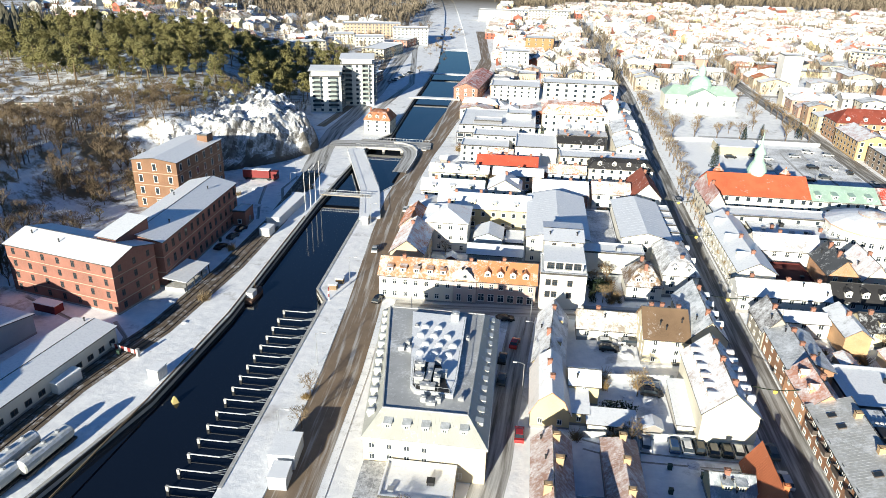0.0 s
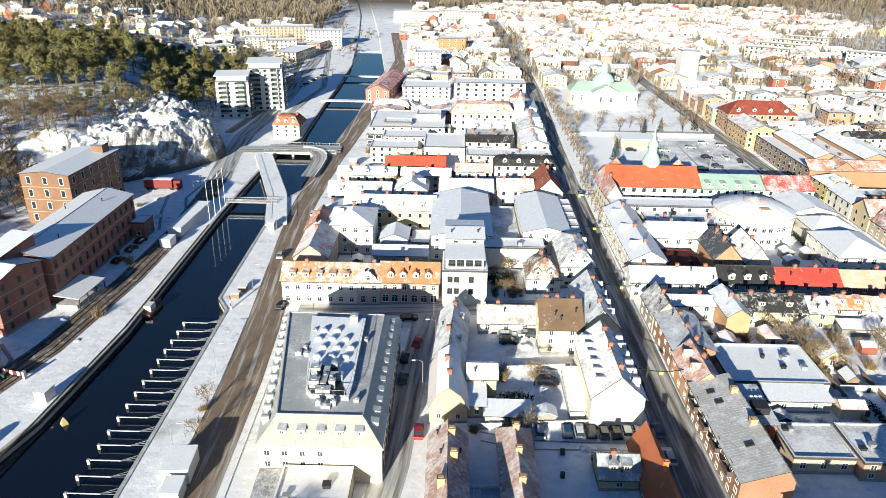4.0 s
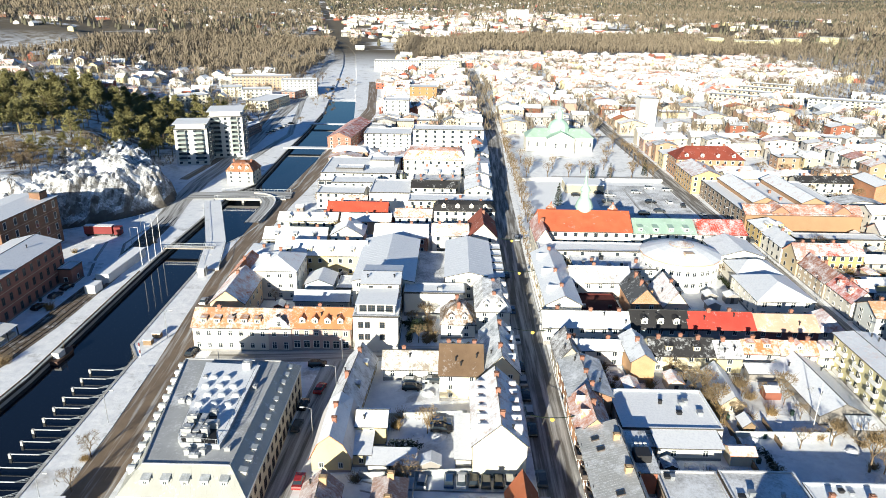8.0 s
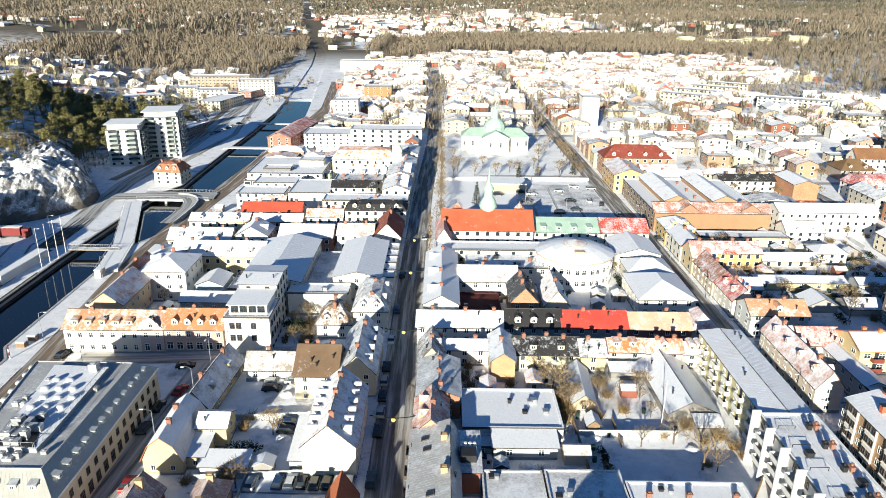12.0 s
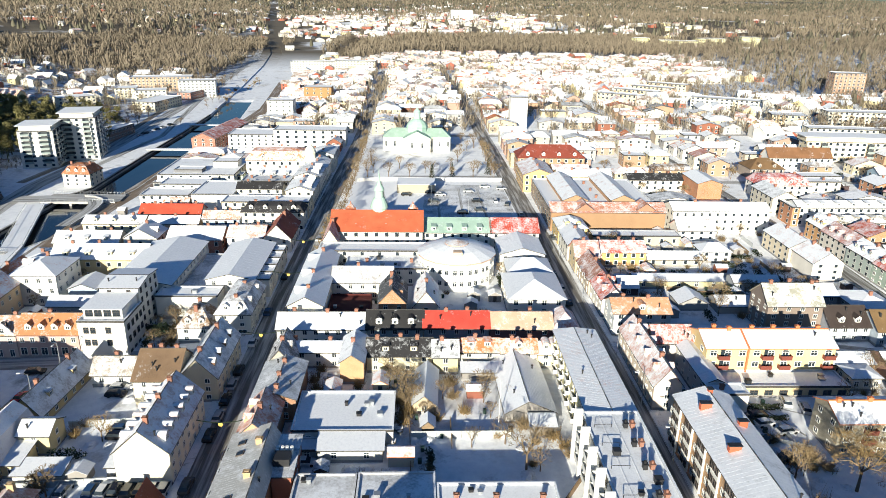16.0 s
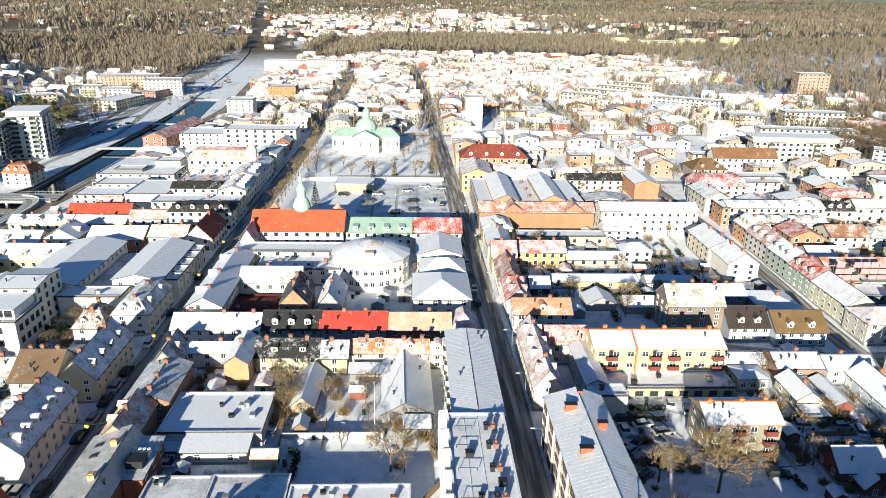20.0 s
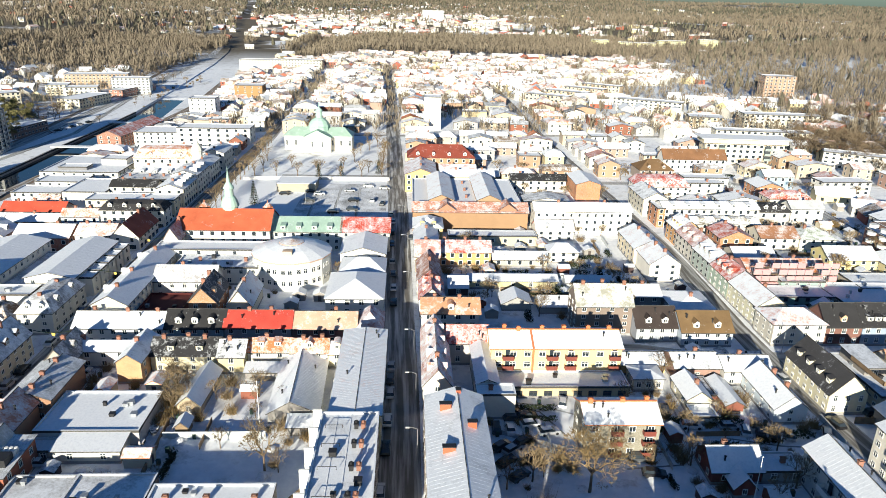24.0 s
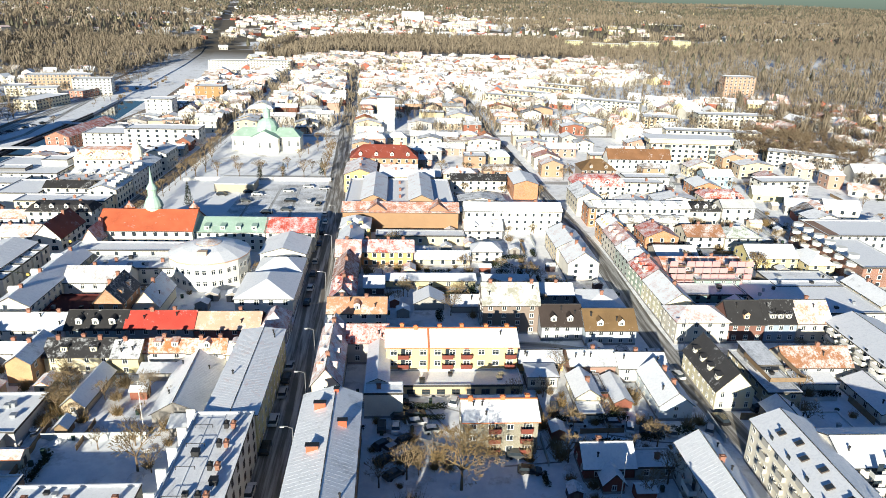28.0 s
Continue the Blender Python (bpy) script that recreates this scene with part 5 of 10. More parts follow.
house(62.6, 99.0, 66.0, 109.6, 8.0, 8.6, "shed", plaster(BRICK), sheet(R_GREY, 0.5), "brick rear wing with ribbed lean-to roof", 3, faces="e", seam=0.5)
house(63.4, 113.6, 82.6, 127.4, 5.6, 5.4, "flat", plaster((0.55, 0.53, 0.5)), felt(R_PALE, 0.97), "wide flat-roofed store under clean snow", 1, faces="s", gap=6, name="store", category="building")
house(69.0, 108.8, 80.8, 113.4, 4.4, 5.0, "shed", plaster((0.6, 0.58, 0.52)), sheet(R_PALE, 0.97), "white shed with snowy sloping roof", 1, faces="s", gap=5, name="shed", category="shed")
house(61.2, 109.6, 68.8, 113.4, 3.8, 4.0, "flat", plaster(GREY), felt(R_PALE, 0.97), "low grey annex under snow", 1, faces="s")
house(66.4, 92.5, 76.8, 101.6, 5.4, 5.8, "flat", plaster((0.5, 0.4, 0.3)), felt((0.4, 0.4, 0.41), 0.5), "flat-roofed yard building with thin snow and skylights", 1, faces="s")
house(77.2, 91.0, 90.2, 101.4, 6.0, 6.4, "flat", plaster((0.42, 0.26, 0.18)), felt((0.4, 0.4, 0.41), 0.55), "brown flat-roofed building with skylights", 2, faces="s")
house(90.6, 90.0, 110.6, 98.6, 6.0, 6.4, "flat", plaster((0.5, 0.46, 0.4)), felt(R_PALE, 0.9), "long flat-roofed building with brick vents", 2, faces="s", chim=3)
house(55.4, 142.6, 70.0, 148.0, 4.2, 5.5, "gx", plaster((0.74, 0.7, 0.62)), sheet(R_PALE, 0.85), "long white two-storey yard house", 2, faces="s", chim=2, full=True)
house(70.2, 135.5, 75.4, 147.5, 8.6, 10.4, "gy", brickwork("tan_brick", (0.5, 0.29, 0.15), (0.5, 0.36, 0.24)), sheet(R_GREY, 0.7), "narrow house with bare tan fire wall", 2, faces="e", chim=1, seam=0.8)
house(75.8, 140.2, 90.4, 147.6, 4.3, 6.8, "gx", plaster((0.62, 0.55, 0.38)), tiles(R_BLACK, 0.22), "yellow courtyard house with black roof", 2, faces="s", chim=3, win=(1.0, 1.5), dorm="s", dorm_n=2, dorm_kind="shed", full=True)
house(90.6, 139.5, 96.2, 147.6, 4.3, 6.6, "gx", plaster((0.6, 0.52, 0.3)), tiles(R_BLACK, 0.55), "narrow ochre house with snowy black roof", 2, faces="s", chim=1, full=True)
house(96.4, 142.6, 106.0, 147.6, 4.0, 6.1, "gx", plaster((0.74, 0.7, 0.62)), tiles(R_ORANGE, 0.36), "white row house with orange snowy roof", 2, faces="s", chim=1, dorm="s", dorm_n=2, dorm_kind="shed", full=True)
house(106.2, 142.2, 114.4, 147.6, 4.0, 6.1, "gx", plaster((0.66, 0.6, 0.54)), tiles(R_ORANGE, 0.4), "pale row house with snowy tile roof", 2, faces="s", chim=2, dorm="s", dorm_n=1, full=True)
house(114.6, 142.0, 122.0, 147.6, 3.8, 5.5, "gx", plaster((0.7, 0.62, 0.4)), tiles(R_PINK, 0.65), "cream yard house with barrel dormers", 2, faces="s", dorm="s", dorm_n=3, dorm_kind="round", full=True)
house(86.6, 124.0, 91.2, 138.0, 3.6, 5.6, "gy", plaster((0.5, 0.4, 0.28)), sheet(R_PALE, 0.85), "narrow yard barn with snowy roof", 1, rot=-3, faces="s", seam=0.8, name="barn", category="barn")
house(97.0, 136.8, 108.0, 139.8, 2.8, 3.4, "shed", surface("grey_planks", (0.3, 0.28, 0.26), 0.9, 0.3), sheet(R_PALE, 0.95), "long low garden shed under snow", 1, name="shed", category="shed")
house(104.6, 121.0, 114.6, 142.0, 3.6, 6.2, "gy", surface("grey_planks", (0.3, 0.28, 0.26), 0.9, 0.3), sheet((0.5, 0.52, 0.55), 0.9), "long barn with ribbed metal roof", 1, rot=1.5, seam=0.55, name="barn", category="barn", ridge_at=0.45, faces="")
house(88.0, 117.0, 90.4, 120.0, 2.2, 3.2, "gy", M_WOOD, sheet(R_PALE, 0.8), "small wooden garden hut with snowy roof", 1, name="garden_hut", category="shed", plinth=False)
b12 = house(118.4, 110.4, 127.6, 144.5, 8.7, 9.2, "gy", plaster((0.55, 0.5, 0.3)), sheet((0.84, 0.68, 0.64), 0.72), "olive apartment house with pinkish ribbed metal roof", 3, faces="sew", seam=0.6, chim=0, gap=3.2, dark=False, full=True)
for k in range(5):
    for z in (0.9, 3.4, 5.9):
        balcony(b12, 118.4, 114.0 + k * 6.4, z, -90, 2.8, 0.8, M_FRAME)
b13 = house(117.2, 73.6, 127.4, 110.0, 10.2, 10.6, "flat", plaster((0.66, 0.64, 0.6)), felt((0.55, 0.56, 0.58), 0.66), "modern white apartment block with pale seamed flat roof", 4, faces="we", seam=2.4, chim=0, gap=3.6, dark=True, full=True)
for k in range(6):
    for z in (2.5, 4.8, 7.1):
        balcony(b13, 117.2, 77.6 + k * 5.6, z, -90, 3.0, 1.5, M_FRAME)
for k in range(7):
    q = Shape()
    q.box(-6.7, -16.0 + k * 5.6 - 0.15, 0.2, -5.1, -16.0 + k * 5.6 + 0.15, 11.2)
    part("fin_wall", q, M_FRAME, b13, "white projecting wall between balconies")
for k, yy in enumerate((86.0, 93.0, 100.0, 106.0, 111.4)):
    for dx in (-1.2, 0.0):
        q = Shape()
        q.box(-0.35, -0.5, 0, 0.35, 0.5, 0.9)
        q.box(-0.45, -0.6, 0.9, 0.45, 0.6, 1.0)
        q.lathe(0, 0.0, [(0.2, 1.0), (0.2, 1.35), (0.28, 1.4), (0.05, 1.5)], 8)
        part("roof_vent", q, M_BLACK if dx else M_CHIM, b13).location = (2.6 + dx, yy - 98.2, 10.35)
    q = Shape()
    q.taper((-4.0, yy - 98.2, 10.9), (-1.0, yy - 98.2, 10.9), 0.05, 0.05, 4)
    for u in (-4.0, -1.0):
        q.box(u - 0.05, yy - 98.25, 10.3, u + 0.05, yy - 98.15, 10.9)
    part("roof_rail", q, M_BLACK, b13)
# row along the side street
house(53.2, 153.2, 74.6, 161.6, 4.4, 6.9, "gx", plaster((0.7, 0.69, 0.66)), sheet(R_PALE, 0.95), "white two-storey street house under snow", 2, faces="sw", chim=3, gap=2.5, full=True)
house(74.8, 153.2, 88.4, 161.6, 4.3, 7.2, "gx", plaster((0.3, 0.36, 0.38)), tiles(R_BLACK, 0.08), "blue-green street house with black dormered roof", 2, faces="s", dorm="s", dorm_n=3, dorm_kind="round", dorm_wall=M_FRAME, gap=2.3, full=True)
house(88.6, 153.2, 104.4, 161.6, 4.4, 7.1, "gx", plaster((0.34, 0.33, 0.33)), tiles((0.55, 0.07, 0.05), 0.1), "grey street house with bright red roof", 2, faces="s", chim=2, gap=2.6, full=True)
house(104.6, 153.2, 120.0, 161.6, 4.2, 6.8, "gx", plaster((0.26, 0.13, 0.11)), tiles((0.66, 0.42, 0.3), 0.22), "dark red street house with peach snowy roof", 2, faces="s", chim=1, gap=3.0, full=True)
house(120.2, 153.4, 126.4, 162.6, 4.2, 7.4, "hip", plaster((0.34, 0.33, 0.35)), tiles(R_PINK, 0.5), "grey corner house with pointed pink roof", 2, faces="se", gap=2.6, full=True)
house(54.6, 160.8, 63.4, 198.0, 11.0, 13.4, "gy", plaster((0.74, 0.7, 0.6)), sheet((0.5, 0.54, 0.58), 0.85), "long white street house with snowy metal roof", 3, faces="we", chim=3, gap=2.7, dorm="w", dorm_n=3, shop=True)
house(63.6, 178.4, 80.0, 187.4, 8.6, 11.6, "gx", plaster((0.72, 0.68, 0.6)), sheet((0.3, 0.26, 0.24), 0.6), "white courtyard wing with brown-grey roof", 2, faces="s", chim=1)
house(63.8, 165.0, 74.6, 176.0, 5.0, 5.4, "flat", plaster((0.1, 0.05, 0.05)), felt((0.1, 0.022, 0.02), 0.0), "low courtyard roof of dark red felt", 1)
house(77.0, 164.6, 84.0, 177.0, 9.2, 13.0, "gy", brickwork("buff_brick_warm", (0.46, 0.22, 0.1)), tiles((0.08, 0.085, 0.095), 0.2), "buff brick courtyard house with steep dark roof", 3, faces="se", chim=2, dorm="e", dorm_n=2, dorm_kind="shed")
house(86.0, 166.0, 92.4, 180.0, 6.6, 10.6, "gy", plaster((0.72, 0.64, 0.5)), tiles(R_PINK, 0.7), "cream courtyard house with pinkish roof", 2, faces="s", chim=1)
house(57.0, 198.5, 94.0, 206.0, 11.0, 11.6, "flat", plaster((0.76, 0.74, 0.68)), felt(R_PALE, 0.97), "long white theatre wing under snow", 3, faces="s", gap=5)
house(66.0, 188.0, 90.0, 198.0, 8.8, 9.2, "flat", plaster((0.76, 0.74, 0.68)), felt(R_GREY, 0.7), "white wing with cluttered flat roof", 2, faces="s", chim=2)
house(57.2, 206.5, 62.0, 226.0, 11.6, 15.4, "gy", plaster((0.72, 0.66, 0.55)), tiles(R_PINK, 0.35), "corner wing of the town hall with pink-red roof", 3, faces="sw", chim=1)
house(111.0, 168.0, 126.0, 186.0, 8.4, 11.4, "hip", plaster(WHITE), sheet(R_PALE, 0.95), "white villa-like street house under snow", 2, faces="sew", gap=3.2, win=(1.3, 1.6))
house(113.0, 187.0, 125.8, 198.0, 8.0, 10.4, "hip", plaster(WHITE), sheet(R_PALE, 0.9), "white street house with snowy hipped roof", 2, faces="se")
house(112.0, 199.0, 125.6, 214.0, 9.0, 11.0, "gy", plaster(WHITE), sheet((0.5, 0.53, 0.56), 0.75), "white street house with grey-blue snowy roof", 3, faces="se", seam=1.0)

# ---- block between street B and street C ----
c1 = house(136.0, 68.0, 146.4, 115.0, 10.4, 12.2, "gy", brickwork("buff_brick", (0.48, 0.27, 0.13)), sheet((0.5, 0.52, 0.54), 0.72), "long buff brick apartment house with pale metal roof", 4, faces="s", seam=0.9, gap=2.8, chim=0, name="apartment_house", category="apartment house", ridge_at=0.56, full=True)
for k in range(8):
    q = Shape()
    q.box(-0.35, -1.5, 1.0, 0, 1.5, 10.0)
    for z in (0.85, 3.35, 5.85, 8.35):
        q.box(-0.45, -1.6, z, 0, 1.6, z + 0.2)
    bay = part("window_bay", q, M_FRAME, c1, "white panelled window bay")
    bay.location = (-5.2, -20.6 + k * 5.9, 0)
    for z in (1.5, 4.0, 6.5, 9.0 - 0.1):
        for u in (-0.75, 0.75):
            w = part("window", window_mesh(1.2, 1.3, True)[2], None, bay)
            w.matrix_basis = pose(-0.36, u, z, 0, 0, -90)
    for z in (1.5, 4.0, 6.5):
        add_window(c1, -5.2, -20.6 + k * 5.9 + 2.95, z, -90, 1.1, 1.4, False, 2, False)
for k in range(9):
    add_window(c1, 5.2, -20 + k * 5.0, 7.6, 90, 1.4, 1.4, False, 2, False)
    add_window(c1, 5.2, -20 + k * 5.0, 4.8, 90, 1.4, 1.4, False, 2, False)
house(135.8, 125.0, 141.6, 151.0, 9.6, 13.2, "gy", plaster((0.7, 0.6, 0.5)), tiles((0.56, 0.24, 0.17), 0.55), "cream street house with red dormered roof", 3, faces="sw", dorm="we", dorm_n=4, chim=2, gap=2.6)
house(141.8, 143.6, 151.0, 151.0, 9.2, 12.0, "gx", plaster((0.5, 0.46, 0.42)), tiles((0.58, 0.12, 0.08), 0.4), "courtyard wing with striped red metal roof", 3, faces="s", seam=0.9)
house(147.0, 126.4, 151.4, 143.4, 9.0, 10.0, "gy", plaster((0.6, 0.58, 0.54)), sheet(R_PALE, 0.9), "narrow courtyard wing under snow", 3, faces="w", chim=0)
house(146.6, 122.0, 154.4, 126.2, 9.4, 10.0, "flat", plaster((0.74, 0.7, 0.62)), felt(R_PALE, 0.95), "white fire-walled end house under snow", 3, faces="", chim=1)
house(136.0, 157.6, 150.4, 166.5, 10.0, 12.4, "gx", plaster((0.62, 0.64, 0.62)), tiles((0.6, 0.3, 0.17), 0.25), "white corner house with peach tile roof", 3, faces="sw", chim=2, dorm="s", dorm_n=1, dorm_kind="round", win=(1.4, 1.7), gap=3.2)
ORANGE = surface("orange_sheet", (0.56, 0.19, 0.08), 0.6, 0.2)
REDBAL = surface("red_balcony_sheet", (0.2, 0.055, 0.04), 0.6, 0.25)
hy = house(150.9, 136.4, 180.0, 146.4, 8.2, 10.2, "gx", plaster((0.64, 0.51, 0.27)), tiles((0.6, 0.26, 0.13), 0.88), "yellow apartment house with chimneyed orange-edged roof", 3, faces="sw", chim=6, gap=3.1, win=(1.5, 1.3), first=1.0, chim_mat=ORANGE, cap=ORANGE, edge=ORANGE, full=True)
for x in (154.6, 164.4, 168.6, 178.4):
    for z in (0.8, 3.3, 5.7) if x in (154.6, 178.4) else (3.3, 5.7):
        balcony(hy, x, 136.4, z - 0.1, 0, 2.4, 1.2, REDBAL)
q = Shape()
q.box(9.4, -5.5, 0.3, 9.75, -5.02, 8.0)
slab(q, [(9.35, -5.5, 8.22), (9.8, -5.5, 8.22), (9.8, 0, 10.44), (9.35, 0, 10.44)], 0.1)
part("downpipe_strip", q, ORANGE, hy, "orange sheet strip dividing front and roof").location = (-14.85, 0, 0)
house(151.4, 129.6, 180.4, 136.4, 4.4, 4.8, "flat", plaster((0.6, 0.47, 0.28)), felt(R_PALE, 0.97), "long low garage row with snowy roof", 1, faces="s", gap=3, name="garage", category="garage", dark=True, win=(1.8, 2.0), first=0.3)
h6 = house(165.6, 109.4, 179.6, 118.2, 7.4, 9.3, "gx", brickwork("grey_brick", (0.25, 0.23, 0.17)), tiles((0.58, 0.24, 0.12), 0.93), "grey brick apartment house with snowy orange-edged roof", 3, faces="sw", chim=3, gap=2.7, win=(1.3, 1.2), chim_mat=ORANGE, cap=ORANGE, edge=ORANGE, full=True)
for x in (171.4, 177.4):
    for z in (0.6, 3.0, 5.2):
        balcony(h6, x, 109.4, z, 0, 2.2, 1.1, REDBAL)
house(174.8, 157.8, 189.6, 167.6, 13.0, 17.0, "gx", plaster((0.24, 0.19, 0.16)), tiles((0.35, 0.34, 0.28), 0.4), "tall brown house with grey-green roof", 4, faces="sw", chim=3, gap=2.9)
house(189.8, 156.2, 200.8, 166.0, 4.1, 7.6, "gx", plaster((0.36, 0.38, 0.42)), tiles((0.06, 0.045, 0.04), 0.04), "blue-grey house with steep dark brown roof", 2, faces="s", dorm="s", dorm_n=2, dorm_wall=M_FRAME, gap=2.2, full=True)
house(201.0, 156.2, 214.6, 166.0, 4.1, 7.6, "gx", plaster((0.46, 0.52, 0.58)), tiles((0.2, 0.125, 0.06), 0.03), "pale blue house with steep brown roof", 2, faces="se", dorm="s", dorm_n=2, dorm_wall=M_FRAME, gap=2.2, full=True)
house(181.2, 139.0, 192.0, 145.4, 4.4, 5.8, "gx", plaster((0.66, 0.42, 0.2)), sheet(R_PALE, 0.92), "orange yard building under snow", 1, faces="s")
house(182.0, 132.0, 189.0, 137.5, 5.4, 6.0, "hip", plaster((0.62, 0.58, 0.5)), sheet(R_PALE, 0.9), "pale glazed veranda house under snow", 2, faces="sw", gap=1.6)
house(191.4, 126.0, 197.0, 135.0, 4.8, 6.6, "gy", plaster((0.6, 0.55, 0.42)), tiles(R_GREY, 0.85), "cream yard house with snowy roof", 2, faces="sew", chim=1)
house(191.0, 121.0, 196.4, 125.4, 2.8, 3.2, "flat", plaster((0.66, 0.63, 0.56)), felt(R_PALE, 0.95), "open carport under snow", 1, faces="", name="carport", category="garage")
house(197.6, 130.0, 199.6, 137.6, 3.4, 3.8, "flat", plaster((0.3, 0.12, 0.08)), felt((0.1, 0.09, 0.09), 0.5), "dark red lean-to with patchy roof", 1, faces="")
house(193.0, 138.5, 204.0, 146.5, 5.8, 7.6, "gx", plaster((0.32, 0.2, 0.16)), felt(R_GREY, 0.6), "brown yard building with patchy snow", 1, faces="s", chim=1)
house(204.4, 139.0, 216.0, 146.6, 6.0, 7.8, "gx", plaster((0.68, 0.66, 0.6)), sheet(R_PALE, 0.93), "white street-corner house under snow", 2, faces="se", chim=1)
house(200.0, 127.0, 204.0, 137.5, 3.2, 4.2, "gy", surface("red_planks", (0.25, 0.09, 0.06), 0.85, 0.3), sheet(R_PALE, 0.85), "row of red sheds with snowy roofs", 1, name="shed", category="shed")
house(208.6, 124.4, 216.0, 138.6, 6.0, 8.8, "gy", plaster((0.6, 0.66, 0.7)), tiles(R_GREY, 0.96), "pale blue wooden house under snow", 2, faces="sew", chim=2, gap=3.2, win=(0.9, 1.3))
house(187.2, 103.0, 197.0, 110.4, 4.6, 7.4, "gx", surface("red_planks", (0.22, 0.07, 0.05), 0.85, 0.3), tiles(R_GREY, 0.94), "dark red cottage under snow", 1, faces="sw", chim=1, win=(1.0, 1.2))
house(190.0, 99.5, 194.0, 103.0, 3.6, 5.6, "gy", surface("red_planks", (0.22, 0.07, 0.05), 0.85, 0.3), tiles(R_GREY, 0.94), "dark red cottage porch under snow", 1, faces="s", win=(0.9, 1.2))
house(197.2, 105.4, 205.8, 111.0, 4.2, 4.6, "flat", plaster(GREY), felt(R_PALE, 0.97), "grey flat-roofed annex under snow", 1, faces="s", chim=1)
hw = house(204.9, 79.0, 213.2, 107.6, 7.2, 9.7, "gy", plaster((0.64, 0.62, 0.58)), sheet(R_PALE, 0.95), "white apartment house under snow with balconies", 3, faces="sew", chim=2, gap=3.0, seam=0.8, full=True)
for yy in (86.0, 92.0, 98.0):
    for z in (1.6, 4.2):
        balcony(hw, 204.6, yy, z, -90, 3.2, 1.4, M_FRAME)
# gardens and back buildings north of the side street
house(135.6, 168.0, 142.0, 181.0, 8.4, 11.4, "gy", plaster((0.72, 0.68, 0.6)), tiles((0.55, 0.12, 0.08), 0.4), "white street house with red dormers", 2, faces="sw", dorm="we", dorm_n=2, chim=1)
house(135.2, 181.4, 141.6, 197.0, 8.0, 11.0, "gy", plaster((0.55, 0.45, 0.34)), tiles((0.36, 0.17, 0.12), 0.35), "ochre street house with red-brown roof", 2, faces="sw", chim=1)
house(134.8, 197.4, 142.0, 207.0, 9.0, 12.6, "gx", plaster((0.62, 0.5, 0.32)), tiles(R_PINK, 0.4), "buff corner house with tall fire wall", 3, faces="sw", chim=1)
house(142.2, 203.0, 158.2, 211.6, 8.0, 10.4, "gx", plaster((0.64, 0.36, 0.17)), tiles(R_RED, 0.5), "orange plastered house with red snowy roof", 2, faces="sw", chim=3, gap=2.4)
house(134.4, 207.4, 142.0, 222.0, 9.2, 11.6, "gy", plaster(WHITE), sheet((0.5, 0.54, 0.58), 0.75), "white street house with grey snowy roof", 3, faces="sw", chim=1)
house(134.2, 222.4, 144.0, 235.0, 9.6, 12.0, "hip", plaster((0.62, 0.45, 0.2)), tiles((0.4, 0.42, 0.4), 0.75), "ochre corner house with snowy hipped roof", 3, faces="sw", dorm="s", dorm_n=2, dorm_kind="round", shop=True)
house(146.0, 222.0, 176.0, 228.0, 5.6, 6.0, "flat", plaster((0.62, 0.52, 0.34)), felt(R_GREY, 0.8), "long low yellow back building", 1, faces="s", gap=4)
house(159.0, 203.0, 176.0, 208.0, 4.2, 6.0, "gx", plaster((0.55, 0.48, 0.36)), felt(R_GREY, 0.6), "low yard building with mottled roof", 1, faces="s")
house(177.0, 206.0, 187.0, 213.0, 6.0, 8.0, "hip", plaster((0.76, 0.72, 0.62)), sheet(R_PALE, 0.95), "white yard villa under snow", 2, faces="sw", gap=2.6)
house(150.0, 186.4, 176.0, 192.4, 4.0, 5.0, "gx", plaster((0.56, 0.5, 0.3)), sheet((0.5, 0.54, 0.58), 0.9), "long low workshop with pale blue roof", 1, faces="s", gap=5)
house(144.0, 181.0, 149.4, 188.0, 4.4, 6.6, "gx", surface("dark_planks", (0.09, 0.06, 0.06), 0.85, 0.3), tiles(R_GREY, 0.9), "dark wooden garden house under snow", 1, faces="s")
house(158.0, 172.0, 166.0, 179.0, 3.2, 5.2, "gy", plaster(GREY), sheet(R_PALE, 0.95), "low garden building under snow", 1)
house(168.0, 170.0, 177.0, 177.0, 3.2, 5.0, "gx", plaster(GREY), sheet(R_PALE, 0.95), "low garden building under snow", 1)
house(192.0, 175.0, 203.0, 183.0, 6.4, 8.4, "gx", plaster((0.34, 0.3, 0.28)), tiles(R_PINK, 0.8), "grey-brown yard house with snowy roof", 2, faces="sw", chim=1)
house(178.0, 184.0, 192.0, 189.5, 4.8, 6.0, "gx", plaster((0.4, 0.42, 0.44)), sheet(R_PALE, 0.9), "grey yard house under snow", 1, faces="s")
house(204.0, 170.0, 216.0, 182.0, 6.0, 8.0, "hip", plaster((0.36, 0.34, 0.33)), tiles(R_GREY, 0.8), "grey street house with jumbled snowy roofs", 2, faces="sw", chim=1)
house(206.0, 196.0, 216.0, 208.0, 9.4, 12.6, "gy", plaster((0.78, 0.74, 0.66)), tiles(R_PINK, 0.7), "white gabled house with pinkish roof", 3, faces="se", chim=2)
house(205.0, 208.4, 215.6, 224.0, 9.4, 12.0, "gy", plaster((0.72, 0.62, 0.46)), tiles(R_PINK, 0.75), "cream balcony house with pinkish roof", 3, faces="sw", chim=2)
house(177.4, 236.6, 214.0, 249.0, 10.6, 13.0, "gx", plaster((0.78, 0.74, 0.66)), tiles((0.6, 0.5, 0.45), 0.92), "long white house with red skylights", 3, faces="sw", chim=2, gap=2.6, win=(0.9, 1.2))
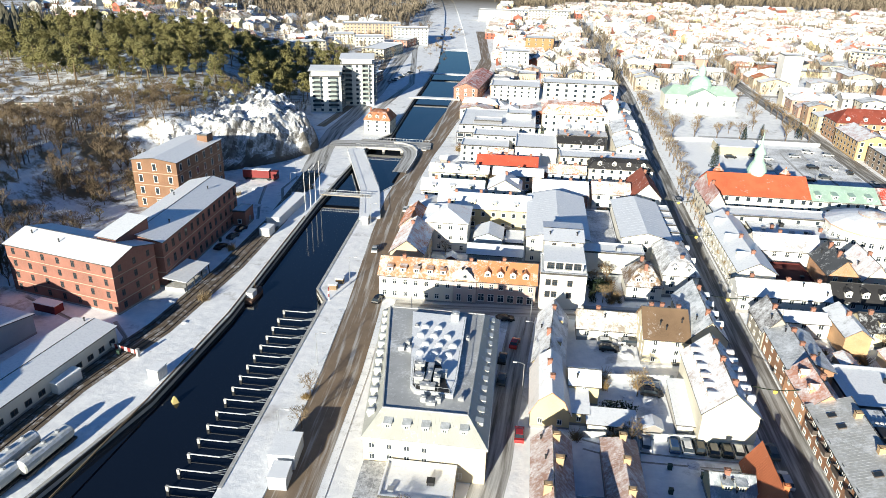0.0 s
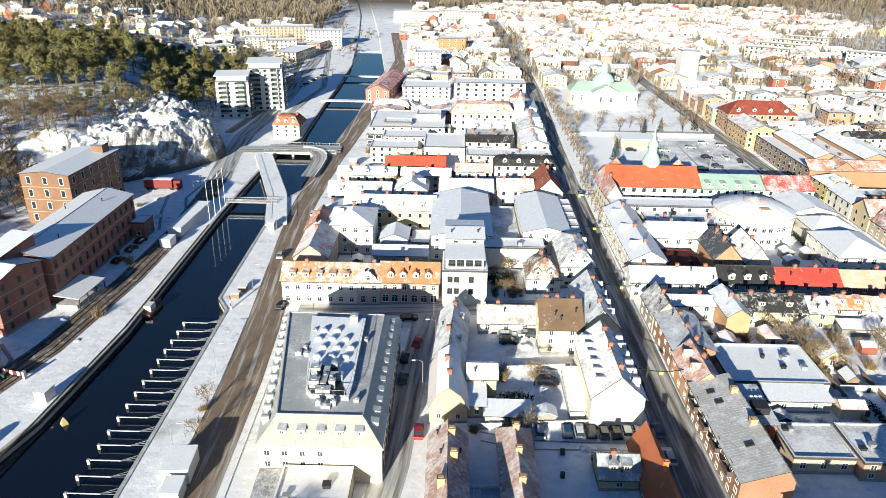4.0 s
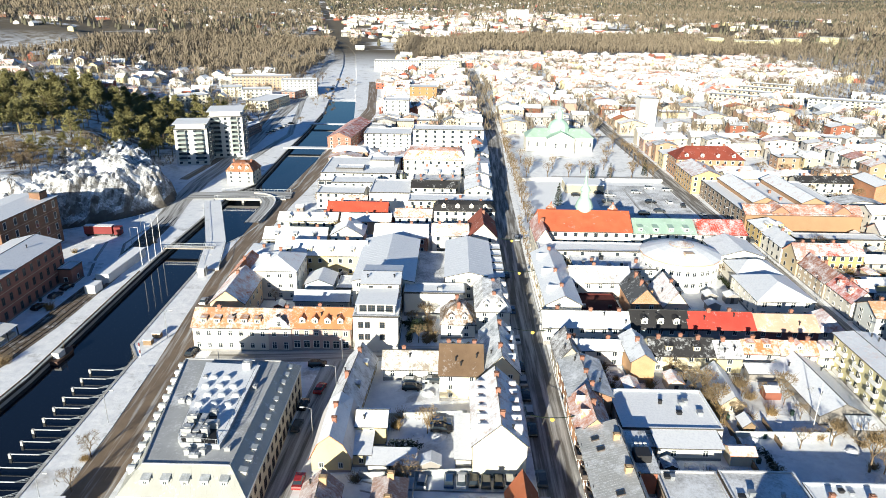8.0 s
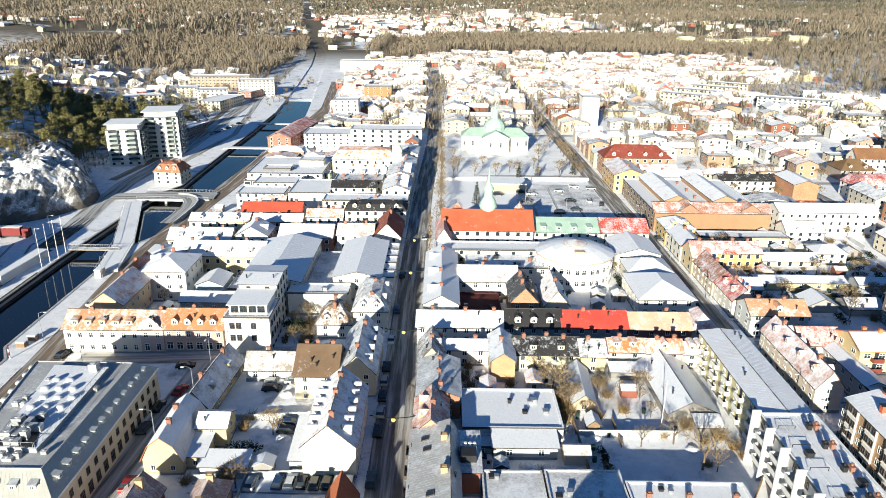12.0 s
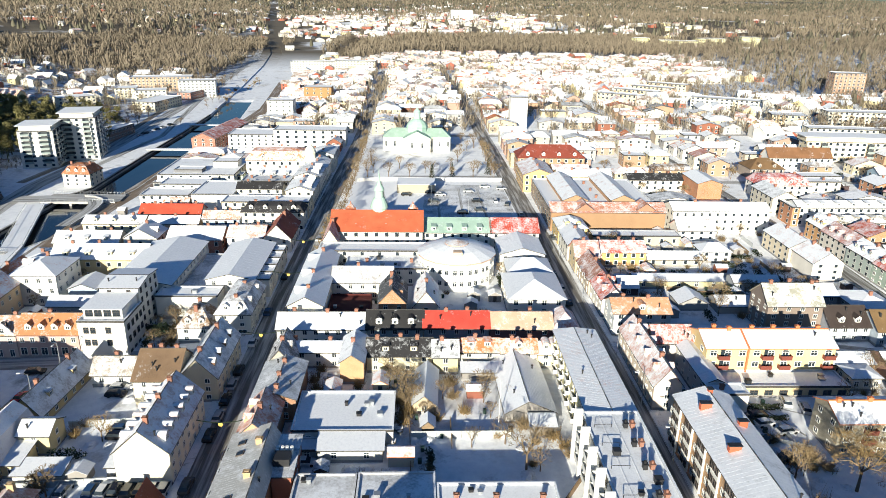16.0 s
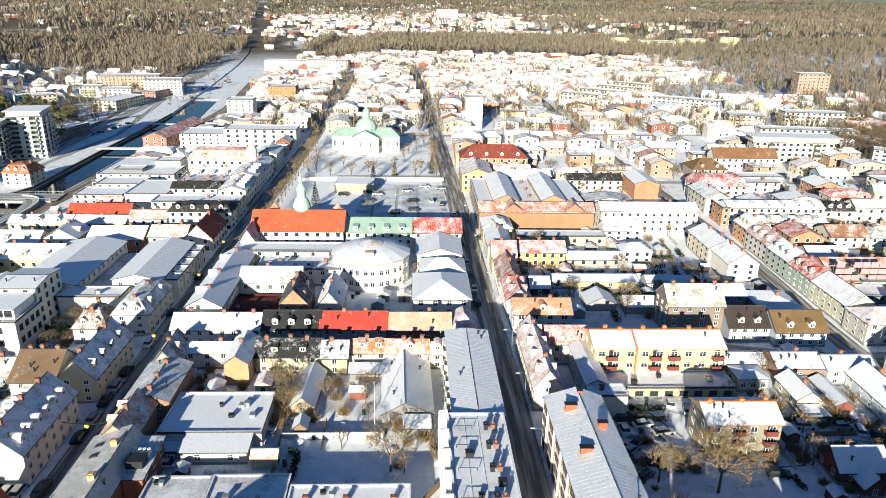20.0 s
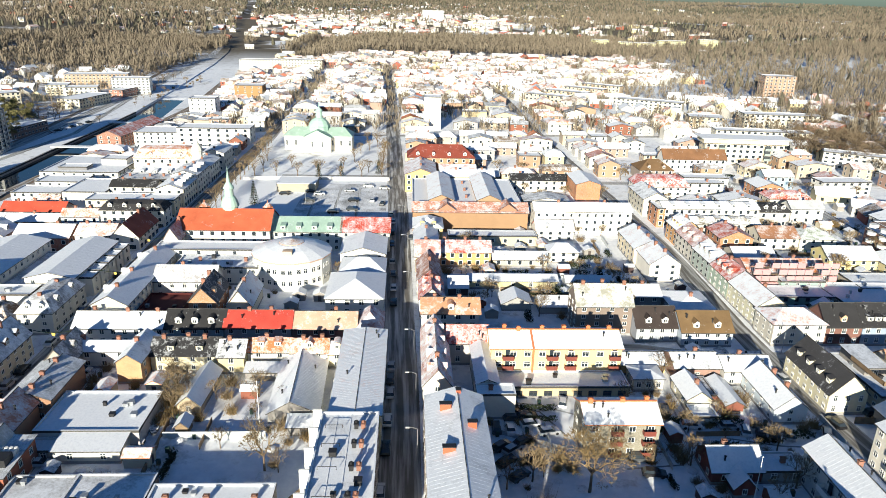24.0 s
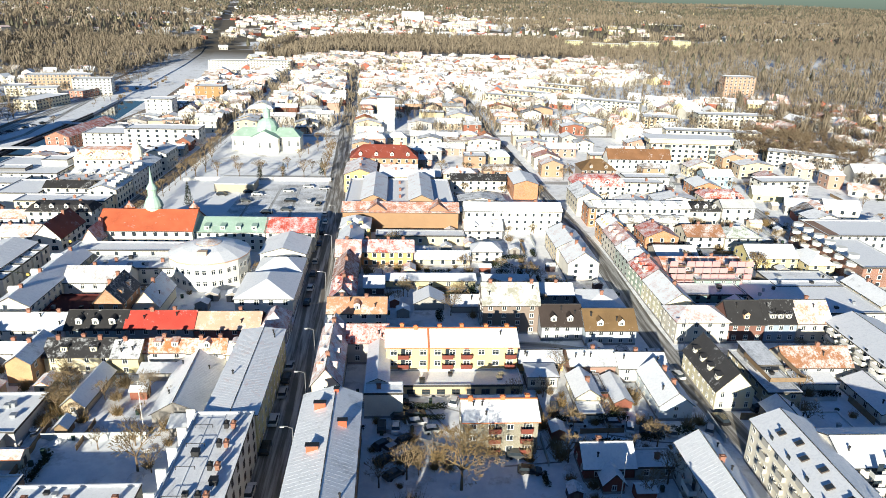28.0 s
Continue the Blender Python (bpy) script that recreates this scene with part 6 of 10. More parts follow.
house(176.6, 226.0, 190.0, 236.0, 6.0, 8.6, "gx", plaster(WHITE), tiles(R_PINK, 0.7), "white side wing with snowy roof", 2, faces="s", dorm="s", dorm_n=2)

# ---- street C, far side ----
house(225.6, 157.0, 240.0, 166.6, 9.6, 12.0, "hip", plaster((0.62, 0.58, 0.5)), tiles((0.55, 0.16, 0.1), 0.6), "cream corner house with striped red roof", 3, faces="sw", gap=2.8)
house(240.2, 157.2, 250.0, 166.6, 8.6, 12.8, "gx", plaster((0.2, 0.1, 0.08)), tiles(R_BLACK, 0.08), "dark house with peach central dormer", 2, faces="s", dorm="s", dorm_n=1, dorm_wall=plaster(PEACH), gap=2.2)
house(250.2, 157.2, 259.0, 166.6, 8.8, 13.0, "gx", plaster((0.3, 0.36, 0.45)), tiles(R_BLACK, 0.18), "slate blue house with black dormered roof", 2, faces="s", dorm="s", dorm_n=3, dorm_wall=M_FRAME, dorm_kind="shed", gap=2.2)
house(259.2, 157.0, 268.5, 167.0, 9.0, 13.0, "gx", plaster((0.6, 0.56, 0.48)), tiles((0.6, 0.3, 0.2), 0.45), "pale house with peach tile roof", 2, faces="s", gap=2.0, chim=1)
for k, (ya, yb, col, rc) in enumerate(((167.0, 184.0, (0.66, 0.62, 0.46), R_PINK), (184.2, 197.0, (0.4, 0.48, 0.4), R_RED), (197.2, 210.0, (0.44, 0.5, 0.46), R_PINK), (210.2, 224.0, (0.66, 0.62, 0.56), R_PINK), (224.2, 234.0, (0.6, 0.34, 0.16), R_GREY))):
    house(226.0, ya, 235.0, yb, 9.6, 12.6, "gy", plaster(col), tiles(rc, 0.75 if k % 2 == 0 else 0.4), ("pale", "green", "grey-green", "white", "orange")[k] + " street house with snowy pink-red roof", 3, faces="sw", chim=1, dorm="w", dorm_n=3 if k else 0, gap=2.6)
house(222.6, 127.6, 231.4, 145.2, 8.0, 12.2, "gy", plaster((0.7, 0.64, 0.46)), tiles((0.06, 0.058, 0.06), 0.12), "cream house with dark dormered roof", 3, faces="sw", dorm="w", dorm_n=4, dorm_kind="shed", gap=2.3, win=(0.9, 1.4))
hc = house(221.6, 82.0, 232.6, 111.8, 9.0, 11.2, "gy", plaster((0.78, 0.73, 0.62)), sheet(R_PALE, 0.92), "cream apartment house with skylit snowy roof", 4, faces="sw", gap=2.6, chim=0, dorm="w", dorm_n=0, full=True)
for k in range(5):
    for z in (2.7, 5.3, 7.9):
        balcony(hc, 222.0, 83.0 + k * 5.6, z, -90, 2.2, 1.0, surface("grey_balcony_sheet", (0.5, 0.48, 0.44), 0.6, 0.2))
skylights(hc, [(223.9 + 1.2 * (k % 2), 84 + 3.6 * k, 14.62 + 0.46 * (k % 2), 90, -22.0) for k in range(7)])
hd = house(232.8, 99.0, 264.0, 110.0, 8.0, 10.4, "gx", plaster((0.76, 0.72, 0.64)), sheet(R_PALE, 0.95), "white balcony apartment wing under snow", 3, faces="s", gap=3.4, win=(1.6, 1.5), dark=True, full=True)
for k in range(5):
    for z in (2.6, 5.2, 7.8):
        balcony(hd, 237.5 + k * 5.6, 97.0, z, 0, 3.4, 1.4, M_FRAME)

# ---- east of street C ----
RUST = tiles((0.36, 0.17, 0.09), 0.3)
t1 = house(235.0, 128.0, 243.0, 147.0, 6.4, 6.8, "flat", plaster((0.62, 0.54, 0.38)), felt(R_GREY, 0.6), "cream house with a wooden roof terrace", 2, faces="sw", gap=2.6)
q = Shape()
for (xa, ya), (xb, yb) in (((-3.9, -9.3), (3.9, -9.3)), ((3.9, -9.3), (3.9, 2.0)), ((-3.9, -9.3), (-3.9, 2.0))):
    q.box(min(xa, xb) - 0.06, min(ya, yb) - 0.06, 6.4, max(xa, xb) + 0.06, max(ya, yb) + 0.06, 7.4)
part("terrace_screen", q, M_WOOD, t1, "brown timber parapet of the roof terrace")
house(237.0, 137.0, 242.4, 146.4, 9.0, 9.6, "shed", plaster((0.24, 0.22, 0.2)), sheet((0.4, 0.42, 0.44), 0.55), "raised studio with seamed metal roof", 3, faces="s", seam=0.7, plinth=False)
house(245.6, 139.0, 262.4, 147.0, 6.0, 9.2, "gx", plaster((0.66, 0.63, 0.56)), RUST, "long low house with rusty tile roof", 2, faces="s", chim=1)
house(246.0, 134.6, 256.0, 138.4, 2.8, 3.4, "shed", plaster(WHITE), sheet(R_PALE, 0.95), "low white annex under snow", 1)
house(231.6, 116.4, 238.6, 125.0, 6.0, 8.0, "gy", plaster((0.24, 0.22, 0.2)), sheet(R_PALE, 0.9), "dark grey yard house under snow", 2, faces="s")
house(239.0, 115.6, 249.0, 124.0, 3.6, 4.0, "flat", plaster((0.5, 0.48, 0.44)), felt(R_PALE, 0.97), "low flat-roofed garages under snow", 1, faces="s", name="garage", category="garage")
house(258.0, 122.0, 268.0, 136.0, 4.2, 6.0, "gy", plaster((0.7, 0.68, 0.62)), sheet(R_PALE, 0.93), "white garden house under snow", 1, faces="sw")
bf = house(267.0, 132.0, 282.0, 158.0, 10.0, 12.2, "gy", plaster((0.64, 0.6, 0.52)), sheet(R_PALE, 0.85), "pale balcony flats with snowy roof", 4, faces="sw", gap=3.0)
for k in range(4):
    for z in (2.5, 5.0, 7.5):
        balcony(bf, 267.0, 136.0 + k * 5.6, z, -90, 3.2, 1.4, M_FRAME)
house(257.4, 167.4, 292.0, 190.0, 5.0, 5.4, "flat", plaster((0.72, 0.7, 0.66)), felt(R_PALE, 0.97), "big flat white store under clean snow", 1, faces="s", gap=6, name="store", category="building")
house(292.4, 170.0, 300.4, 188.0, 6.4, 8.6, "gy", plaster((0.6, 0.5, 0.36)), tiles(R_GREY, 0.8), "buff house with snowy roof", 2, faces="sw", chim=1)
TEAL = plaster((0.2, 0.3, 0.28))
house(236.0, 178.0, 256.0, 186.0, 6.0, 6.4, "flat", TEAL, felt(R_GREY, 0.7), "teal plastered yard building with snowy roof", 2, faces="sw", dark=True)
house(244.0, 186.4, 258.0, 191.6, 7.6, 8.0, "flat", plaster((0.3, 0.42, 0.36)), felt(R_PALE, 0.85), "green plastered stair block with flat roof", 2, faces="s")
house(236.4, 169.0, 246.0, 176.0, 3.4, 3.8, "flat", plaster(GREY), felt(R_PALE, 0.95), "low yard stores under snow", 1)
house(248.0, 169.0, 255.6, 176.6, 4.2, 6.0, "gy", plaster((0.6, 0.58, 0.52)), sheet(R_PALE, 0.9), "pale yard house under snow", 1, faces="s")
house(236.0, 190.4, 262.0, 204.0, 8.0, 10.6, "gx", plaster((0.52, 0.27, 0.26)), tiles(R_ORANGE, 0.4), "pink house behind scaffolding with orange roof", 3, faces="s", chim=2, dorm="s", dorm_n=2)
sc = thing("scaffolding", "pink netted scaffolding along a house front", "scaffold", place(249.0, 189.0))
for k in range(11):
    q = Shape()
    q.taper((-12.5 + k * 2.5, 0, 0), (-12.5 + k * 2.5, 0, 9.0), 0.06, 0.06, 5)
    q.taper((-12.5 + k * 2.5, -1.0, 0), (-12.5 + k * 2.5, -1.0, 9.0), 0.06, 0.06, 5)
    part("pole", q, M_STEEL, sc)
for z in (2.0, 4.0, 6.0, 8.0):
    q = Shape()
    q.box(-12.5, -1.0, z, 12.5, 0, z + 0.08)
    part("deck", q, M_WOOD, sc)
    for k in range(10):
        if (k * 7 + int(z)) % 5:
            q = Shape()
            q.box(-12.4 + k * 2.5, -1.1, z + 0.1, -10.1 + k * 2.5, -1.06, z + 1.7)
            part("net", q, surface("pink_net", (0.6, 0.3, 0.3), 0.9, 0.2), sc)
bs = house(300.0, 190.0, 316.0, 228.0, 11.0, 11.4, "flat", brickwork("dark_brick", (0.26, 0.11, 0.07)), felt(R_PALE, 0.9), "red-brown brick slab with rounded white balconies", 4, faces="s", gap=3.0, name="apartment_house", category="apartment house")
for k in range(6):
    for z in (2.9, 5.6, 8.3):
        q = Shape()
        q.lathe(0, 0, [(1.6, 0), (1.6, 1.1)], 12)
        part("balcony", q, M_FRAME, bs, "rounded white balcony").location = (-8.0, -15.5 + k * 6.2, z)
bt = house(304.4, 216.0, 336.4, 232.0, 12.0, 12.4, "flat", plaster((0.7, 0.69, 0.66)), felt(R_PALE, 0.95), "brown and white slab block of flats", 4, faces="s", gap=2.8, name="apartment_house", category="apartment house")
q = Shape()
q.box(-16.3, -8.3, 0, -10.5, 8.0, 12.0 * SQUASH[bt.name] - 0.1)
part("brick_end", q, brickwork("dark_brick", (0.26, 0.14, 0.09)), bt, "brown brick stair end")
house(229.0, 246.0, 267.0, 257.0, 9.4, 11.4, "gx", plaster((0.7, 0.68, 0.64)), tiles(R_GREY, 0.9), "long white house with dormer row and orange end", 3, faces="sw", gap=2.6, dorm="s", dorm_n=6, dorm_kind="shed")
house(226.6, 245.6, 229.6, 257.0, 9.6, 10.0, "flat", brickwork("orange_brick", (0.5, 0.2, 0.08)), felt(R_PALE, 0.9), "orange brick corner bay beside the street", 3, faces="sw")
house(267.4, 247.0, 280.0, 256.0, 8.0, 10.6, "mansard", plaster((0.5, 0.47, 0.42)), tiles(R_BLACK, 0.2), "dark-roofed house with roof windows", 2, faces="s", dorm="s", dorm_n=3, dorm_wall=M_FRAME)
house(271.0, 205.0, 288.0, 215.0, 6.4, 9.2, "gx", plaster((0.68, 0.58, 0.28)), tiles(R_GREY, 0.9), "yellow villa with snowy roof", 2, faces="sw", gap=2.6)
house(289.0, 200.0, 298.0, 212.0, 6.0, 8.6, "hip", plaster((0.64, 0.56, 0.34)), tiles(R_PINK, 0.8), "pale yellow villa with hipped roof", 2, faces="sw")
house(256.0, 222.0, 270.0, 232.0, 7.0, 9.6, "gx", plaster((0.66, 0.62, 0.52)), RUST, "cream house with rusty brown roof", 2, faces="sw", chim=1)
house(270.4, 222.0, 284.0, 232.0, 6.6, 9.0, "hip", plaster((0.6, 0.6, 0.5)), tiles((0.25, 0.3, 0.2), 0.5), "house with mossy green roof", 2, faces="sw", chim=1)
house(240.0, 208.0, 254.0, 216.0, 5.6, 7.6, "gx", plaster((0.5, 0.46, 0.4)), tiles(R_GREY, 0.85), "grey yard house under snow", 2, faces="s")
house(240.0, 220.0, 252.0, 230.0, 8.0, 10.4, "gy", brickwork("orange_brick", (0.5, 0.2, 0.08)), tiles((0.5, 0.12, 0.08), 0.4), "orange house with red stepped roof", 3, faces="sw", chim=2)
house(236.0, 234.0, 262.0, 242.0, 6.6, 8.6, "gx", plaster((0.55, 0.5, 0.42)), tiles((0.2, 0.17, 0.12), 0.55), "long back building with brown snowy roof", 2, faces="s", dorm="s", dorm_n=4, dorm_kind="shed")
house(270.0, 186.0, 292.0, 198.0, 4.4, 4.8, "flat", plaster((0.5, 0.44, 0.36)), felt(R_GREY, 0.75), "low buff commercial building under snow", 1, faces="s", gap=4)
house(109.4, 116.6, 114.2, 119.6, 2.3, 3.0, "shed", surface("grey_planks", (0.3, 0.28, 0.26), 0.9, 0.3), sheet(R_PALE, 0.95), "small open garden shelter under snow", 1, name="shed", category="shed", plinth=False)

# ---- left bank: brick mill, warehouse, sheds, railway ----
M_MILL = brickwork("mill_brick", (0.28, 0.115, 0.085), (0.27, 0.18, 0.14))
M_MILL2 = brickwork("warehouse_brick", (0.23, 0.12, 0.07), (0.24, 0.16, 0.1))
SNOWROOF = sheet((0.5, 0.52, 0.54), 0.93)
BAND = plaster((0.45, 0.32, 0.24))
house(-123.5, 138.6, -90.5, 152.6, 13.0, 15.0, "gx", M_MILL, SNOWROOF, "red brick mill with string courses and snowy roof", 4, rot=-13, faces="se", win=(1.0, 1.6), gap=4.2, dark=True, band=BAND, name="mill", category="mill")
house(-103.0, 150.6, -88.2, 197.5, 12.6, 14.4, "gy", M_MILL, SNOWROOF, "long red brick mill wing with snowy roof", 3, faces="e", win=(1.3, 2.2), gap=3.3, dark=True, band=BAND, name="mill_wing", category="mill")
house(-101.0, 145.0, -95.0, 156.0, 15.4, 17.2, "shed", M_MILL, SNOWROOF, "raised roof lantern of the brick mill", 1, faces="", name="roof_lantern", category="mill", plinth=False, z0=0.0, rot=-13)
house(-88.0, 193.0, -84.0, 199.5, 5.2, 5.6, "flat", M_MILL, felt(R_PALE, 0.95), "low brick annex beside the mill", 1, faces="se", name="annex", category="building")
house(-124.4, 203.0, -108.6, 233.0, 16.4, 17.4, "gy", M_MILL2, SNOWROOF, "orange brick warehouse with arched windows", 4, rot=-4, faces="se", win=(1.3, 2.6), gap=4.4, dark=True, band=BAND, name="warehouse", category="warehouse")
house(-113.4, 226.4, -109.6, 230.4, 19.4, 19.8, "flat", M_MILL2, felt(R_PALE, 0.9), "square brick stair turret on the warehouse", 1, faces="", rot=-4, name="stair_turret", category="warehouse", plinth=False)
canopy = thing("loading_canopy", "open loading canopy with snowy roof beside the mill", "canopy", pose(-84.8, 154.5, 0, 0, 0, -4))
s = Shape()
slab(s, [(-3.2, -6, 3.6), (3.4, -6, 3.0), (3.4, 6, 3.0), (-3.2, 6, 3.6)], 0.25)
part("roof", s, SNOWROOF, canopy)
for k in range(4):
    s = Shape()
    s.box(3.0, -5.8 + k * 3.8, 0, 3.2, -5.6 + k * 3.8, 3.0)
    part("post", s, M_BLACK, canopy)
s = Shape()
s.box(-3.0, -5.8, 0, 2.4, 5.8, 1.0)
part("platform", s, M_CONC, canopy)
house(-101.5, 62.0, -90.6, 124.0, 4.6, 5.4, "gy", plaster((0.55, 0.53, 0.48)), SNOWROOF, "long pale goods shed with snowy roof", 1, rot=-9, faces="e", win=(1.6, 1.2), gap=3.2, dark=True, name="goods_shed", category="shed")
house(-140.0, 108.0, -108.0, 128.0, 5.0, 6.4, "gx", plaster((0.4, 0.4, 0.4)), SNOWROOF, "grey yard shed under snow behind the tracks", 1, rot=-13, faces="", name="goods_shed", category="shed")

M_BALLAST = surface("sanded_track_bed", (0.15, 0.115, 0.085), 0.95, 0.4, 1.2, 0.22, (1, 1, 1), snow_scale=0.5)
TRACKS = ([(-93, 30), (-86.8, 85), (-84.6, 106), (-78.8, 130), (-75.6, 165), (-75.2, 200), (-79, 262)], [(-96.5, 30), (-90.2, 85), (-88.2, 106), (-82, 132), (-79.2, 165), (-78.6, 200), (-82.5, 262)])
for tr in TRACKS:
    ribbon("track_bed", tr, 1.75, M_BALLAST, 0.04, "brown sanded rail bed between snow", "railway")
    rails = thing("railway_track", "pair of steel rails set in snow", "railway")
    for off in (-0.72, 0.72):
        s = Shape()
        for (xa, ya), (xb, yb) in zip(tr, tr[1:]):
            s.taper((xa + off, ya, 0.1), (xb + off, yb, 0.1), 0.09, 0.09, 4)
        part("rail", s, M_BLACK, rails)


def crate(name, x, y, w, d, h, mat, label, category, rot=0.0, top=None, z0=0.0):
    """A box-like cabin or container with a rim and a snowy top."""
    ob = thing(name, label, category, place(x, y, z0, rot))
    s = Shape()
    s.box(-w / 2, -d / 2, -0.3, w / 2, d / 2, h)
    part("body", s, mat, ob)
    s = Shape()
    s.box(-w / 2 - 0.08, -d / 2 - 0.08, h - 0.12, w / 2 + 0.08, d / 2 + 0.08, h + 0.1)
    part("lid", s, top or M_SNOW, ob)
    n = max(2, int(d / 0.9))
    g = Shape()
    for i in range(n):
        y0 = -d / 2 + d * (i + 0.5) / n
        for k in (-1, 1):
            g.box(k * w / 2 - 0.03, y0 - 0.08, 0.1, k * w / 2 + 0.03, y0 + 0.08, h - 0.15)
    tagged(part("ribs", g, mat, ob), kind="stuff")
    return ob


M_CONT = surface("white_container", (0.66, 0.66, 0.65), 0.6, 0.15)
M_REDC = surface("red_container", (0.2, 0.03, 0.03), 0.6, 0.25, 2.0, 0.1)
crate("container", -87.6, 106.8, 2.4, 6.0, 2.5, M_CONT, "white site cabin beside the tracks", "container", -12)
crate("container", -71.2, 112.6, 2.4, 3.0, 2.4, M_CONT, "small white quay hut under snow", "hut", -8)
crate("skip", -110.2, 134.6, 6.4, 2.6, 2.2, M_REDC, "red steel waste skip with snow inside", "skip", -12)
crate("container", -75.6, 188.6, 3.2, 4.0, 2.6, M_CONT, "white hut on the quay", "hut", -4)
crate("quay_boat_shed", -75.4, 207.0, 4.2, 24.0, 2.9, M_CONT, "long white covered boat laid up on the quay", "boat", -3)
crate("container", -48.0, 203.0, 2.0, 3.2, 2.6, M_CONC, "small concrete kiosk by the footbridge", "kiosk", 0)
crate("container", -45.4, 160.5, 2.0, 1.6, 1.4, M_WOOD, "low wooden quay bench box with snow", "bench", 0)
crate("container", -46.2, 156.8, 2.0, 1.6, 1.4, M_WOOD, "low wooden quay bench box with snow", "bench", 0)
crate("kiosk", -37.2, 93.0, 4.6, 6.2, 3.0, plaster((0.5, 0.52, 0.55)), "grey riverside kiosk under snow", "kiosk", 4)
crate("kiosk", -36.2, 87.0, 3.0, 4.0, 2.6, plaster((0.5, 0.52, 0.55)), "small grey riverside hut under snow", "kiosk", 4)
# red lorry
lorry = thing("lorry", "parked red lorry with long trailer", "lorry", pose(-96.0, 238.5, 0, 0, 0, 2))
for nm, q, mt in (("trailer", (-6.6, -1.25, 1.0, 3.4, 1.25, 3.9), M_REDC), ("cab", (4.0, -1.2, 0.6, 6.4, 1.2, 3.5), M_REDC), ("chassis", (-6.4, -1.0, 0.55, 6.0, 1.0, 0.95), M_BLACK), ("trailer_roof", (-6.7, -1.3, 3.9, 3.5, 1.3, 4.02), M_SNOW), ("windscreen", (6.38, -1.0, 2.2, 6.44, 1.0, 3.2), M_GLASS)):
    s = Shape()
    s.box(*q)
    part(nm, s, mt, lorry)
for wx0 in (-5.4, -4.2, -3.0, 3.0, 5.2):
    for wy0 in (-1.05, 1.05):
        s = Shape()
        s.lathe(0, 0, [(0.5, -0.15), (0.5, 0.15)], 12)
        w = part("wheel", s, M_RUBBER, lorry)
        w.matrix_basis = pose(wx0, wy0, 0.5, 90, 0, 0)
# rail tank wagons on the quay
for k, (wx0, wy0) in enumerate(((-77.6, 86.4), (-80.4, 76.5), (-82.4, 84.0))):
    wag = thing("tank_wagon", "grey rail tank wagon with snowy top", "wagon", pose(wx0, wy0, 0, 0, 0, -10))
    s = Shape()
    s.lathe(0, 0, [(0.3, -5.6), (1.2, -5.3), (1.35, -5.0), (1.35, 5.0), (1.2, 5.3), (0.3, 5.6)], 14)
    t = part("tank", s, surface("tank_paint", (0.5, 0.5, 0.47), 0.5, 0.2, 2.0, 0.5), wag)
    t.matrix_basis = pose(0, 0, 2.3, 90, 0, 0)
    s = Shape()
    s.box(-1.2, -5.6, 0.5, 1.2, 5.6, 0.95)
    part("chassis", s, M_BLACK, wag)
    for j in range(3):
        s = Shape()
        s.lathe(0, 0, [(0.4, 0), (0.4, 0.3), (0.3, 0.4)], 10)
        part("hatch", s, M_STEEL, wag).location = (0, -3 + 3 * j, 3.6)
# barrier gate
gate = thing("barrier_gate", "red and white barrier across the tracks", "gate", pose(-84.4, 120.4, 0, 0, 0, -15))
for k in range(12):
    s = Shape()
    s.box(-5.5 + k * 0.92, -0.05, 0.5, -5.5 + k * 0.92 + 0.8, 0.05, 1.5)
    part("slat", s, M_REDC if k % 2 else M_CONT, gate)
for px in (-5.6, 5.6):
    s = Shape()
    s.box(px - 0.3, -0.3, 0, px + 0.3, 0.3, 1.9)
    part("post", s, M_CONC, gate)

# mooring booms along the right quay
boom = thing("mooring_boom", "galvanised mooring boom with float", "jetty", pose(-46.2, 84.0, -1.0))
s = Shape()
s.taper((0, -0.7, 0.9), (-3.0, 0, 0.25), 0.05, 0.05, 4), s.taper((0, 0.7, 0.9), (-3.0, 0, 0.25), 0.05, 0.05, 4), s.taper((0, 0, 0.9), (-3.0, 0, 0.25), 0.05, 0.05, 4)
part("bracket", s, M_STEEL, boom)
s = Shape()
s.box(-8.4, -0.07, 0.15, -2.8, 0.07, 0.3)
part("arm", s, surface("snowy_arm", (0.5, 0.5, 0.5), 0.6, 0.15, 2.0, 0.8), boom)
s = Shape()
s.box(-8.9, -0.22, -0.8, -8.4, 0.22, 0.35)
part("float", s, M_CONC, boom)
for k in range(1, 16):
    copy_thing(boom, pose(-46.2 - 0.04 * k, 84.0 + 4.05 * k, -1.0))
for k in (1, 2, 3):
    copy_thing(boom, pose(-46.2, 84.0 - 4.05 * k, -1.0))
# quay beacon
bea = thing("beacon_mast", "small red and white mast on the quay corner", "mast", pose(-45.6, 150.5, 0))
for k in range(4):
    s = Shape()
    s.lathe(0, 0, [(0.18, k * 0.9), (0.16, k * 0.9 + 0.9)], 8)
    part("section", s, M_REDC if k % 2 else M_CONT, bea)
# flagpoles
pole = thing("flagpole", "white flagpole on the canal bank", "flagpole", pose(-70.2, 210.0, 0), "flagpoles on the canal bank")
s = Shape()
s.taper((0, 0, 0), (0, 0, 13), 0.11, 0.05, 6)
part("pole", s, M_FRAME, pole)
s = Shape()
s.lathe(0, 0, [(0.05, 13.0), (0.14, 13.08), (0.1, 13.22), (0.01, 13.3)], 8)
part("finial", s, M_FRAME, pole)
for k, (px, py) in enumerate(((-69.6, 214.0), (-69.2, 218.4), (-69.0, 223.0))):
    copy_thing(pole, pose(px, py, 0))
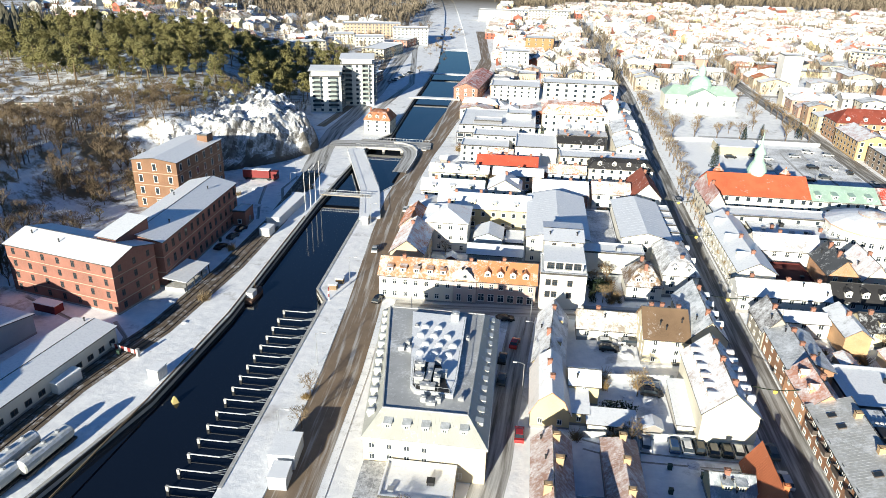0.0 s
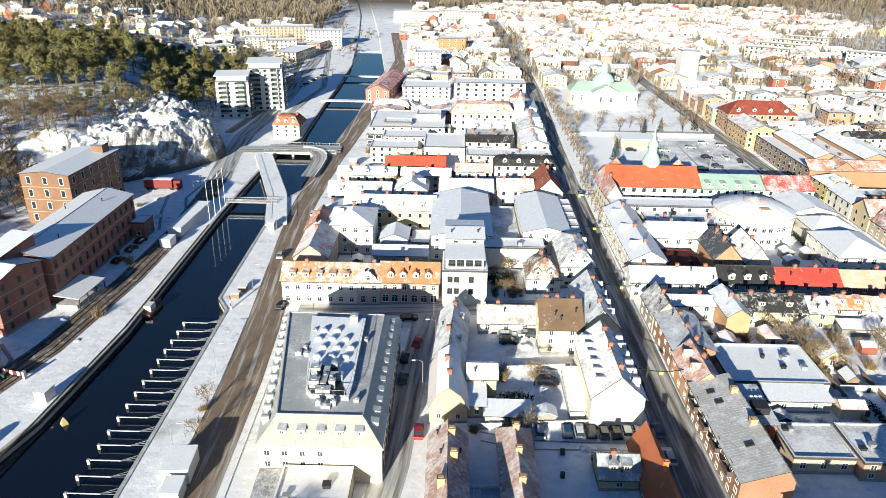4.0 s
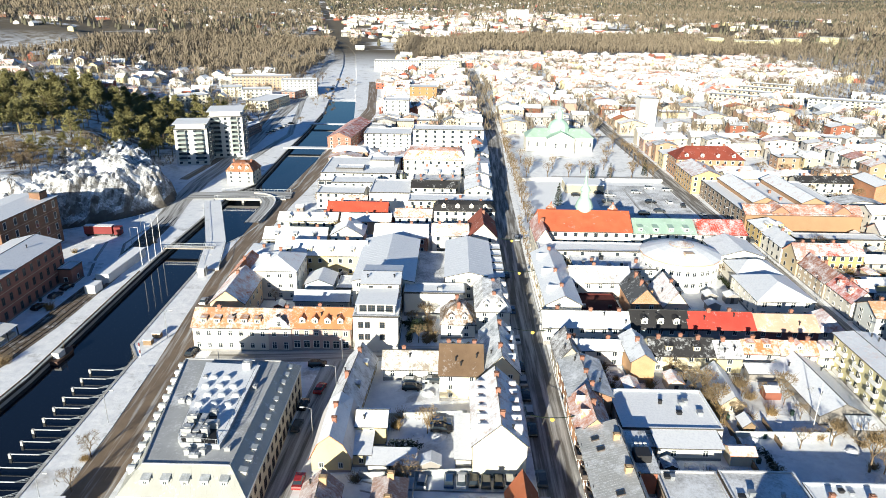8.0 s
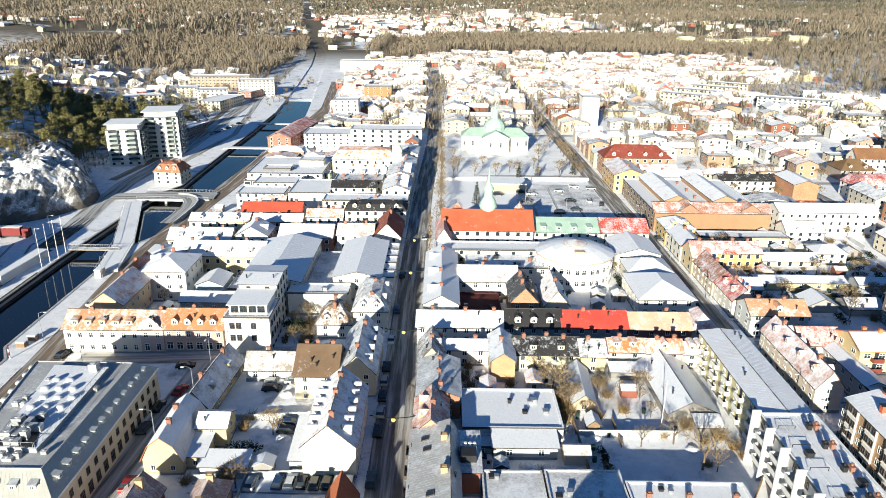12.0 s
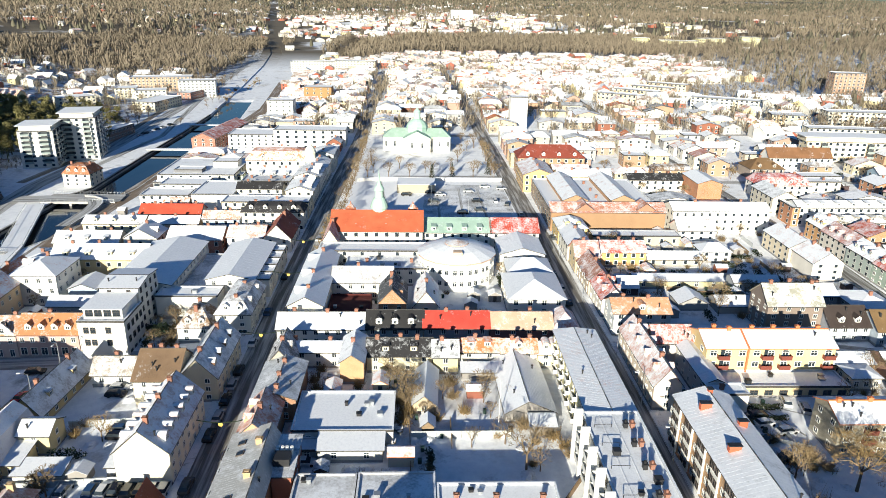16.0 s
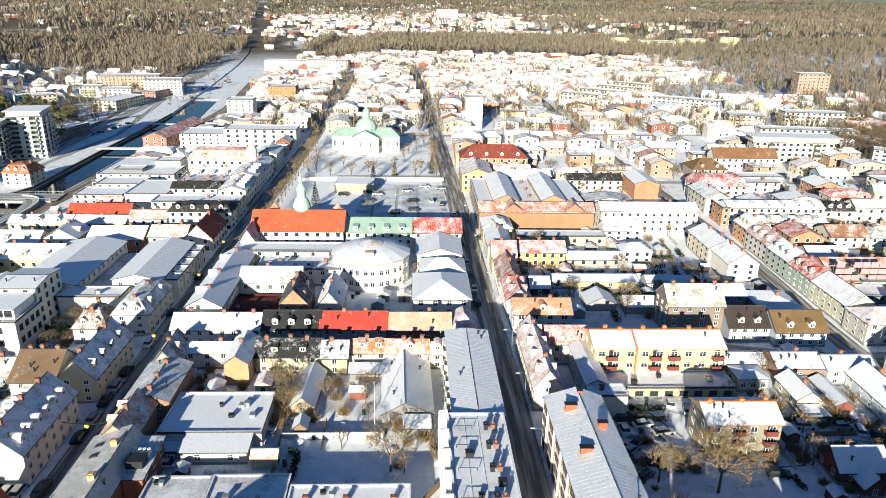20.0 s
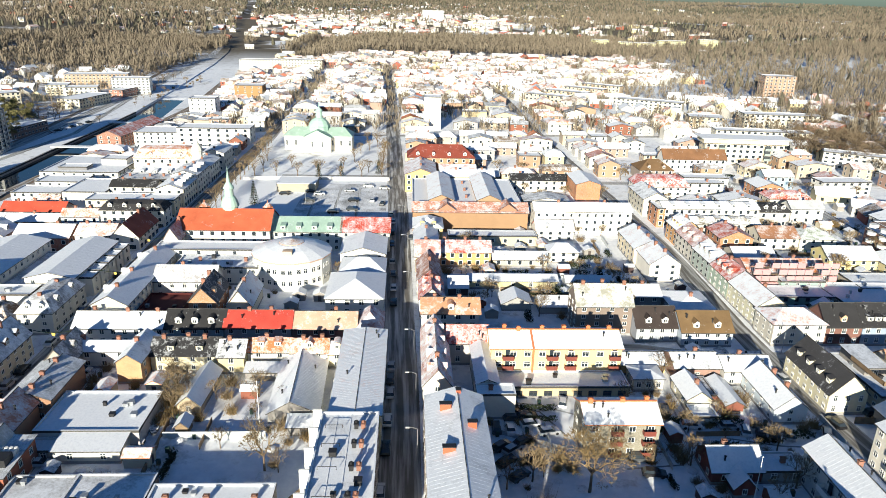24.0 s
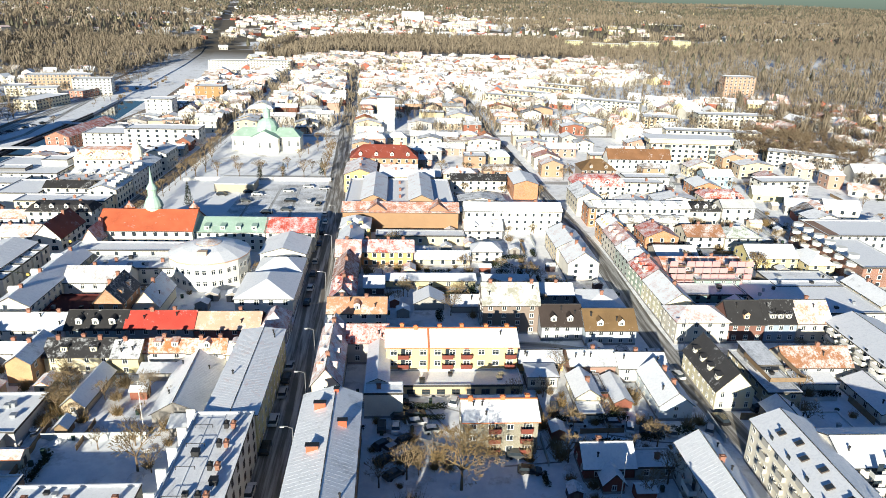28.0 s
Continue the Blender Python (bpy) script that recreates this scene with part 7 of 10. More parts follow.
# work boat at the left quay
boat = thing("work_boat", "small rusty work boat at the quay", "boat", pose(-66.0, 152.0, -1.7, 0, 0, -4))
s = Shape()
ringb = [(-1.3, -4.0), (1.3, -4.0), (1.5, 0), (1.2, 3.0), (0, 4.6), (-1.2, 3.0), (-1.5, 0)]
s.prism(ringb, -0.3, 0.9)
part("hull", s, surface("rusty_hull", (0.12, 0.07, 0.05), 0.8, 0.4), boat)
s = Shape()
s.box(-0.9, -2.4, 0.9, 0.9, 0.2, 2.4)
part("wheelhouse", s, M_CONT, boat)
s = Shape()
s.taper((0, 1.2, 0.9), (0, 1.2, 4.4), 0.06, 0.04, 5)
part("mast", s, M_WOOD, boat)
buoy = Shape()
buoy.lathe(0, 0, [(0.9, 0), (0.5, 0.9), (0.02, 1.6)], 4)
single("buoy", buoy, surface("yellow_buoy", (0.45, 0.36, 0.15), 0.7, 0.2), "yellow triangular marker buoy in the canal", "buoy", pose(-65.0, 107.0, -1.7))

# bridges
s = Shape()
M_DECK = surface("snowy_deck", (0.5, 0.5, 0.5), 0.85, 0.2, 1.5, 0.8, snow_scale=0.3)
deck = thing("broad_footway", "broad snow-covered footway deck crossing the lock", "bridge")
da, db, dn = Vector((-47.5, 206)), Vector((-71.0, 283)), Vector((0.957, 0.292)) * 3.4
s = Shape()
mid = Vector((-53.2, 232))
for pa, pb in ((da, mid), (mid, db)):
    q = [(pa - dn), (pa + dn), (pb + dn), (pb - dn)]
    slab(s, [(p.x, p.y, 0.75) for p in q], 0.9)
part("deck", s, M_DECK, deck)
for sg in (-1, 1):
    r = Shape()
    for pa, pb in ((da, mid), (mid, db)):
        a, b = pa + sg * dn, pb + sg * dn
        r.taper((a.x, a.y, 1.75), (b.x, b.y, 1.75), 0.05, 0.05, 4)
        n = int((b - a).length / 2.5)
        for k in range(n + 1):
            p = a.lerp(b, k / n)
            r.box(p.x - 0.04, p.y - 0.04, 0.75, p.x + 0.04, p.y + 0.04, 1.75)
    part("railing", r, M_STEEL, deck)
fb = thing("footbridge", "narrow timber footbridge over the canal", "bridge")
s = Shape()
s.box(-69.0, 224.4, 0.5, -51.5, 226.8, 0.85)
part("deck", s, surface("bridge_planks", (0.36, 0.31, 0.25), 0.9, 0.3, 2.0, 0.5), fb)
for yy in (224.4, 226.8):
    r = Shape()
    r.box(-69.0, yy - 0.05, 1.75, -51.5, yy + 0.05, 1.87)
    for k in range(30):
        r.box(-69.0 + k * 0.6, yy - 0.03, 0.85, -68.94 + k * 0.6, yy + 0.03, 1.75)
    part("railing", r, M_STEEL, fb)
rb = thing("road_bridge", "low concrete road bridge with steel railings", "bridge")
s = Shape()
s.box(-72.0, 288.2, -0.5, -41.0, 300.0, 0.55)
part("deck", s, M_CONC, rb)
for yy in (288.3, 299.8):
    r = Shape()
    r.box(-72.0, yy - 0.05, 1.55, -41.0, yy + 0.05, 1.65)
    for k in range(22):
        r.box(-72.0 + k * 1.45, yy - 0.04, 0.55, -71.92 + k * 1.45, yy + 0.04, 1.55)
    part("railing", r, M_STEEL, rb)
for px in (-60.0, -52.0):
    r = Shape()
    r.box(px - 0.5, 289, -3, px + 0.5, 299, -0.5)
    part("pier", r, M_CONC, rb)
for yb in (392.0, 470.0):
    fb2 = thing("footbridge", "flat snowy footbridge over the upper canal", "bridge")
    s = Shape()
    s.box(-66.0, yb, 0.3, -37.0, yb + 4, 0.9)
    part("deck", s, M_DECK, fb2)

# ---- square white house by the bridge, high flats ----
house(-74.0, 314.0, -61.6, 326.0, 8.0, 12.4, "mansard", plaster((0.68, 0.62, 0.5)), tiles((0.4, 0.16, 0.08), 0.2), "white corner villa with orange mansard roof", 3, rot=-3, faces="se", chim=2, dorm="s", dorm_n=3)
M_APT = plaster((0.66, 0.65, 0.6))
M_PENT = surface("shaded_glazing", (0.07, 0.08, 0.085), 0.25, 0.2, bump=0)
M_RAIL = surface("green_glass_rail", (0.3, 0.35, 0.34), 0.2, 0.15, bump=0)


def flats(x0, y0, x1, y1, h, n, label, wall, rot=0.0, balcony=True, z0=0.0, roofm=None):
    """A block of flats with a flat roof, rows of windows and balconies."""
    ob = house(x0, y0, x1, y1, h, h, "flat", wall, roofm or felt(R_PALE, 0.92), label, n, rot=rot, faces="se" if x0 < 60 else "sw", gap=3.1, win=(1.6, 1.4), dark=True, z0=z0, full=balcony, name="apartment_block", category="apartment block", cols=3)
    if balcony:
        w, d, h = x1 - x0, y1 - y0, h * SQUASH[ob.name]
        r = Shape()
        r.box(-w / 2 - 0.5, -d / 2 - 0.5, h + 2.4, w / 2 + 0.5, d / 2 + 0.5, h + 2.75)
        part("roof_slab", r, M_DECK, ob, "overhanging snowy roof slab")
        r = Shape()
        r.box(-w / 2 + 0.9, -d / 2 + 0.9, h, w / 2 - 0.9, d / 2 - 0.9, h + 2.4)
        part("penthouse", r, wall, ob, "recessed pale top storey")
        faces = [(x, -d / 2, True) for x in (-w * 0.27, w * 0.25)] + [(w / 2, y, False) for y in (-d * 0.3, d * 0.05, d * 0.36)]
        for k in range(1, n):
            z = (h - 0.2) * k / n + 0.1
            for px, py, south in faces:
                floor_, rail, door = Shape(), Shape(), Shape()
                if south:
                    floor_.box(px - 1.9, py - 1.5, z, px + 1.9, py, z + 0.18)
                    rail.box(px - 1.9, py - 1.5, z + 0.25, px + 1.9, py - 1.44, z + 1.1)
                    door.box(px - 1.5, py - 0.05, z + 0.2, px + 1.5, py - 0.01, z + 2.2)
                else:
                    floor_.box(px, py - 1.9, z, px + 1.5, py + 1.9, z + 0.18)
                    rail.box(px + 1.44, py - 1.9, z + 0.25, px + 1.5, py + 1.9, z + 1.1)
                    door.box(px + 0.01, py - 1.5, z + 0.2, px + 0.05, py + 1.5, z + 2.2)
                b = part("balcony", floor_, M_CONC, ob)
                part("railing", rail, M_RAIL, b, "grey-green glass railing")
                part("balcony_door", door, M_PENT, ob, "dark glazed balcony door")
    return ob


flats(-112.0, 349.0, -96.0, 366.0, 19.6, 8, "tall white apartment tower with balconies", M_APT, 12)
flats(-101.0, 368.0, -83.5, 388.0, 23.2, 9, "tall white apartment tower with glazed top", M_APT, 12)
flats(-184.0, 530.0, -158.0, 545.0, 13.0, 4, "cream slab of flats under snow", plaster((0.66, 0.6, 0.46)), 40, False)
flats(-170.0, 640.0, -118.0, 656.0, 17.0, 5, "long orange and white slab of flats", plaster((0.46, 0.32, 0.22)), 12, False)
flats(-118.0, 610.0, -88.0, 624.0, 18.0, 6, "white slab of flats by the river", M_APT, 10, False)
flats(-167.0, 596.0, -150.0, 612.0, 11.0, 4, "cream block of flats under snow", plaster((0.7, 0.64, 0.48)), 15, False)
flats(-146.0, 585.0, -122.0, 600.0, 11.0, 3, "pale block of flats under snow", plaster((0.7, 0.66, 0.56)), 15, False)
flats(-122.0, 528.0, -104.0, 566.0, 9.5, 3, "cream block of flats by the river road", plaster((0.68, 0.62, 0.46)), -12, False)
flats(-112.0, 414.0, -94.0, 446.0, 8.0, 2, "dark brick office with ribbon windows", brickwork("brown_brick", (0.2, 0.1, 0.07)), -8, False)
flats(-108.0, 590.0, -96.0, 640.0, 8.0, 2, "low brick house by the river", brickwork("red_brick", BRICK), -12, False)

# ---- town hall with copper tower ----
th = house(59.0, 213.0, 88.4, 229.0, 12.6, 17.2, "gx", plaster((0.66, 0.62, 0.54)), tiles((0.56, 0.13, 0.06), 0.06), "town hall with bright red tile roof", 3, faces="s", gap=3.0, win=(1.3, 1.9), name="town_hall", category="town hall", chim=0)
s = Shape()
s.lathe(0, 0, [(2.6, 14.5), (2.6, 17.6), (3.0, 17.8), (2.9, 18.4), (2.5, 19.6), (1.9, 20.8), (1.5, 21.2), (1.4, 23.4), (1.8, 23.6), (1.4, 24.6), (0.7, 25.6), (0.45, 27.0), (0.12, 29.5), (0.02, 31)], 16)
part("tower", s, M_COPPER, th, "verdigris copper tower with spire").location = (0.5, 1.5, -DROP[th.name])
for xx in (-10.5, 10.5):
    s = Shape()
    s.box(-1.7, -0.3, 12.0, 1.7, 0.3, 15.2)
    s.lathe(0, 0, [(1.5, 15.2), (0.9, 16.0), (0.25, 16.6), (0.1, 17.4)], 8)
    part("gable", s, tiles((0.5, 0.18, 0.1), 0.3), th).location = (xx + 1, 7.6, 0.6 - DROP[th.name])
house(88.6, 215.5, 110.6, 229.0, 10.6, 13.6, "gx", plaster((0.62, 0.64, 0.6)), sheet((0.42, 0.58, 0.48), 0.2), "pale house with green copper roof", 3, faces="s", dorm="s", dorm_n=4, dorm_kind="shed", gap=2.6)
house(110.8, 215.5, 126.4, 229.0, 10.6, 13.6, "gx", plaster((0.66, 0.64, 0.58)), tiles((0.52, 0.08, 0.05), 0.36), "pale house with striped red roof", 3, faces="se", gap=2.6, seam=0.7)

# round white hall
rd = thing("round_hall", "white polygonal assembly hall under snow", "hall", place(98.4, 195.0))
s = Shape()
s.lathe(0, 0, [(11.3, -1.0), (11.3, 8.2)], 16, start=0.2)
part("wall", s, plaster((0.78, 0.76, 0.7)), rd)
s = Shape()
s.lathe(0, 0, [(11.7, 7.9), (11.7, 8.3), (7.4, 10.0), (4.2, 10.8)], 16, start=0.2)
part("roof", s, sheet((0.6, 0.42, 0.32), 0.93), rd)
s = Shape()
s.lathe(0, 0, [(3.6, 10.6), (3.6, 11.0), (0.3, 11.8)], 16, start=0.2)
part("lantern", s, sheet((0.55, 0.36, 0.27), 0.55), rd, "peach-coloured metal roof lantern with ribs")
s = Shape()
s.box(-1.3, -8.4, 8.8, 1.3, -6.4, 10.8)
part("roof_vent", s, plaster((0.6, 0.45, 0.33)), rd)
for k in range(16):
    an = 0.2 + 2 * math.pi * (k + 0.5) / 16
    if math.sin(an) < 0.4:
        for z, n in ((1.4, 2), (4.8, 2)):
            for j in range(n):
                off = (j - 0.5) * 1.9
                rr = 11.3 * math.cos(math.pi / 16)
                add_window(rd, rr * math.cos(an) - off * math.sin(an), rr * math.sin(an) + off * math.cos(an), z, math.degrees(an) + 90, 1.2, 1.5, False, near=False)

# ---- square, church and its park ----
def sheet_of(corners, z, n=14):
    """A thin sheet over four plan corners that follows the ground."""
    s, (a, b, c, d) = Shape(), [Vector(p) for p in corners]
    at = [[a.lerp(b, i / n).lerp(d.lerp(c, i / n), j / n) for i in range(n + 1)] for j in range(n + 1)]
    for j in range(n):
        for i in range(n):
            s.poly([(p.x, p.y, z) for p in (at[j][i], at[j][i + 1], at[j + 1][i + 1], at[j + 1][i])])
    return warp(s)


s = sheet_of([(58, 234), (125, 234), (123, 331), (56, 331)], 0.045)
single("square", s, surface("square_snow", (0.3, 0.3, 0.3), 0.9, 0.3, 1.0, 0.85, snow_scale=0.08), "snow-covered market square", "square", kind="structure")
s = sheet_of([(88, 240), (124.5, 240), (123, 318), (90, 318)], 0.07)
single("parking_area", s, surface("parking_snow", (0.22, 0.22, 0.22), 0.9, 0.3, 0.8, 0.55, snow_scale=0.12), "trodden parking area on the square", "pavement", kind="structure")
s = Shape()
for k in range(8):
    s.box(60 + 8 * k, 326.6, -0.3, 68 + 8 * k, 328.0, 1.4)
single("park_wall", warp(s), surface("park_wall_plaster", (0.66, 0.64, 0.6), 0.9, 0.15, 2.0, 0.9), "long low white park wall capped with snow", "wall", kind="structure")
crate("pavilion", 86.0, 308.0, 16.0, 11.0, 3.6, plaster((0.4, 0.36, 0.28)), "low market pavilion with snowy flat roof", "pavilion", 0)
ch = thing("church", "white stone church with green copper roof", "church", place(86.0, 408.5) @ Matrix.Diagonal((0.86, 0.86, 0.74, 1)))
M_CH = plaster((0.76, 0.72, 0.62))
M_CHR = sheet((0.42, 0.58, 0.47), 0.2)
for nm, (xa, ya, xb, yb, e, r, along_x) in {"nave": (-20, -5.5, 20, 9.5, 10.0, 15.0, True), "transept": (-8, -11, 8, 14, 10.0, 15.0, False)}.items():
    s, q = Shape(), Shape()
    s.prism([(xa, ya), (xb, ya), (xb, yb), (xa, yb)], 0, e, 0, False)
    o = 0.5
    if along_x:
        ym = (ya + yb) / 2
        slab(q, [(xa - o, ya - o, e), (xb + o, ya - o, e), (xb - 5, ym, r), (xa + 5, ym, r)])
        slab(q, [(xb + o, yb + o, e), (xa - o, yb + o, e), (xa + 5, ym, r), (xb - 5, ym, r)])
        slab(q, [(xa - o, yb + o, e), (xa - o, ya - o, e), (xa + 5, ym, r)])
        slab(q, [(xb + o, ya - o, e), (xb + o, yb + o, e), (xb - 5, ym, r)])
    else:
        s.poly([(xa, ya, e), (xb, ya, e), (0, ya, r)])
        slab(q, [(xa - o, yb + o, e), (xa - o, ya - o, e), (0, ya - o, r), (0, yb + o, r)])
        slab(q, [(xb + o, ya - o, e), (xb + o, yb + o, e), (0, yb + o, r), (0, ya - o, r)])
    part(nm, s, M_CH, ch)
    part(nm + "_roof", q, M_CHR, ch)
s = Shape()
s.lathe(0, 1.5, [(6.2, 12), (6.2, 15.5), (6.6, 15.8), (5.9, 17.8), (4.6, 19.8), (2.8, 21.2), (2.0, 21.6), (2.0, 26.0), (2.3, 26.3), (1.6, 27.4), (0.7, 28.4), (0.3, 29.2), (0.05, 32.5)], 12)
part("cupola", s, M_COPPER, ch, "verdigris cupola with lantern")
for k in range(8):
    add_window(ch, -18.5 + k * 5.2 + (0.8 if k > 3 else 0), -5.5 if k not in (3, 4) else -11.0, 3.4, 0, 1.2, 3.8, False, near=False)
s = Shape()
s.box(-7, 10, 0, 7, 11, 0.1)

# ---- other landmarks ----
house(8.0, 346.0, 37.0, 364.0, 12.0, 17.0, "mansard", plaster((0.74, 0.68, 0.54)), tiles(R_ORANGE, 0.45), "cream theatre with orange mansard roof", 3, faces="se", gap=3.4, name="theatre", category="theatre", dorm="s", dorm_n=2)
s = Shape()
s.lathe(0, 0, [(2.6, 0), (2.6, 15.5), (2.9, 15.8), (2.5, 17.5), (1.4, 19.2), (0.8, 20.0), (0.7, 21.2), (0.05, 24.0)], 12)
single("corner_turret", s, [plaster((0.66, 0.66, 0.56))], "round corner turret with copper dome", "tower", place(38.4, 338.6) @ Matrix.Diagonal((0.9, 0.9, 0.8, 1)))
house(-30.0, 331.0, 5.0, 374.0, 10.5, 11.0, "flat", plaster((0.66, 0.65, 0.62)), felt((0.4, 0.41, 0.43), 0.78), "shopping complex with wide snowy flat roof", 3, faces="se", gap=4.0, name="shopping_complex", category="building", dark=True)
house(-9.0, 352.0, 3.0, 364.0, 13.0, 13.4, "flat", plaster((0.74, 0.73, 0.7)), felt(R_PALE, 0.9), "white plant room on the shopping complex", 1, faces="", name="plant_room", category="building", plinth=False)
house(-24.0, 336.0, -11.0, 345.0, 12.4, 12.8, "flat", plaster((0.2, 0.2, 0.21)), felt(R_PALE, 0.8), "dark roof storey on the shopping complex", 1, faces="", name="plant_room", category="building", plinth=False)
house(-30.6, 326.0, 2.0, 330.8, 7.0, 7.4, "flat", plaster((0.12, 0.12, 0.13)), felt(R_PALE, 0.9), "dark glazed front of the shopping complex", 2, faces="s", win=(2.6, 1.8), gap=3.2, dark=True)
house(-4.0, 338.0, 7.6, 345.6, 7.4, 7.8, "flat", plaster((0.42, 0.5, 0.38)), felt(R_PALE, 0.85), "pale green house beside the theatre", 2, faces="s")
house(-26.0, 290.0, -6.0, 305.0, 9.6, 10.0, "flat", plaster((0.74, 0.73, 0.69)), felt(R_PALE, 0.9), "white corner building with stepped flat roof", 3, faces="sw", dark=True)
house(-22.0, 305.4, -2.0, 320.0, 11.4, 12.0, "flat", plaster((0.7, 0.69, 0.65)), felt(R_PALE, 0.95), "white upper block under snow", 3, faces="s", dark=True, gap=3.4)
house(-14.0, 281.0, -4.0, 289.0, 7.0, 9.2, "gx", plaster((0.4, 0.34, 0.28)), tiles(R_ORANGE, 0.45), "brown house with orange roof", 2, faces="s")
house(-3.0, 284.0, 13.6, 312.0, 10.2, 10.6, "flat", plaster((0.78, 0.76, 0.71)), felt(R_PALE, 0.96), "plain white windowless block under snow", 3, faces="")
house(14.0, 290.0, 32.0, 300.0, 9.6, 12.0, "gx", plaster((0.72, 0.7, 0.64)), tiles(R_BLACK, 0.15), "white house with black roof", 3, faces="s", chim=2)
house(14.0, 300.4, 34.0, 314.0, 11.0, 11.4, "flat", plaster((0.6, 0.58, 0.54)), felt((0.3, 0.3, 0.31), 0.55), "grey block with cluttered flat roof", 3, faces="s", chim=3)
house(15.0, 318.0, 34.0, 338.0, 9.0, 11.4, "gx", plaster((0.6, 0.58, 0.54)), tiles(R_GREY, 0.7), "grey courtyard house with snowy roof", 3, faces="s", chim=2, dorm="s", dorm_n=3, dorm_kind="shed")
house(35.6, 275.0, 46.2, 298.0, 10.6, 13.0, "gy", plaster((0.72, 0.66, 0.54)), tiles(R_GREY, 0.7), "cream street house with mottled snowy roof", 3, faces="se", gap=2.6, shop=True, chim=2, dorm="e", dorm_n=4)
house(36.0, 298.4, 46.6, 322.0, 12.0, 14.2, "gy", plaster((0.62, 0.6, 0.56)), tiles(R_GREY, 0.6), "grey street block with mottled roof", 4, faces="se", gap=3.0, shop=True, chim=2, dorm="e", dorm_n=3)
house(37.0, 322.4, 47.0, 344.0, 11.0, 13.4, "gy", plaster((0.7, 0.68, 0.62)), tiles((0.42, 0.44, 0.46), 0.7), "white street house with grey roof", 3, faces="se", gap=2.8, shop=True, chim=2)
house(37.4, 352.0, 47.4, 375.0, 11.6, 13.6, "gy", plaster((0.56, 0.56, 0.52)), tiles(R_GREY, 0.65), "grey street house behind the turret", 3, faces="se", gap=2.8, chim=2)
house(9.0, 426.0, 47.4, 444.0, 14.5, 15.0, "flat", plaster((0.8, 0.78, 0.72)), felt(R_PALE, 0.95), "large white bank building under snow", 4, faces="se", gap=4.4, win=(1.6, 2.0), dark=True)
house(-38.6, 410.0, -26.6, 470.0, 9.5, 13.0, "gy", brickwork("red_brick", BRICK), tiles((0.5, 0.12, 0.08), 0.4), "red brick quay building with red ribbed roof", 3, rot=-6, faces="se", seam=2.5, gap=3.4)
house(-22.0, 446.0, 7.0, 470.0, 12.0, 12.5, "flat", plaster((0.76, 0.73, 0.64)), felt(R_PALE, 0.95), "white office block under snow", 4, faces="se", gap=3.4, dark=True)
house(-20.0, 560.0, 0.0, 574.0, 19.0, 20.0, "flat", plaster((0.78, 0.77, 0.74)), felt(R_PALE, 0.95), "white office tower under snow", 5, faces="se", gap=4.0, dark=True)
house(-4.0, 640.0, 18.0, 656.0, 17.0, 18.0, "flat", plaster((0.4, 0.22, 0.1)), felt(R_GREY, 0.8), "ochre industrial tower block", 4, faces="s", gap=5.0)
house(141.4, 480.0, 151.6, 492.0, 26.0, 26.5, "flat", plaster((0.82, 0.8, 0.76)), felt(R_PALE, 0.95), "tall plain white tower block", 1, faces="", name="tower_block", category="tower")
house(134.0, 238.0, 175.0, 300.0, 9.6, 10.0, "flat", brickwork("brown_mall_brick", (0.27, 0.19, 0.13)), felt(R_PALE, 0.9), "brown brick shopping mall with snowy flat roof", 3, faces="w", gap=4.0, name="shopping_mall", category="mall", chim=4, win=(1.6, 1.4))
r_mall = tiles((0.46, 0.2, 0.13), 0.35)
house(134.0, 237.6, 175.2, 243.0, 9.8, 12.6, "shed", plaster((0.34, 0.21, 0.12)), r_mall, "sloping red roof edge along the mall front", 1, faces="", name="mall_front_roof", category="mall", dorm="s", dorm_n=0, plinth=False)
for mx in (146.0, 168.0):
    house(mx - 3.0, 238.0, mx + 3.0, 247.0, 11.0, 13.6, "gy", plaster((0.42, 0.2, 0.13)), r_mall, "red gabled lantern on the mall roof", 1, faces="", name="mall_gable", category="mall", plinth=False)
for mx in (140.0, 158.0):
    house(mx, 250.0, mx + 9.0, 298.0, 11.6, 14.0, "gy", plaster((0.4, 0.25, 0.15)), tiles(R_PINK, 0.75), "long snowy saddle roof on the mall", 1, faces="", name="mall_roof_ridge", category="mall", plinth=False)
house(132.0, 338.0, 163.6, 356.0, 11.6, 17.6, "hip", brickwork("orange_brick", (0.46, 0.24, 0.12)), tiles((0.26, 0.06, 0.04), 0.12), "brick bank with steep dark red roof", 3, faces="sw", gap=3.0, dorm="s", dorm_n=4, chim=2, dorm_wall=M_FRAME)
house(131.0, 304.0, 144.0, 334.0, 10.0, 13.0, "gy", plaster((0.56, 0.38, 0.2)), tiles(R_PINK, 0.6), "ochre street house with snowy roof", 3, faces="sw", gap=2.8, chim=2)
house(146.0, 306.0, 170.0, 318.0, 8.6, 11.0, "gx", plaster((0.7, 0.62, 0.46)), tiles(R_GREY, 0.85), "cream house with yellow gable under snow", 2, faces="s", chim=2)
flats(454.0, 634.0, 482.0, 648.0, 27.0, 8, "tall orange brick block of flats", brickwork("tower_brick", (0.4, 0.22, 0.13)), -4, False)
flats(376.0, 500.0, 432.0, 513.0, 12.0, 4, "long pale slab of flats under snow", plaster((0.64, 0.58, 0.46)), -6, False)
flats(326.0, 430.0, 386.0, 443.0, 12.0, 4, "long cream slab of flats under snow", plaster((0.68, 0.62, 0.48)), -8, False)
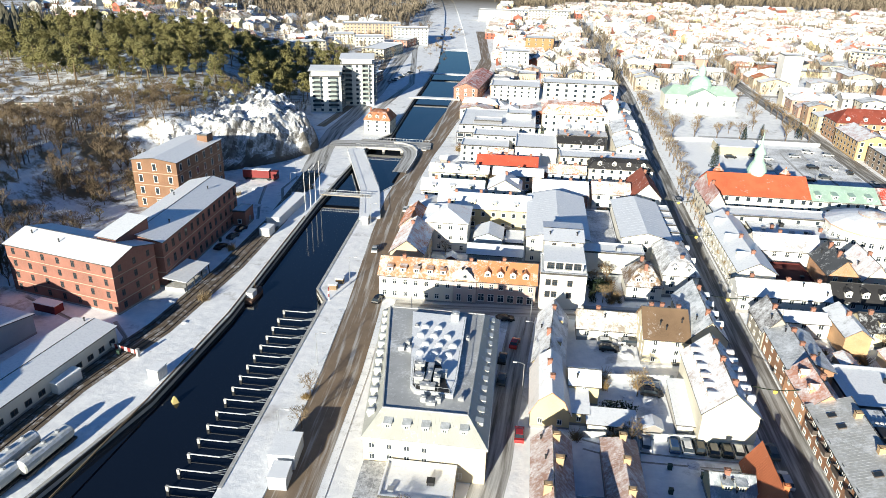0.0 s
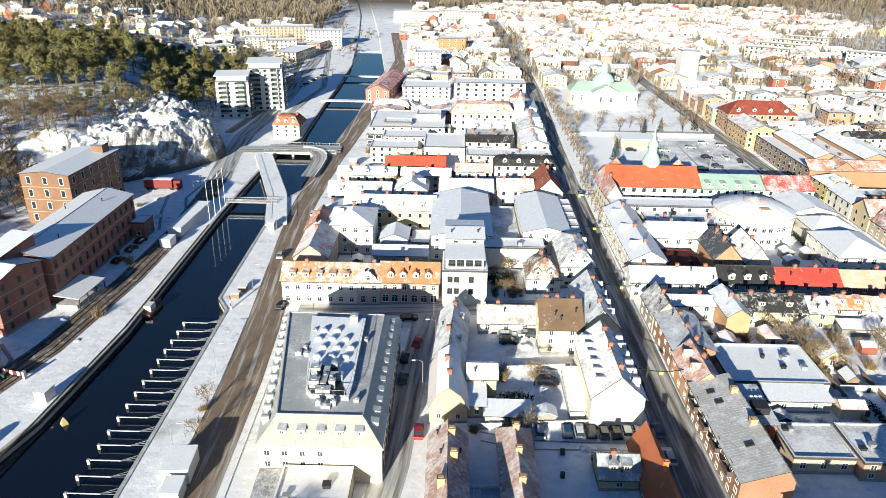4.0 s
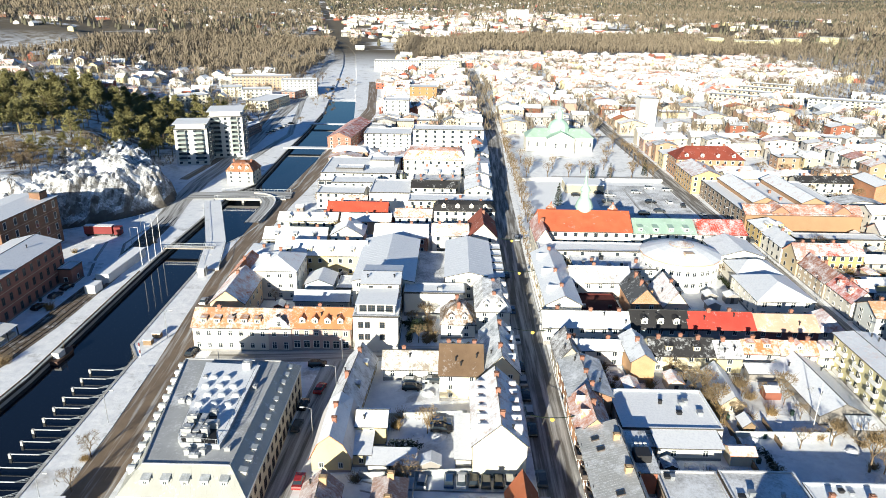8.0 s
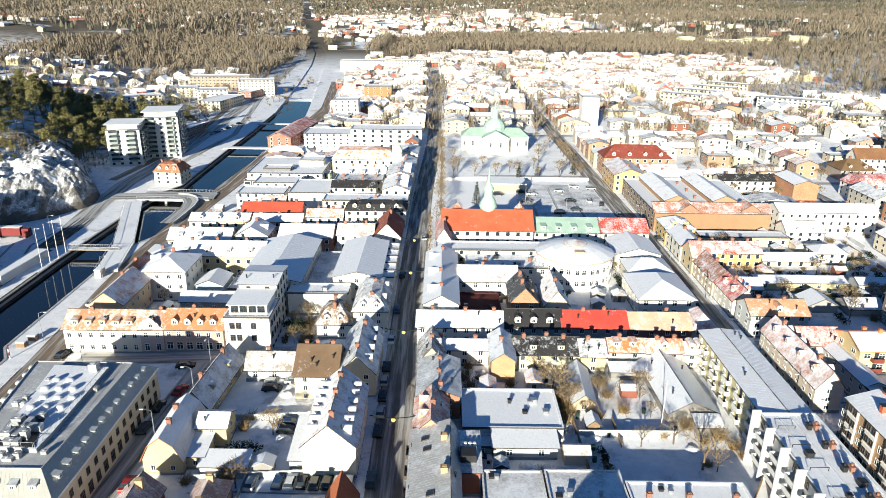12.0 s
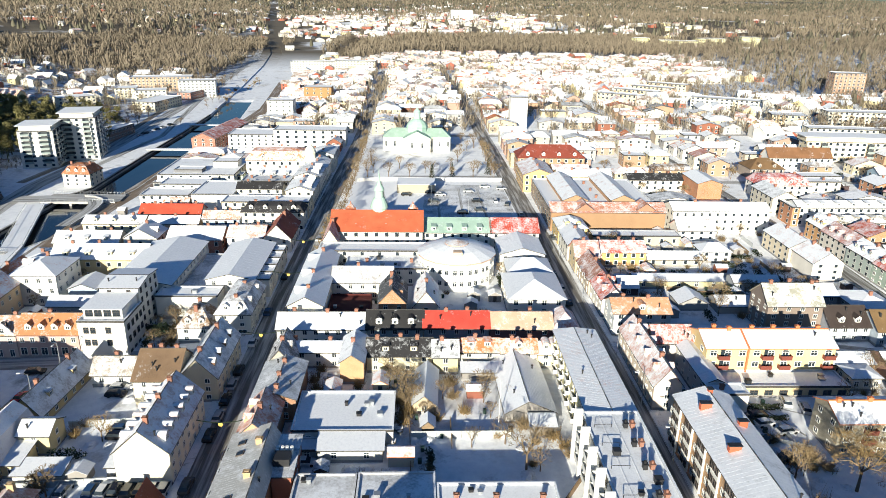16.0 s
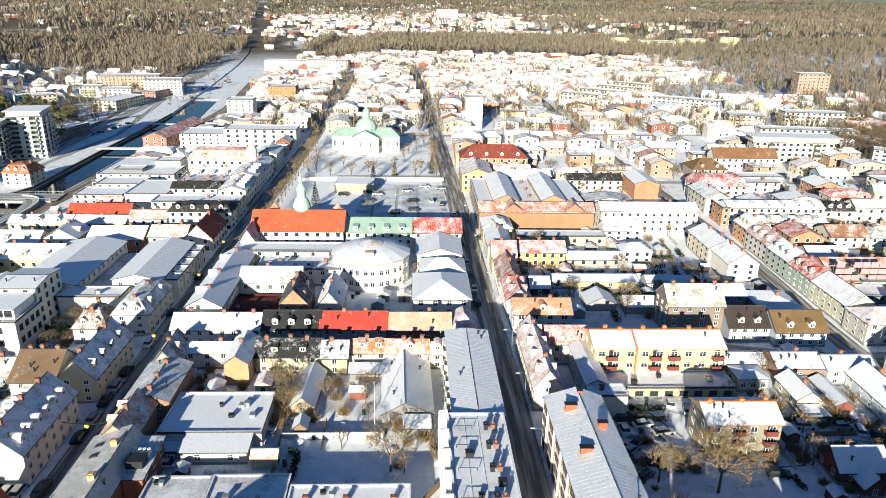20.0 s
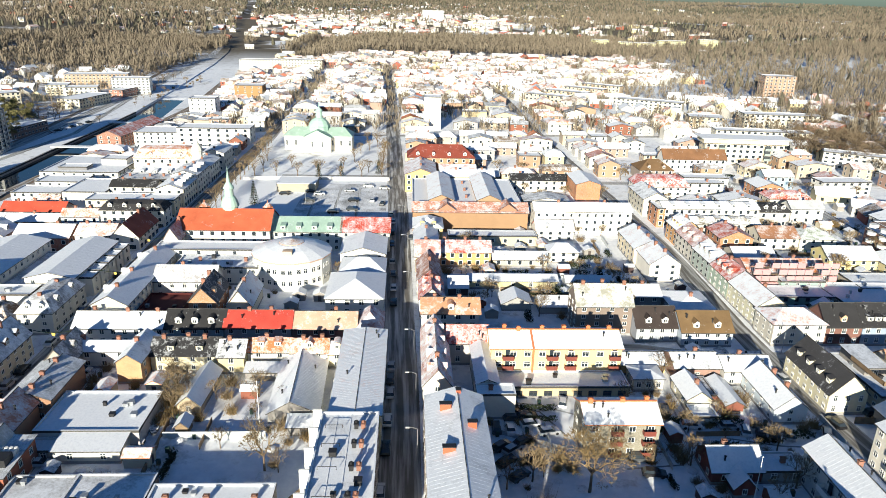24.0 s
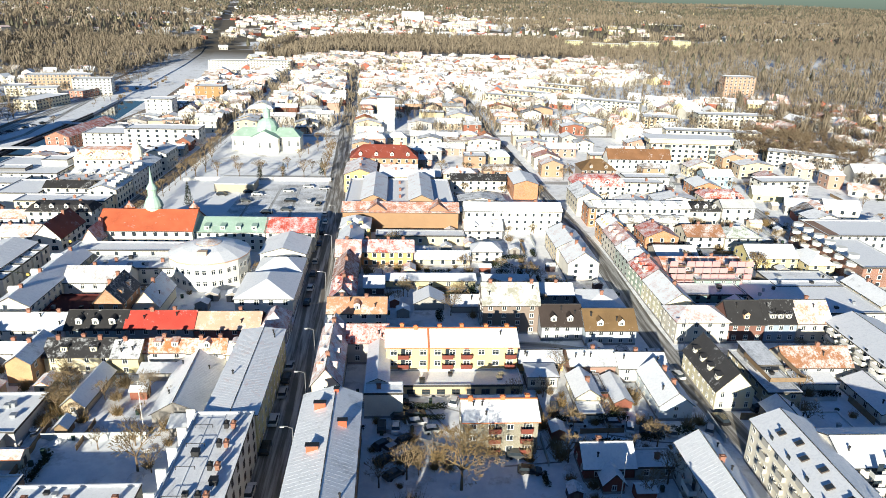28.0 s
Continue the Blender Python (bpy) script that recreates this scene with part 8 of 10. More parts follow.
flats(300.0, 560.0, 352.0, 573.0, 11.0, 4, "long cream slab of flats with balconies", plaster((0.66, 0.6, 0.46)), -28, False)
flats(336.0, 500.0, 360.0, 516.0, 9.0, 3, "pale block of flats with orange gables", plaster((0.6, 0.46, 0.3)), -14, False)
flats(360.0, 360.0, 400.0, 372.0, 11.0, 4, "white and brown block of flats", plaster((0.56, 0.52, 0.46)), -30, False)
flats(322.0, 304.0, 346.0, 316.0, 8.0, 3, "white slab of flats with brick gable", plaster((0.7, 0.68, 0.62)), 4, False)
for k, (fx, fy, fw, fh, frot) in enumerate(((440, 1210, 26, 24, 10), (480, 1190, 60, 20, -14), (560, 1240, 50, 18, 8), (620, 1200, 30, 22, -6))):
    flats(fx, fy, fx + fw, fy + 14, fh, 6, "distant yellow slab of flats on the wooded hill", plaster((0.6, 0.56, 0.3)), frot, False, float(terrain(fx + fw / 2, fy)) - 1)
flats(165.0, 1960.0, 222.0, 1985.0, 34.0, 6, "distant large white hospital block", plaster((0.82, 0.82, 0.8)), 4, False, float(terrain(190, 1970)) - 1)
flats(-60.0, 850.0, -10.0, 864.0, 16.0, 5, "white terrace of flats behind the river trees", M_APT, 4, False)
flats(-4.0, 880.0, 40.0, 894.0, 17.0, 5, "pale terrace of flats behind the town", plaster((0.68, 0.64, 0.5)), -6, False)
for k in range(4):
    flats(228.0 + 22 * k, 585.0 + 26 * k, 266.0 + 22 * k, 596.0 + 26 * k, 10.0, 3, "long row of cream flats under snow", plaster((0.66, 0.5, 0.34)), -34, False)
house(-214.0, 268.0, -186.0, 281.0, 7.0, 7.6, "flat", brickwork("brown_brick", (0.2, 0.1, 0.07)), felt(R_PALE, 0.95), "brick school with white window bands", 2, rot=16, faces="se", gap=3.0, z0=12.5, win=(2.0, 1.4))
house(-242.0, 258.0, -214.0, 270.0, 6.0, 6.6, "flat", brickwork("brown_brick", (0.2, 0.1, 0.07)), felt(R_PALE, 0.95), "low brick school wing under snow", 2, rot=16, faces="se", gap=3.0, z0=13.0, win=(2.0, 1.4))

# ---- houses of the north-east quarter that stand out ----
house(204.0, 288.0, 214.6, 312.0, 9.0, 11.0, "gy", brickwork("orange_brick", (0.5, 0.2, 0.08)), tiles(R_GREY, 0.85), "orange brick house with a blank gable", 3, faces="e")
s = sheet_of([(177, 281), (203, 281), (203, 305), (177, 305)], 0.05, 6)
single("parking_yard", s, surface("yard_snow", (0.2, 0.2, 0.21), 0.9, 0.3, 0.8, 0.62, snow_scale=0.12), "trodden snowy parking yard behind houses", "yard", kind="structure")
house(177.0, 252.0, 200.0, 262.0, 5.0, 5.4, "flat", plaster((0.5, 0.46, 0.4)), felt(R_PALE, 0.8), "low back building with flat roof", 1, faces="s")
house(178.0, 306.0, 203.0, 317.0, 6.4, 8.8, "gx", plaster((0.64, 0.6, 0.52)), tiles(R_BLACK, 0.2), "pale house with dark roof", 2, faces="s", chim=2)
house(231.0, 289.0, 254.0, 305.0, 8.0, 12.2, "mansard", plaster((0.74, 0.7, 0.64)), tiles((0.55, 0.1, 0.08), 0.4), "white house with red mansard roof", 3, faces="sw", dorm="s", dorm_n=4, chim=2)
house(226.0, 262.0, 236.0, 286.0, 9.0, 12.0, "gy", plaster((0.6, 0.56, 0.46)), tiles(R_GREY, 0.6), "cream gabled street house", 3, faces="sw", chim=1)
house(245.0, 331.0, 262.0, 348.0, 6.6, 11.4, "hip", plaster((0.36, 0.3, 0.26)), tiles((0.2, 0.12, 0.06), 0.06), "house with steep bare brown roof", 2, faces="s", chim=1, dorm="s", dorm_n=2)
house(266.0, 358.0, 300.0, 370.0, 7.4, 12.4, "gx", plaster((0.76, 0.74, 0.68)), tiles((0.24, 0.12, 0.06), 0.1), "long white house with brown roof", 3, faces="s", chim=2)
house(264.0, 322.0, 286.0, 332.0, 4.8, 5.2, "flat", plaster((0.76, 0.75, 0.72)), felt(R_PALE, 0.95), "low white hall under snow", 1, faces="s", gap=4)
flats(296.0, 376.0, 340.0, 388.0, 11.0, 4, "long cream slab of flats with balconies", plaster((0.66, 0.56, 0.4)), -4, True)
house(288.0, 296.0, 300.0, 312.0, 6.4, 8.8, "gy", brickwork("orange_brick", (0.5, 0.2, 0.08)), tiles(R_GREY, 0.85), "orange brick gabled house under snow", 2, faces="sw", chim=1)
house(302.0, 318.0, 316.0, 330.0, 7.0, 9.8, "gx", plaster((0.3, 0.4, 0.48)), tiles(R_GREY, 0.8), "blue wooden house under snow", 2, faces="sw", chim=1)
house(304.0, 344.0, 320.0, 354.0, 6.0, 9.4, "gy", plaster((0.64, 0.56, 0.4)), tiles(R_PINK, 0.6), "cream villa with pinkish roof", 2, faces="sw", chim=1)

# ---- the rest of the town: blocks of houses along the streets ----
FILL_WALLS = [((0.66, 0.63, 0.57), "white"), ((0.6, 0.54, 0.43), "cream"), ((0.5, 0.41, 0.31), "buff"), ((0.42, 0.27, 0.18), "orange"), ((0.4, 0.38, 0.36), "grey"), ((0.44, 0.28, 0.22), "pink"), ((0.6, 0.5, 0.3), "yellow"), ((0.28, 0.11, 0.07), "brick red")]
FILL_ROOFS = [(R_ORANGE, "orange"), (R_PINK, "pinkish"), (R_GREY, "grey"), (R_PALE, "pale"), (R_BROWN, "brown"), (R_BLACK, "black"), (R_RED, "red")]

def clear(x0, y0, x1, y1, pad=1.0):
    return all(x1 < a - pad or x0 > c + pad or y1 < b - pad or y0 > d + pad for a, b, c, d in TAKEN)


def block(x0, y0, x1, y1, seed, low=5.2, high=8.6, keep=0.86, rot=0.0, deep=(9, 12), gapy=(4, 9), snow=0.6, skew=0.0, windows=True):
    """Fills a town block with rows of houses."""
    rng = random.Random(seed)
    y = y0
    while y < y1 - 7:
        d = rng.uniform(*deep)
        sh = skew * (y - y0)
        x = x0 + sh
        while x < x1 + sh - 7:
            w = rng.uniform(9, 19)
            w = min(w, x1 + sh - x)
            edge = x < x0 + sh + 4 or x + w > x1 + sh - 4
            if (rng.random() < keep or edge) and w > 6 and clear(x, y, x + w, y + d):
                (wc, wn), (rc, rn) = rng.choices(FILL_WALLS, (3, 4, 4, 3, 3, 2, 1, 2))[0], rng.choices(FILL_ROOFS, (4, 4, 4, 2, 3, 2, 1))[0]
                e = rng.uniform(low, high) * (1.0 if edge else 0.78)
                st = 3 if e > 8.6 else 2
                sn = min(0.97, max(0.15, rng.gauss(snow, 0.2)))
                kind = rng.choice(("gx", "gx", "hip", "gy", "flat") if not edge else ("gy", "gy", "gx", "mansard"))
                mid = y + d / 2
                f = ("se" if x < 50 else "sw" if x > 110 else "s") if windows and mid < 430 else ("s" if windows and mid < 520 else "")
                house(x, y, x + w, y + d, e, e + rng.uniform(1.6, 3.0), kind, plaster(tuple(round(c, 2) for c in wc)), tiles(rc, round(sn, 1)) if kind != "flat" else felt(R_PALE, 0.9), f"{wn} town house with snowy {rn} roof", st, rot=rot, faces=f, chim=rng.choice((0, 1, 1, 2)) if mid < 420 else 0, dorm="s" if kind in ("gx", "mansard") and rng.random() < 0.3 and mid < 320 else "", dorm_n=2, gap=3.4, plinth=False, joined=True)
            x += w + rng.uniform(0.2, 3.5)
        y += d + rng.uniform(*gapy)


block(-34, 376, 46, 424, 12)
block(-24, 474, 48, 560, 13, low=6, high=10)
block(60, 462, 114, 560, 16, low=6, high=10)
block(146, 322, 214, 336, 19)
block(131, 360, 213, 450, 20, low=6, high=11)
block(128, 466, 210, 600, 21, keep=0.8)
block(178, 264, 215, 280, 23)
block(226, 252, 300, 320, 25, keep=0.75)
block(226, 338, 312, 452, 26, keep=0.72, gapy=(6, 11))
block(224, 468, 300, 560, 27, keep=0.72, gapy=(6, 11))
block(312, 158, 380, 250, 29, keep=0.5, low=5, high=8, gapy=(8, 14))
block(286, 100, 330, 143, 31, keep=0.6, low=5, high=9)
block(330, 318, 372, 420, 30, keep=0.5, low=5, high=9, gapy=(8, 14))
block(64, 186, 127, 197, 33, keep=0.5)
block(86, 182, 110, 192, 34, keep=0.9, low=5, high=7)
block(143, 166, 216, 236, 35, keep=0.3, low=4, high=6)

# houses south of the view, whose long shadows reach into it
for k, (sx, sy, sw, sd, sh) in enumerate(((4, 50, 12, 20, 12), (18, 52, 12, 20, 13), (32, 50, 13, 22, 13), (56, 50, 14, 18, 14), (73, 50, 9, 18, 17), (92, 50, 16, 18, 13), (111, 54, 14, 24, 14), (137, 44, 14, 28, 14), (150, 62, 16, 16, 15), (170, 64, 15, 16, 18), (187, 62, 14, 16, 18), (204, 56, 12, 22, 13), (222, 56, 14, 24, 13), (238, 68, 24, 14, 13), (-130, 96, 18, 16, 12), (-150, 120, 20, 14, 14), (-118, 60, 18, 20, 14))):
    house(sx, sy, sx + sw, sy + sd, sh - 3, sh, "gx" if k % 2 else "gy", plaster(CREAM), tiles(R_GREY, 0.8), "plain plastered town house with snowy roof", 3, faces="", chim=1)

# small far houses on the hills and along the valley, too many to count
def far_houses(name, count, place_fn, seed, label):
    rng = random.Random(seed)
    s = Shape()
    n = tries = 0
    while n < count and tries < count * 8:
        tries += 1
        x, y = place_fn(rng)
        if any(abs(x - along([(py, px) for px, py in st], y)) < 11 for st in (STREET_A, STREET_B, STREET_C, NORTH_ROAD, QUAY_ROAD) if st[0][1] < y < st[-1][1]):
            continue
        if along(CANAL_L, y) - 8 < x < along(CANAL_R, y) + 8 or not clear(x - 8, y - 8, x + 8, y + 8):
            continue
        z = float(terrain(x, y)) - 0.4
        x, y = map(float, site(x, y))
        k = 1.0 if y < 1300 else 1.5
        w, d, e = rng.uniform(7, 17) * k, rng.uniform(7, 11) * k, rng.uniform(3.2, 6.5)
        an = rng.uniform(-0.5, 0.5) + (0 if rng.random() < 0.6 else 1.57)
        ca, sa = math.cos(an), math.sin(an)

        def at(u, v, h):
            return (x + u * ca - v * sa, y + u * sa + v * ca, z + h)

        a, b, r = w / 2, d / 2, e + rng.uniform(1.8, 3.2)
        wm, rm = rng.choice((0, 0, 3, 1, 3, 2, 3)), rng.choice((4, 4, 4, 5, 5, 6))
        c4 = [(-a, -b), (a, -b), (a, b), (-a, b)]
        for i in range(4):
            (ua, va), (ub, vb) = c4[i], c4[(i + 1) % 4]
            s.poly([at(ua, va, -1), at(ub, vb, -1), at(ub, vb, e), at(ua, va, e)], wm)
        s.poly([at(-a, b, e), at(-a, -b, e), at(-a, 0, r)], wm), s.poly([at(a, -b, e), at(a, b, e), at(a, 0, r)], wm)
        o = 0.5
        s.poly([at(-a - o, -b - o, e - 0.3), at(a + o, -b - o, e - 0.3), at(a + o, 0, r + 0.1), at(-a - o, 0, r + 0.1)], rm)
        s.poly([at(a + o, b + o, e - 0.3), at(-a - o, b + o, e - 0.3), at(-a - o, 0, r + 0.1), at(a + o, 0, r + 0.1)], rm)
        for i in range(max(1, int(w / 4))):
            u = -a + w * (i + 0.5) / max(1, int(w / 4))
            for k in range(2 if e > 5 else 1):
                s.poly([at(u - 0.6, -b - 0.05, 1 + 2.7 * k), at(u + 0.6, -b - 0.05, 1 + 2.7 * k), at(u + 0.6, -b - 0.05, 2.4 + 2.7 * k), at(u - 0.6, -b - 0.05, 2.4 + 2.7 * k)], 7)
        n += 1
    single(name, s, [plaster((0.74, 0.7, 0.62)), plaster((0.68, 0.58, 0.34)), plaster((0.36, 0.12, 0.08)), plaster((0.48, 0.46, 0.42)), tiles(R_GREY, 0.95), tiles(R_ORANGE, 0.5), tiles(R_BROWN, 0.4), M_GLASS], label, "houses", kind="stuff")


far_houses("hillside_houses", 150, lambda g: (g.uniform(-420, -150), g.uniform(500, 800)), 41, "scattered white and coloured villas on the hillside")
far_houses("town_houses", 520, lambda g: (g.uniform(-40, 300), g.uniform(560, 760)), 46, "closely packed snowy houses of the outer town")
far_houses("suburb_houses", 520, lambda g: (g.uniform(-40, 460), g.uniform(740, 1040)), 42, "snowy suburb of small houses behind the town")
far_houses("east_suburb_houses", 220, lambda g: (g.uniform(300, 520), g.uniform(170, 620)), 43, "snowy villas on the eastern edge of town")
far_houses("valley_houses", 900, lambda g: (g.gauss(60, 260), g.uniform(1420, 3000)), 44, "distant houses along the snowy valley")
far_houses("ridge_houses", 500, lambda g: (g.uniform(-900, 1500), g.uniform(1100, 3400)), 45, "distant scattered houses between woods")

# ---- trees ----
M_BARK = surface("bark", (0.16, 0.115, 0.075), 0.95, 0.35, 4.0)
M_TWIG = surface("twigs", (0.24, 0.175, 0.1), 0.95, 0.3, 2.0, bump=0)
M_TWIGG = surface("golden_twigs", (0.26, 0.18, 0.085), 0.95, 0.35, 2.0, bump=0)
M_NEEDLE = surface("pine_needles", (0.3, 0.28, 0.11), 0.95, 0.4, 0.8, second=(0.42, 0.36, 0.16), bump=0, island=True)
M_SPRUCE = surface("spruce_needles", (0.03, 0.05, 0.028), 0.95, 0.4, 0.8, bump=0, island=True)


def bare_tree(h, spread, seed, levels=4, mat=None):
    """A leafless tree: tapered trunk, forking limbs and a haze of fine twigs."""
    rng = random.Random(seed)
    trunk, crown = Shape(), Shape()

    def grow(p, d, length, r, level):
        q = p + d * length
        (trunk if level < 2 else crown).taper(p, q, r, r * 0.62, 5 if level < 2 else 3)
        if level == levels:
            for _ in range(5):
                dd = (d + Vector((rng.uniform(-1, 1), rng.uniform(-1, 1), rng.uniform(-0.3, 0.9))) * 0.8).normalized()
                a = p.lerp(q, rng.uniform(0.2, 1.0))
                b = a + dd * length * rng.uniform(0.6, 1.2)
                s = dd.orthogonal().normalized() * 0.004 * (9 if levels < 6 else 5) * spread
                crown.poly([a - s, a + s, b])
            return
        for i in range(3 if level else 5):
            an = 2 * math.pi * (i + rng.uniform(-0.3, 0.3)) / (3 if level else 5)
            u = d.orthogonal().normalized()
            w = d.cross(u)
            tilt = rng.uniform(0.45, 0.85) * spread
            dd = (d + (u * math.cos(an) + w * math.sin(an)) * tilt + Vector((0, 0, 0.12))).normalized()
            grow(p.lerp(q, rng.uniform(0.75, 1.0)), dd, length * rng.uniform(0.62, 0.8), r * 0.55, level + 1)

    grow(Vector((0, 0, -0.1)), Vector((0, 0, 1)), h * 0.3, h * 0.022, 0)
    return trunk, crown


def leafy(shape, c, r, n, rng, size, flat=0.7):
    """A loose clump of small leaf faces round c."""
    for _ in range(n):
        d = Vector((rng.gauss(0, 1), rng.gauss(0, 1), rng.gauss(0, 1) * flat)).normalized() * r * rng.uniform(0.45, 1.0)
        p = c + Vector((d.x, d.y, d.z * flat))
        u = Vector((rng.uniform(-1, 1), rng.uniform(-1, 1), rng.uniform(-0.4, 0.6))).normalized() * size * rng.uniform(0.7, 1.3)
        v = u.orthogonal().normalized() * size * rng.uniform(0.4, 0.8)
        shape.poly([p - u, p + v, p + u, p - v])


def pine(h, seed):
    rng = random.Random(seed)
    trunk, crown = Shape(), Shape()
    lean = Vector((rng.uniform(-0.06, 0.06), rng.uniform(-0.06, 0.06), 1))
    trunk.taper((0, 0, -0.5), lean * h * 0.95, h * 0.018, h * 0.005, 6)
    for i in range(13):
        t = rng.uniform(0.42, 1.0)
        an = rng.uniform(0, 6.28)
        out = (1.12 - t) * h * 0.3 * rng.uniform(0.4, 1.0) + 0.2
        base = lean * h * t * 0.93
        tip = base + Vector((math.cos(an) * out, math.sin(an) * out, h * 0.03))
        trunk.taper(base, tip, h * 0.005, h * 0.002, 3)
        leafy(crown, tip, h * rng.uniform(0.09, 0.15), 70, rng, h * 0.026)
    leafy(crown, lean * h * 0.96, h * 0.09, 50, rng, h * 0.022)
    return trunk, crown


def spruce(h, seed):
    rng = random.Random(seed)
    trunk, crown = Shape(), Shape()
    trunk.taper((0, 0, -0.3), (0, 0, h), h * 0.018, h * 0.003, 5)
    for i in range(15):
        z = h * (0.1 + 0.88 * i / 15)
        r = (1 - i / 15.5) * h * 0.2
        n = 7
        for k in range(n):
            an = 6.28 * (k + rng.random()) / n
            tip = Vector((math.cos(an) * r, math.sin(an) * r, z - r * 0.25))
            leafy(crown, tip * 0.75 + Vector((0, 0, z * 0.25)), r * 0.35 + 0.1, 8, rng, h * 0.022, 0.5)
    return trunk, crown


def plant(name, shapes, mats, label, category="tree", group=""):
    ob = thing(name, label, category, None, group)
    part("trunk", shapes[0], mats[0], ob)
    part("crown", shapes[1], mats[1], ob)
    return ob


def put(ob, x, y, size=1.0, turn=0.0, z=None):
    zz = float(terrain(x, y)) if z is None else z
    ob.scale = (size, size, size)
    u, v = map(float, site(x, y))
    return copy_thing(ob, pose(u, v, zz, 0, 0, turn))


big = plant("large_tree", bare_tree(14.5, 1.3, 5, 6), (M_BARK, M_TWIGG), "large spreading bare tree lit golden by the sun", "tree")
big.matrix_world = place(164.6, 100.0)
bares = [plant("bare_tree", bare_tree(9, 1.0, 20 + k, 4), (M_BARK, M_TWIG), "leafless garden tree with fine brown twigs") for k in range(4)]
spots = [(109.5, 106.0), (107.0, 128.0), (101.0, 128.0), (97.6, 131.0), (84.6, 131.0), (87.0, 127.0), (92.5, 129.5), (104.0, 114.0), (97.5, 113.0), (26.0, 118.0), (20.5, 166.0), (23.8, 169.0), (185.5, 107.0), (189.0, 117.5), (178.0, 107.0), (198.0, 99.5), (-38.4, 111.0), (-37.0, 101.0), (-14.0, 80.0), (204.5, 117.0), (155.0, 103.0), (170.0, 175.0), (153.0, 175.0), (186.0, 200.0), (196.0, 190.0), (241.0, 122.0), (155.0, 181.0)]
rng = random.Random(77)
for k, (x, y) in enumerate(spots):
    if k < 4:
        bares[k].matrix_world = place(x, y, 0, 40 * k)
    else:
        put(bares[k % 4], x, y, rng.uniform(0.6, 1.05), rng.uniform(0, 360))
put(bares[1], 107.0, 106.4, 1.3, 20)
put(bares[2], 101.2, 130.4, 0.9, 80)
# garden shrubs with brown twigs
for k, (x, y, r) in enumerate(((83.6, 128.0, 3.2), (85.2, 124.0, 2.8), (84.0, 120.6, 2.4), (113.5, 116.0, 2.2), (155.5, 95.0, 3.4), (150.5, 91.0, 3.2), (182.6, 118.0, 2.6), (202.0, 133.0, 2.0), (21.5, 163.0, 3.0), (24.6, 166.0, 2.2), (26.8, 121.0, 1.8), (173.5, 178.0, 3.2), (176.0, 181.0, 2.6), (64.8, 105.6, 1.6), (-39.0, 110.0, 1.2))):
    s = Shape()
    g = random.Random(k)
    for _ in range(260):
        b = Vector((g.gauss(0, r * 0.3), g.gauss(0, r * 0.3), 0))
        t = b + Vector((g.uniform(-1, 1) * r * 0.5, g.uniform(-1, 1) * r * 0.5, g.uniform(0.5, 1.2) * r))
        w = Vector((g.uniform(-1, 1), g.uniform(-1, 1), 0)).normalized() * 0.06
        s.poly([b - w, b + w, t])
    evergreen = k in (11, 12, 8)
    if evergreen:
        leafy(s, Vector((0, 0, r * 0.6)), r, 300, g, 0.3)
    single("shrub", s, M_SPRUCE if evergreen else M_TWIGG, "dense dark evergreen shrub" if evergreen else "tangled brown garden shrub", "shrub", place(x, y))
grove_spots = [(80.5, 140.0), (82.5, 137.0), (81.0, 134.0), (83.5, 133.0), (82.0, 130.0), (84.5, 129.0), (83.0, 126.5), (85.2, 126.0), (84.4, 136.0), (86.0, 133.0)]
for k, (x, y) in enumerate(grove_spots):
    put(bares[k % 4], x, y, 0.42 + 0.05 * (k % 4), 70 * k)
# street trees with withered leaves
for k in range(14):
    s = (bare_tree(6, 0.55, 60 + k % 4, 3))
    t = plant("street_tree", s, (M_BARK, M_TWIGG), "slim street tree with rusty twigs", "tree", "trees along the shopping street")
    t.matrix_world = place(55.0, 160.0 + k * 6.4, 0.15, 50 * k)
# park by the church
park = [plant("park_tree", bare_tree(14, 0.75, 90 + k, 4), (M_BARK, M_TWIG), "tall bare park tree", "tree", "trees of the church park") for k in range(3)]
spots = [(58.5, 240 + 11 * k) for k in range(18)] + [(64 + 9.5 * k, 333) for k in range(7)] + [(66 + 12 * k, 345 + 9 * (k % 2)) for k in range(5)] + [(120, 340 + 12 * k) for k in range(7)] + [(108, 395), (112, 405), (116, 415), (58, 400), (110, 430), (106, 372), (64, 372)]
for k, (x, y) in enumerate(spots):
    if k < 3:
        park[k].matrix_world = place(x, y)
    else:
        put(park[k % 3], x, y, rng.uniform(0.45, 0.75) if y < 330 else rng.uniform(0.5, 0.8), rng.uniform(0, 360))
yew = plant("conifer", spruce(9, 4), (M_BARK, M_SPRUCE), "dark columnar conifer in the church park")
yew.matrix_world = place(*plan(92.9, 302.3))
put(yew, *plan(102.1, 309.3), 0.8, 50)
put(yew, *plan(118.8, 313.4), 0.9, 110)
xmas = plant("christmas_tree", spruce(10, 8), (M_BARK, M_SPRUCE), "tall dark spruce on the square")
xmas.matrix_world = place(72.5, 277.0, 0.05)

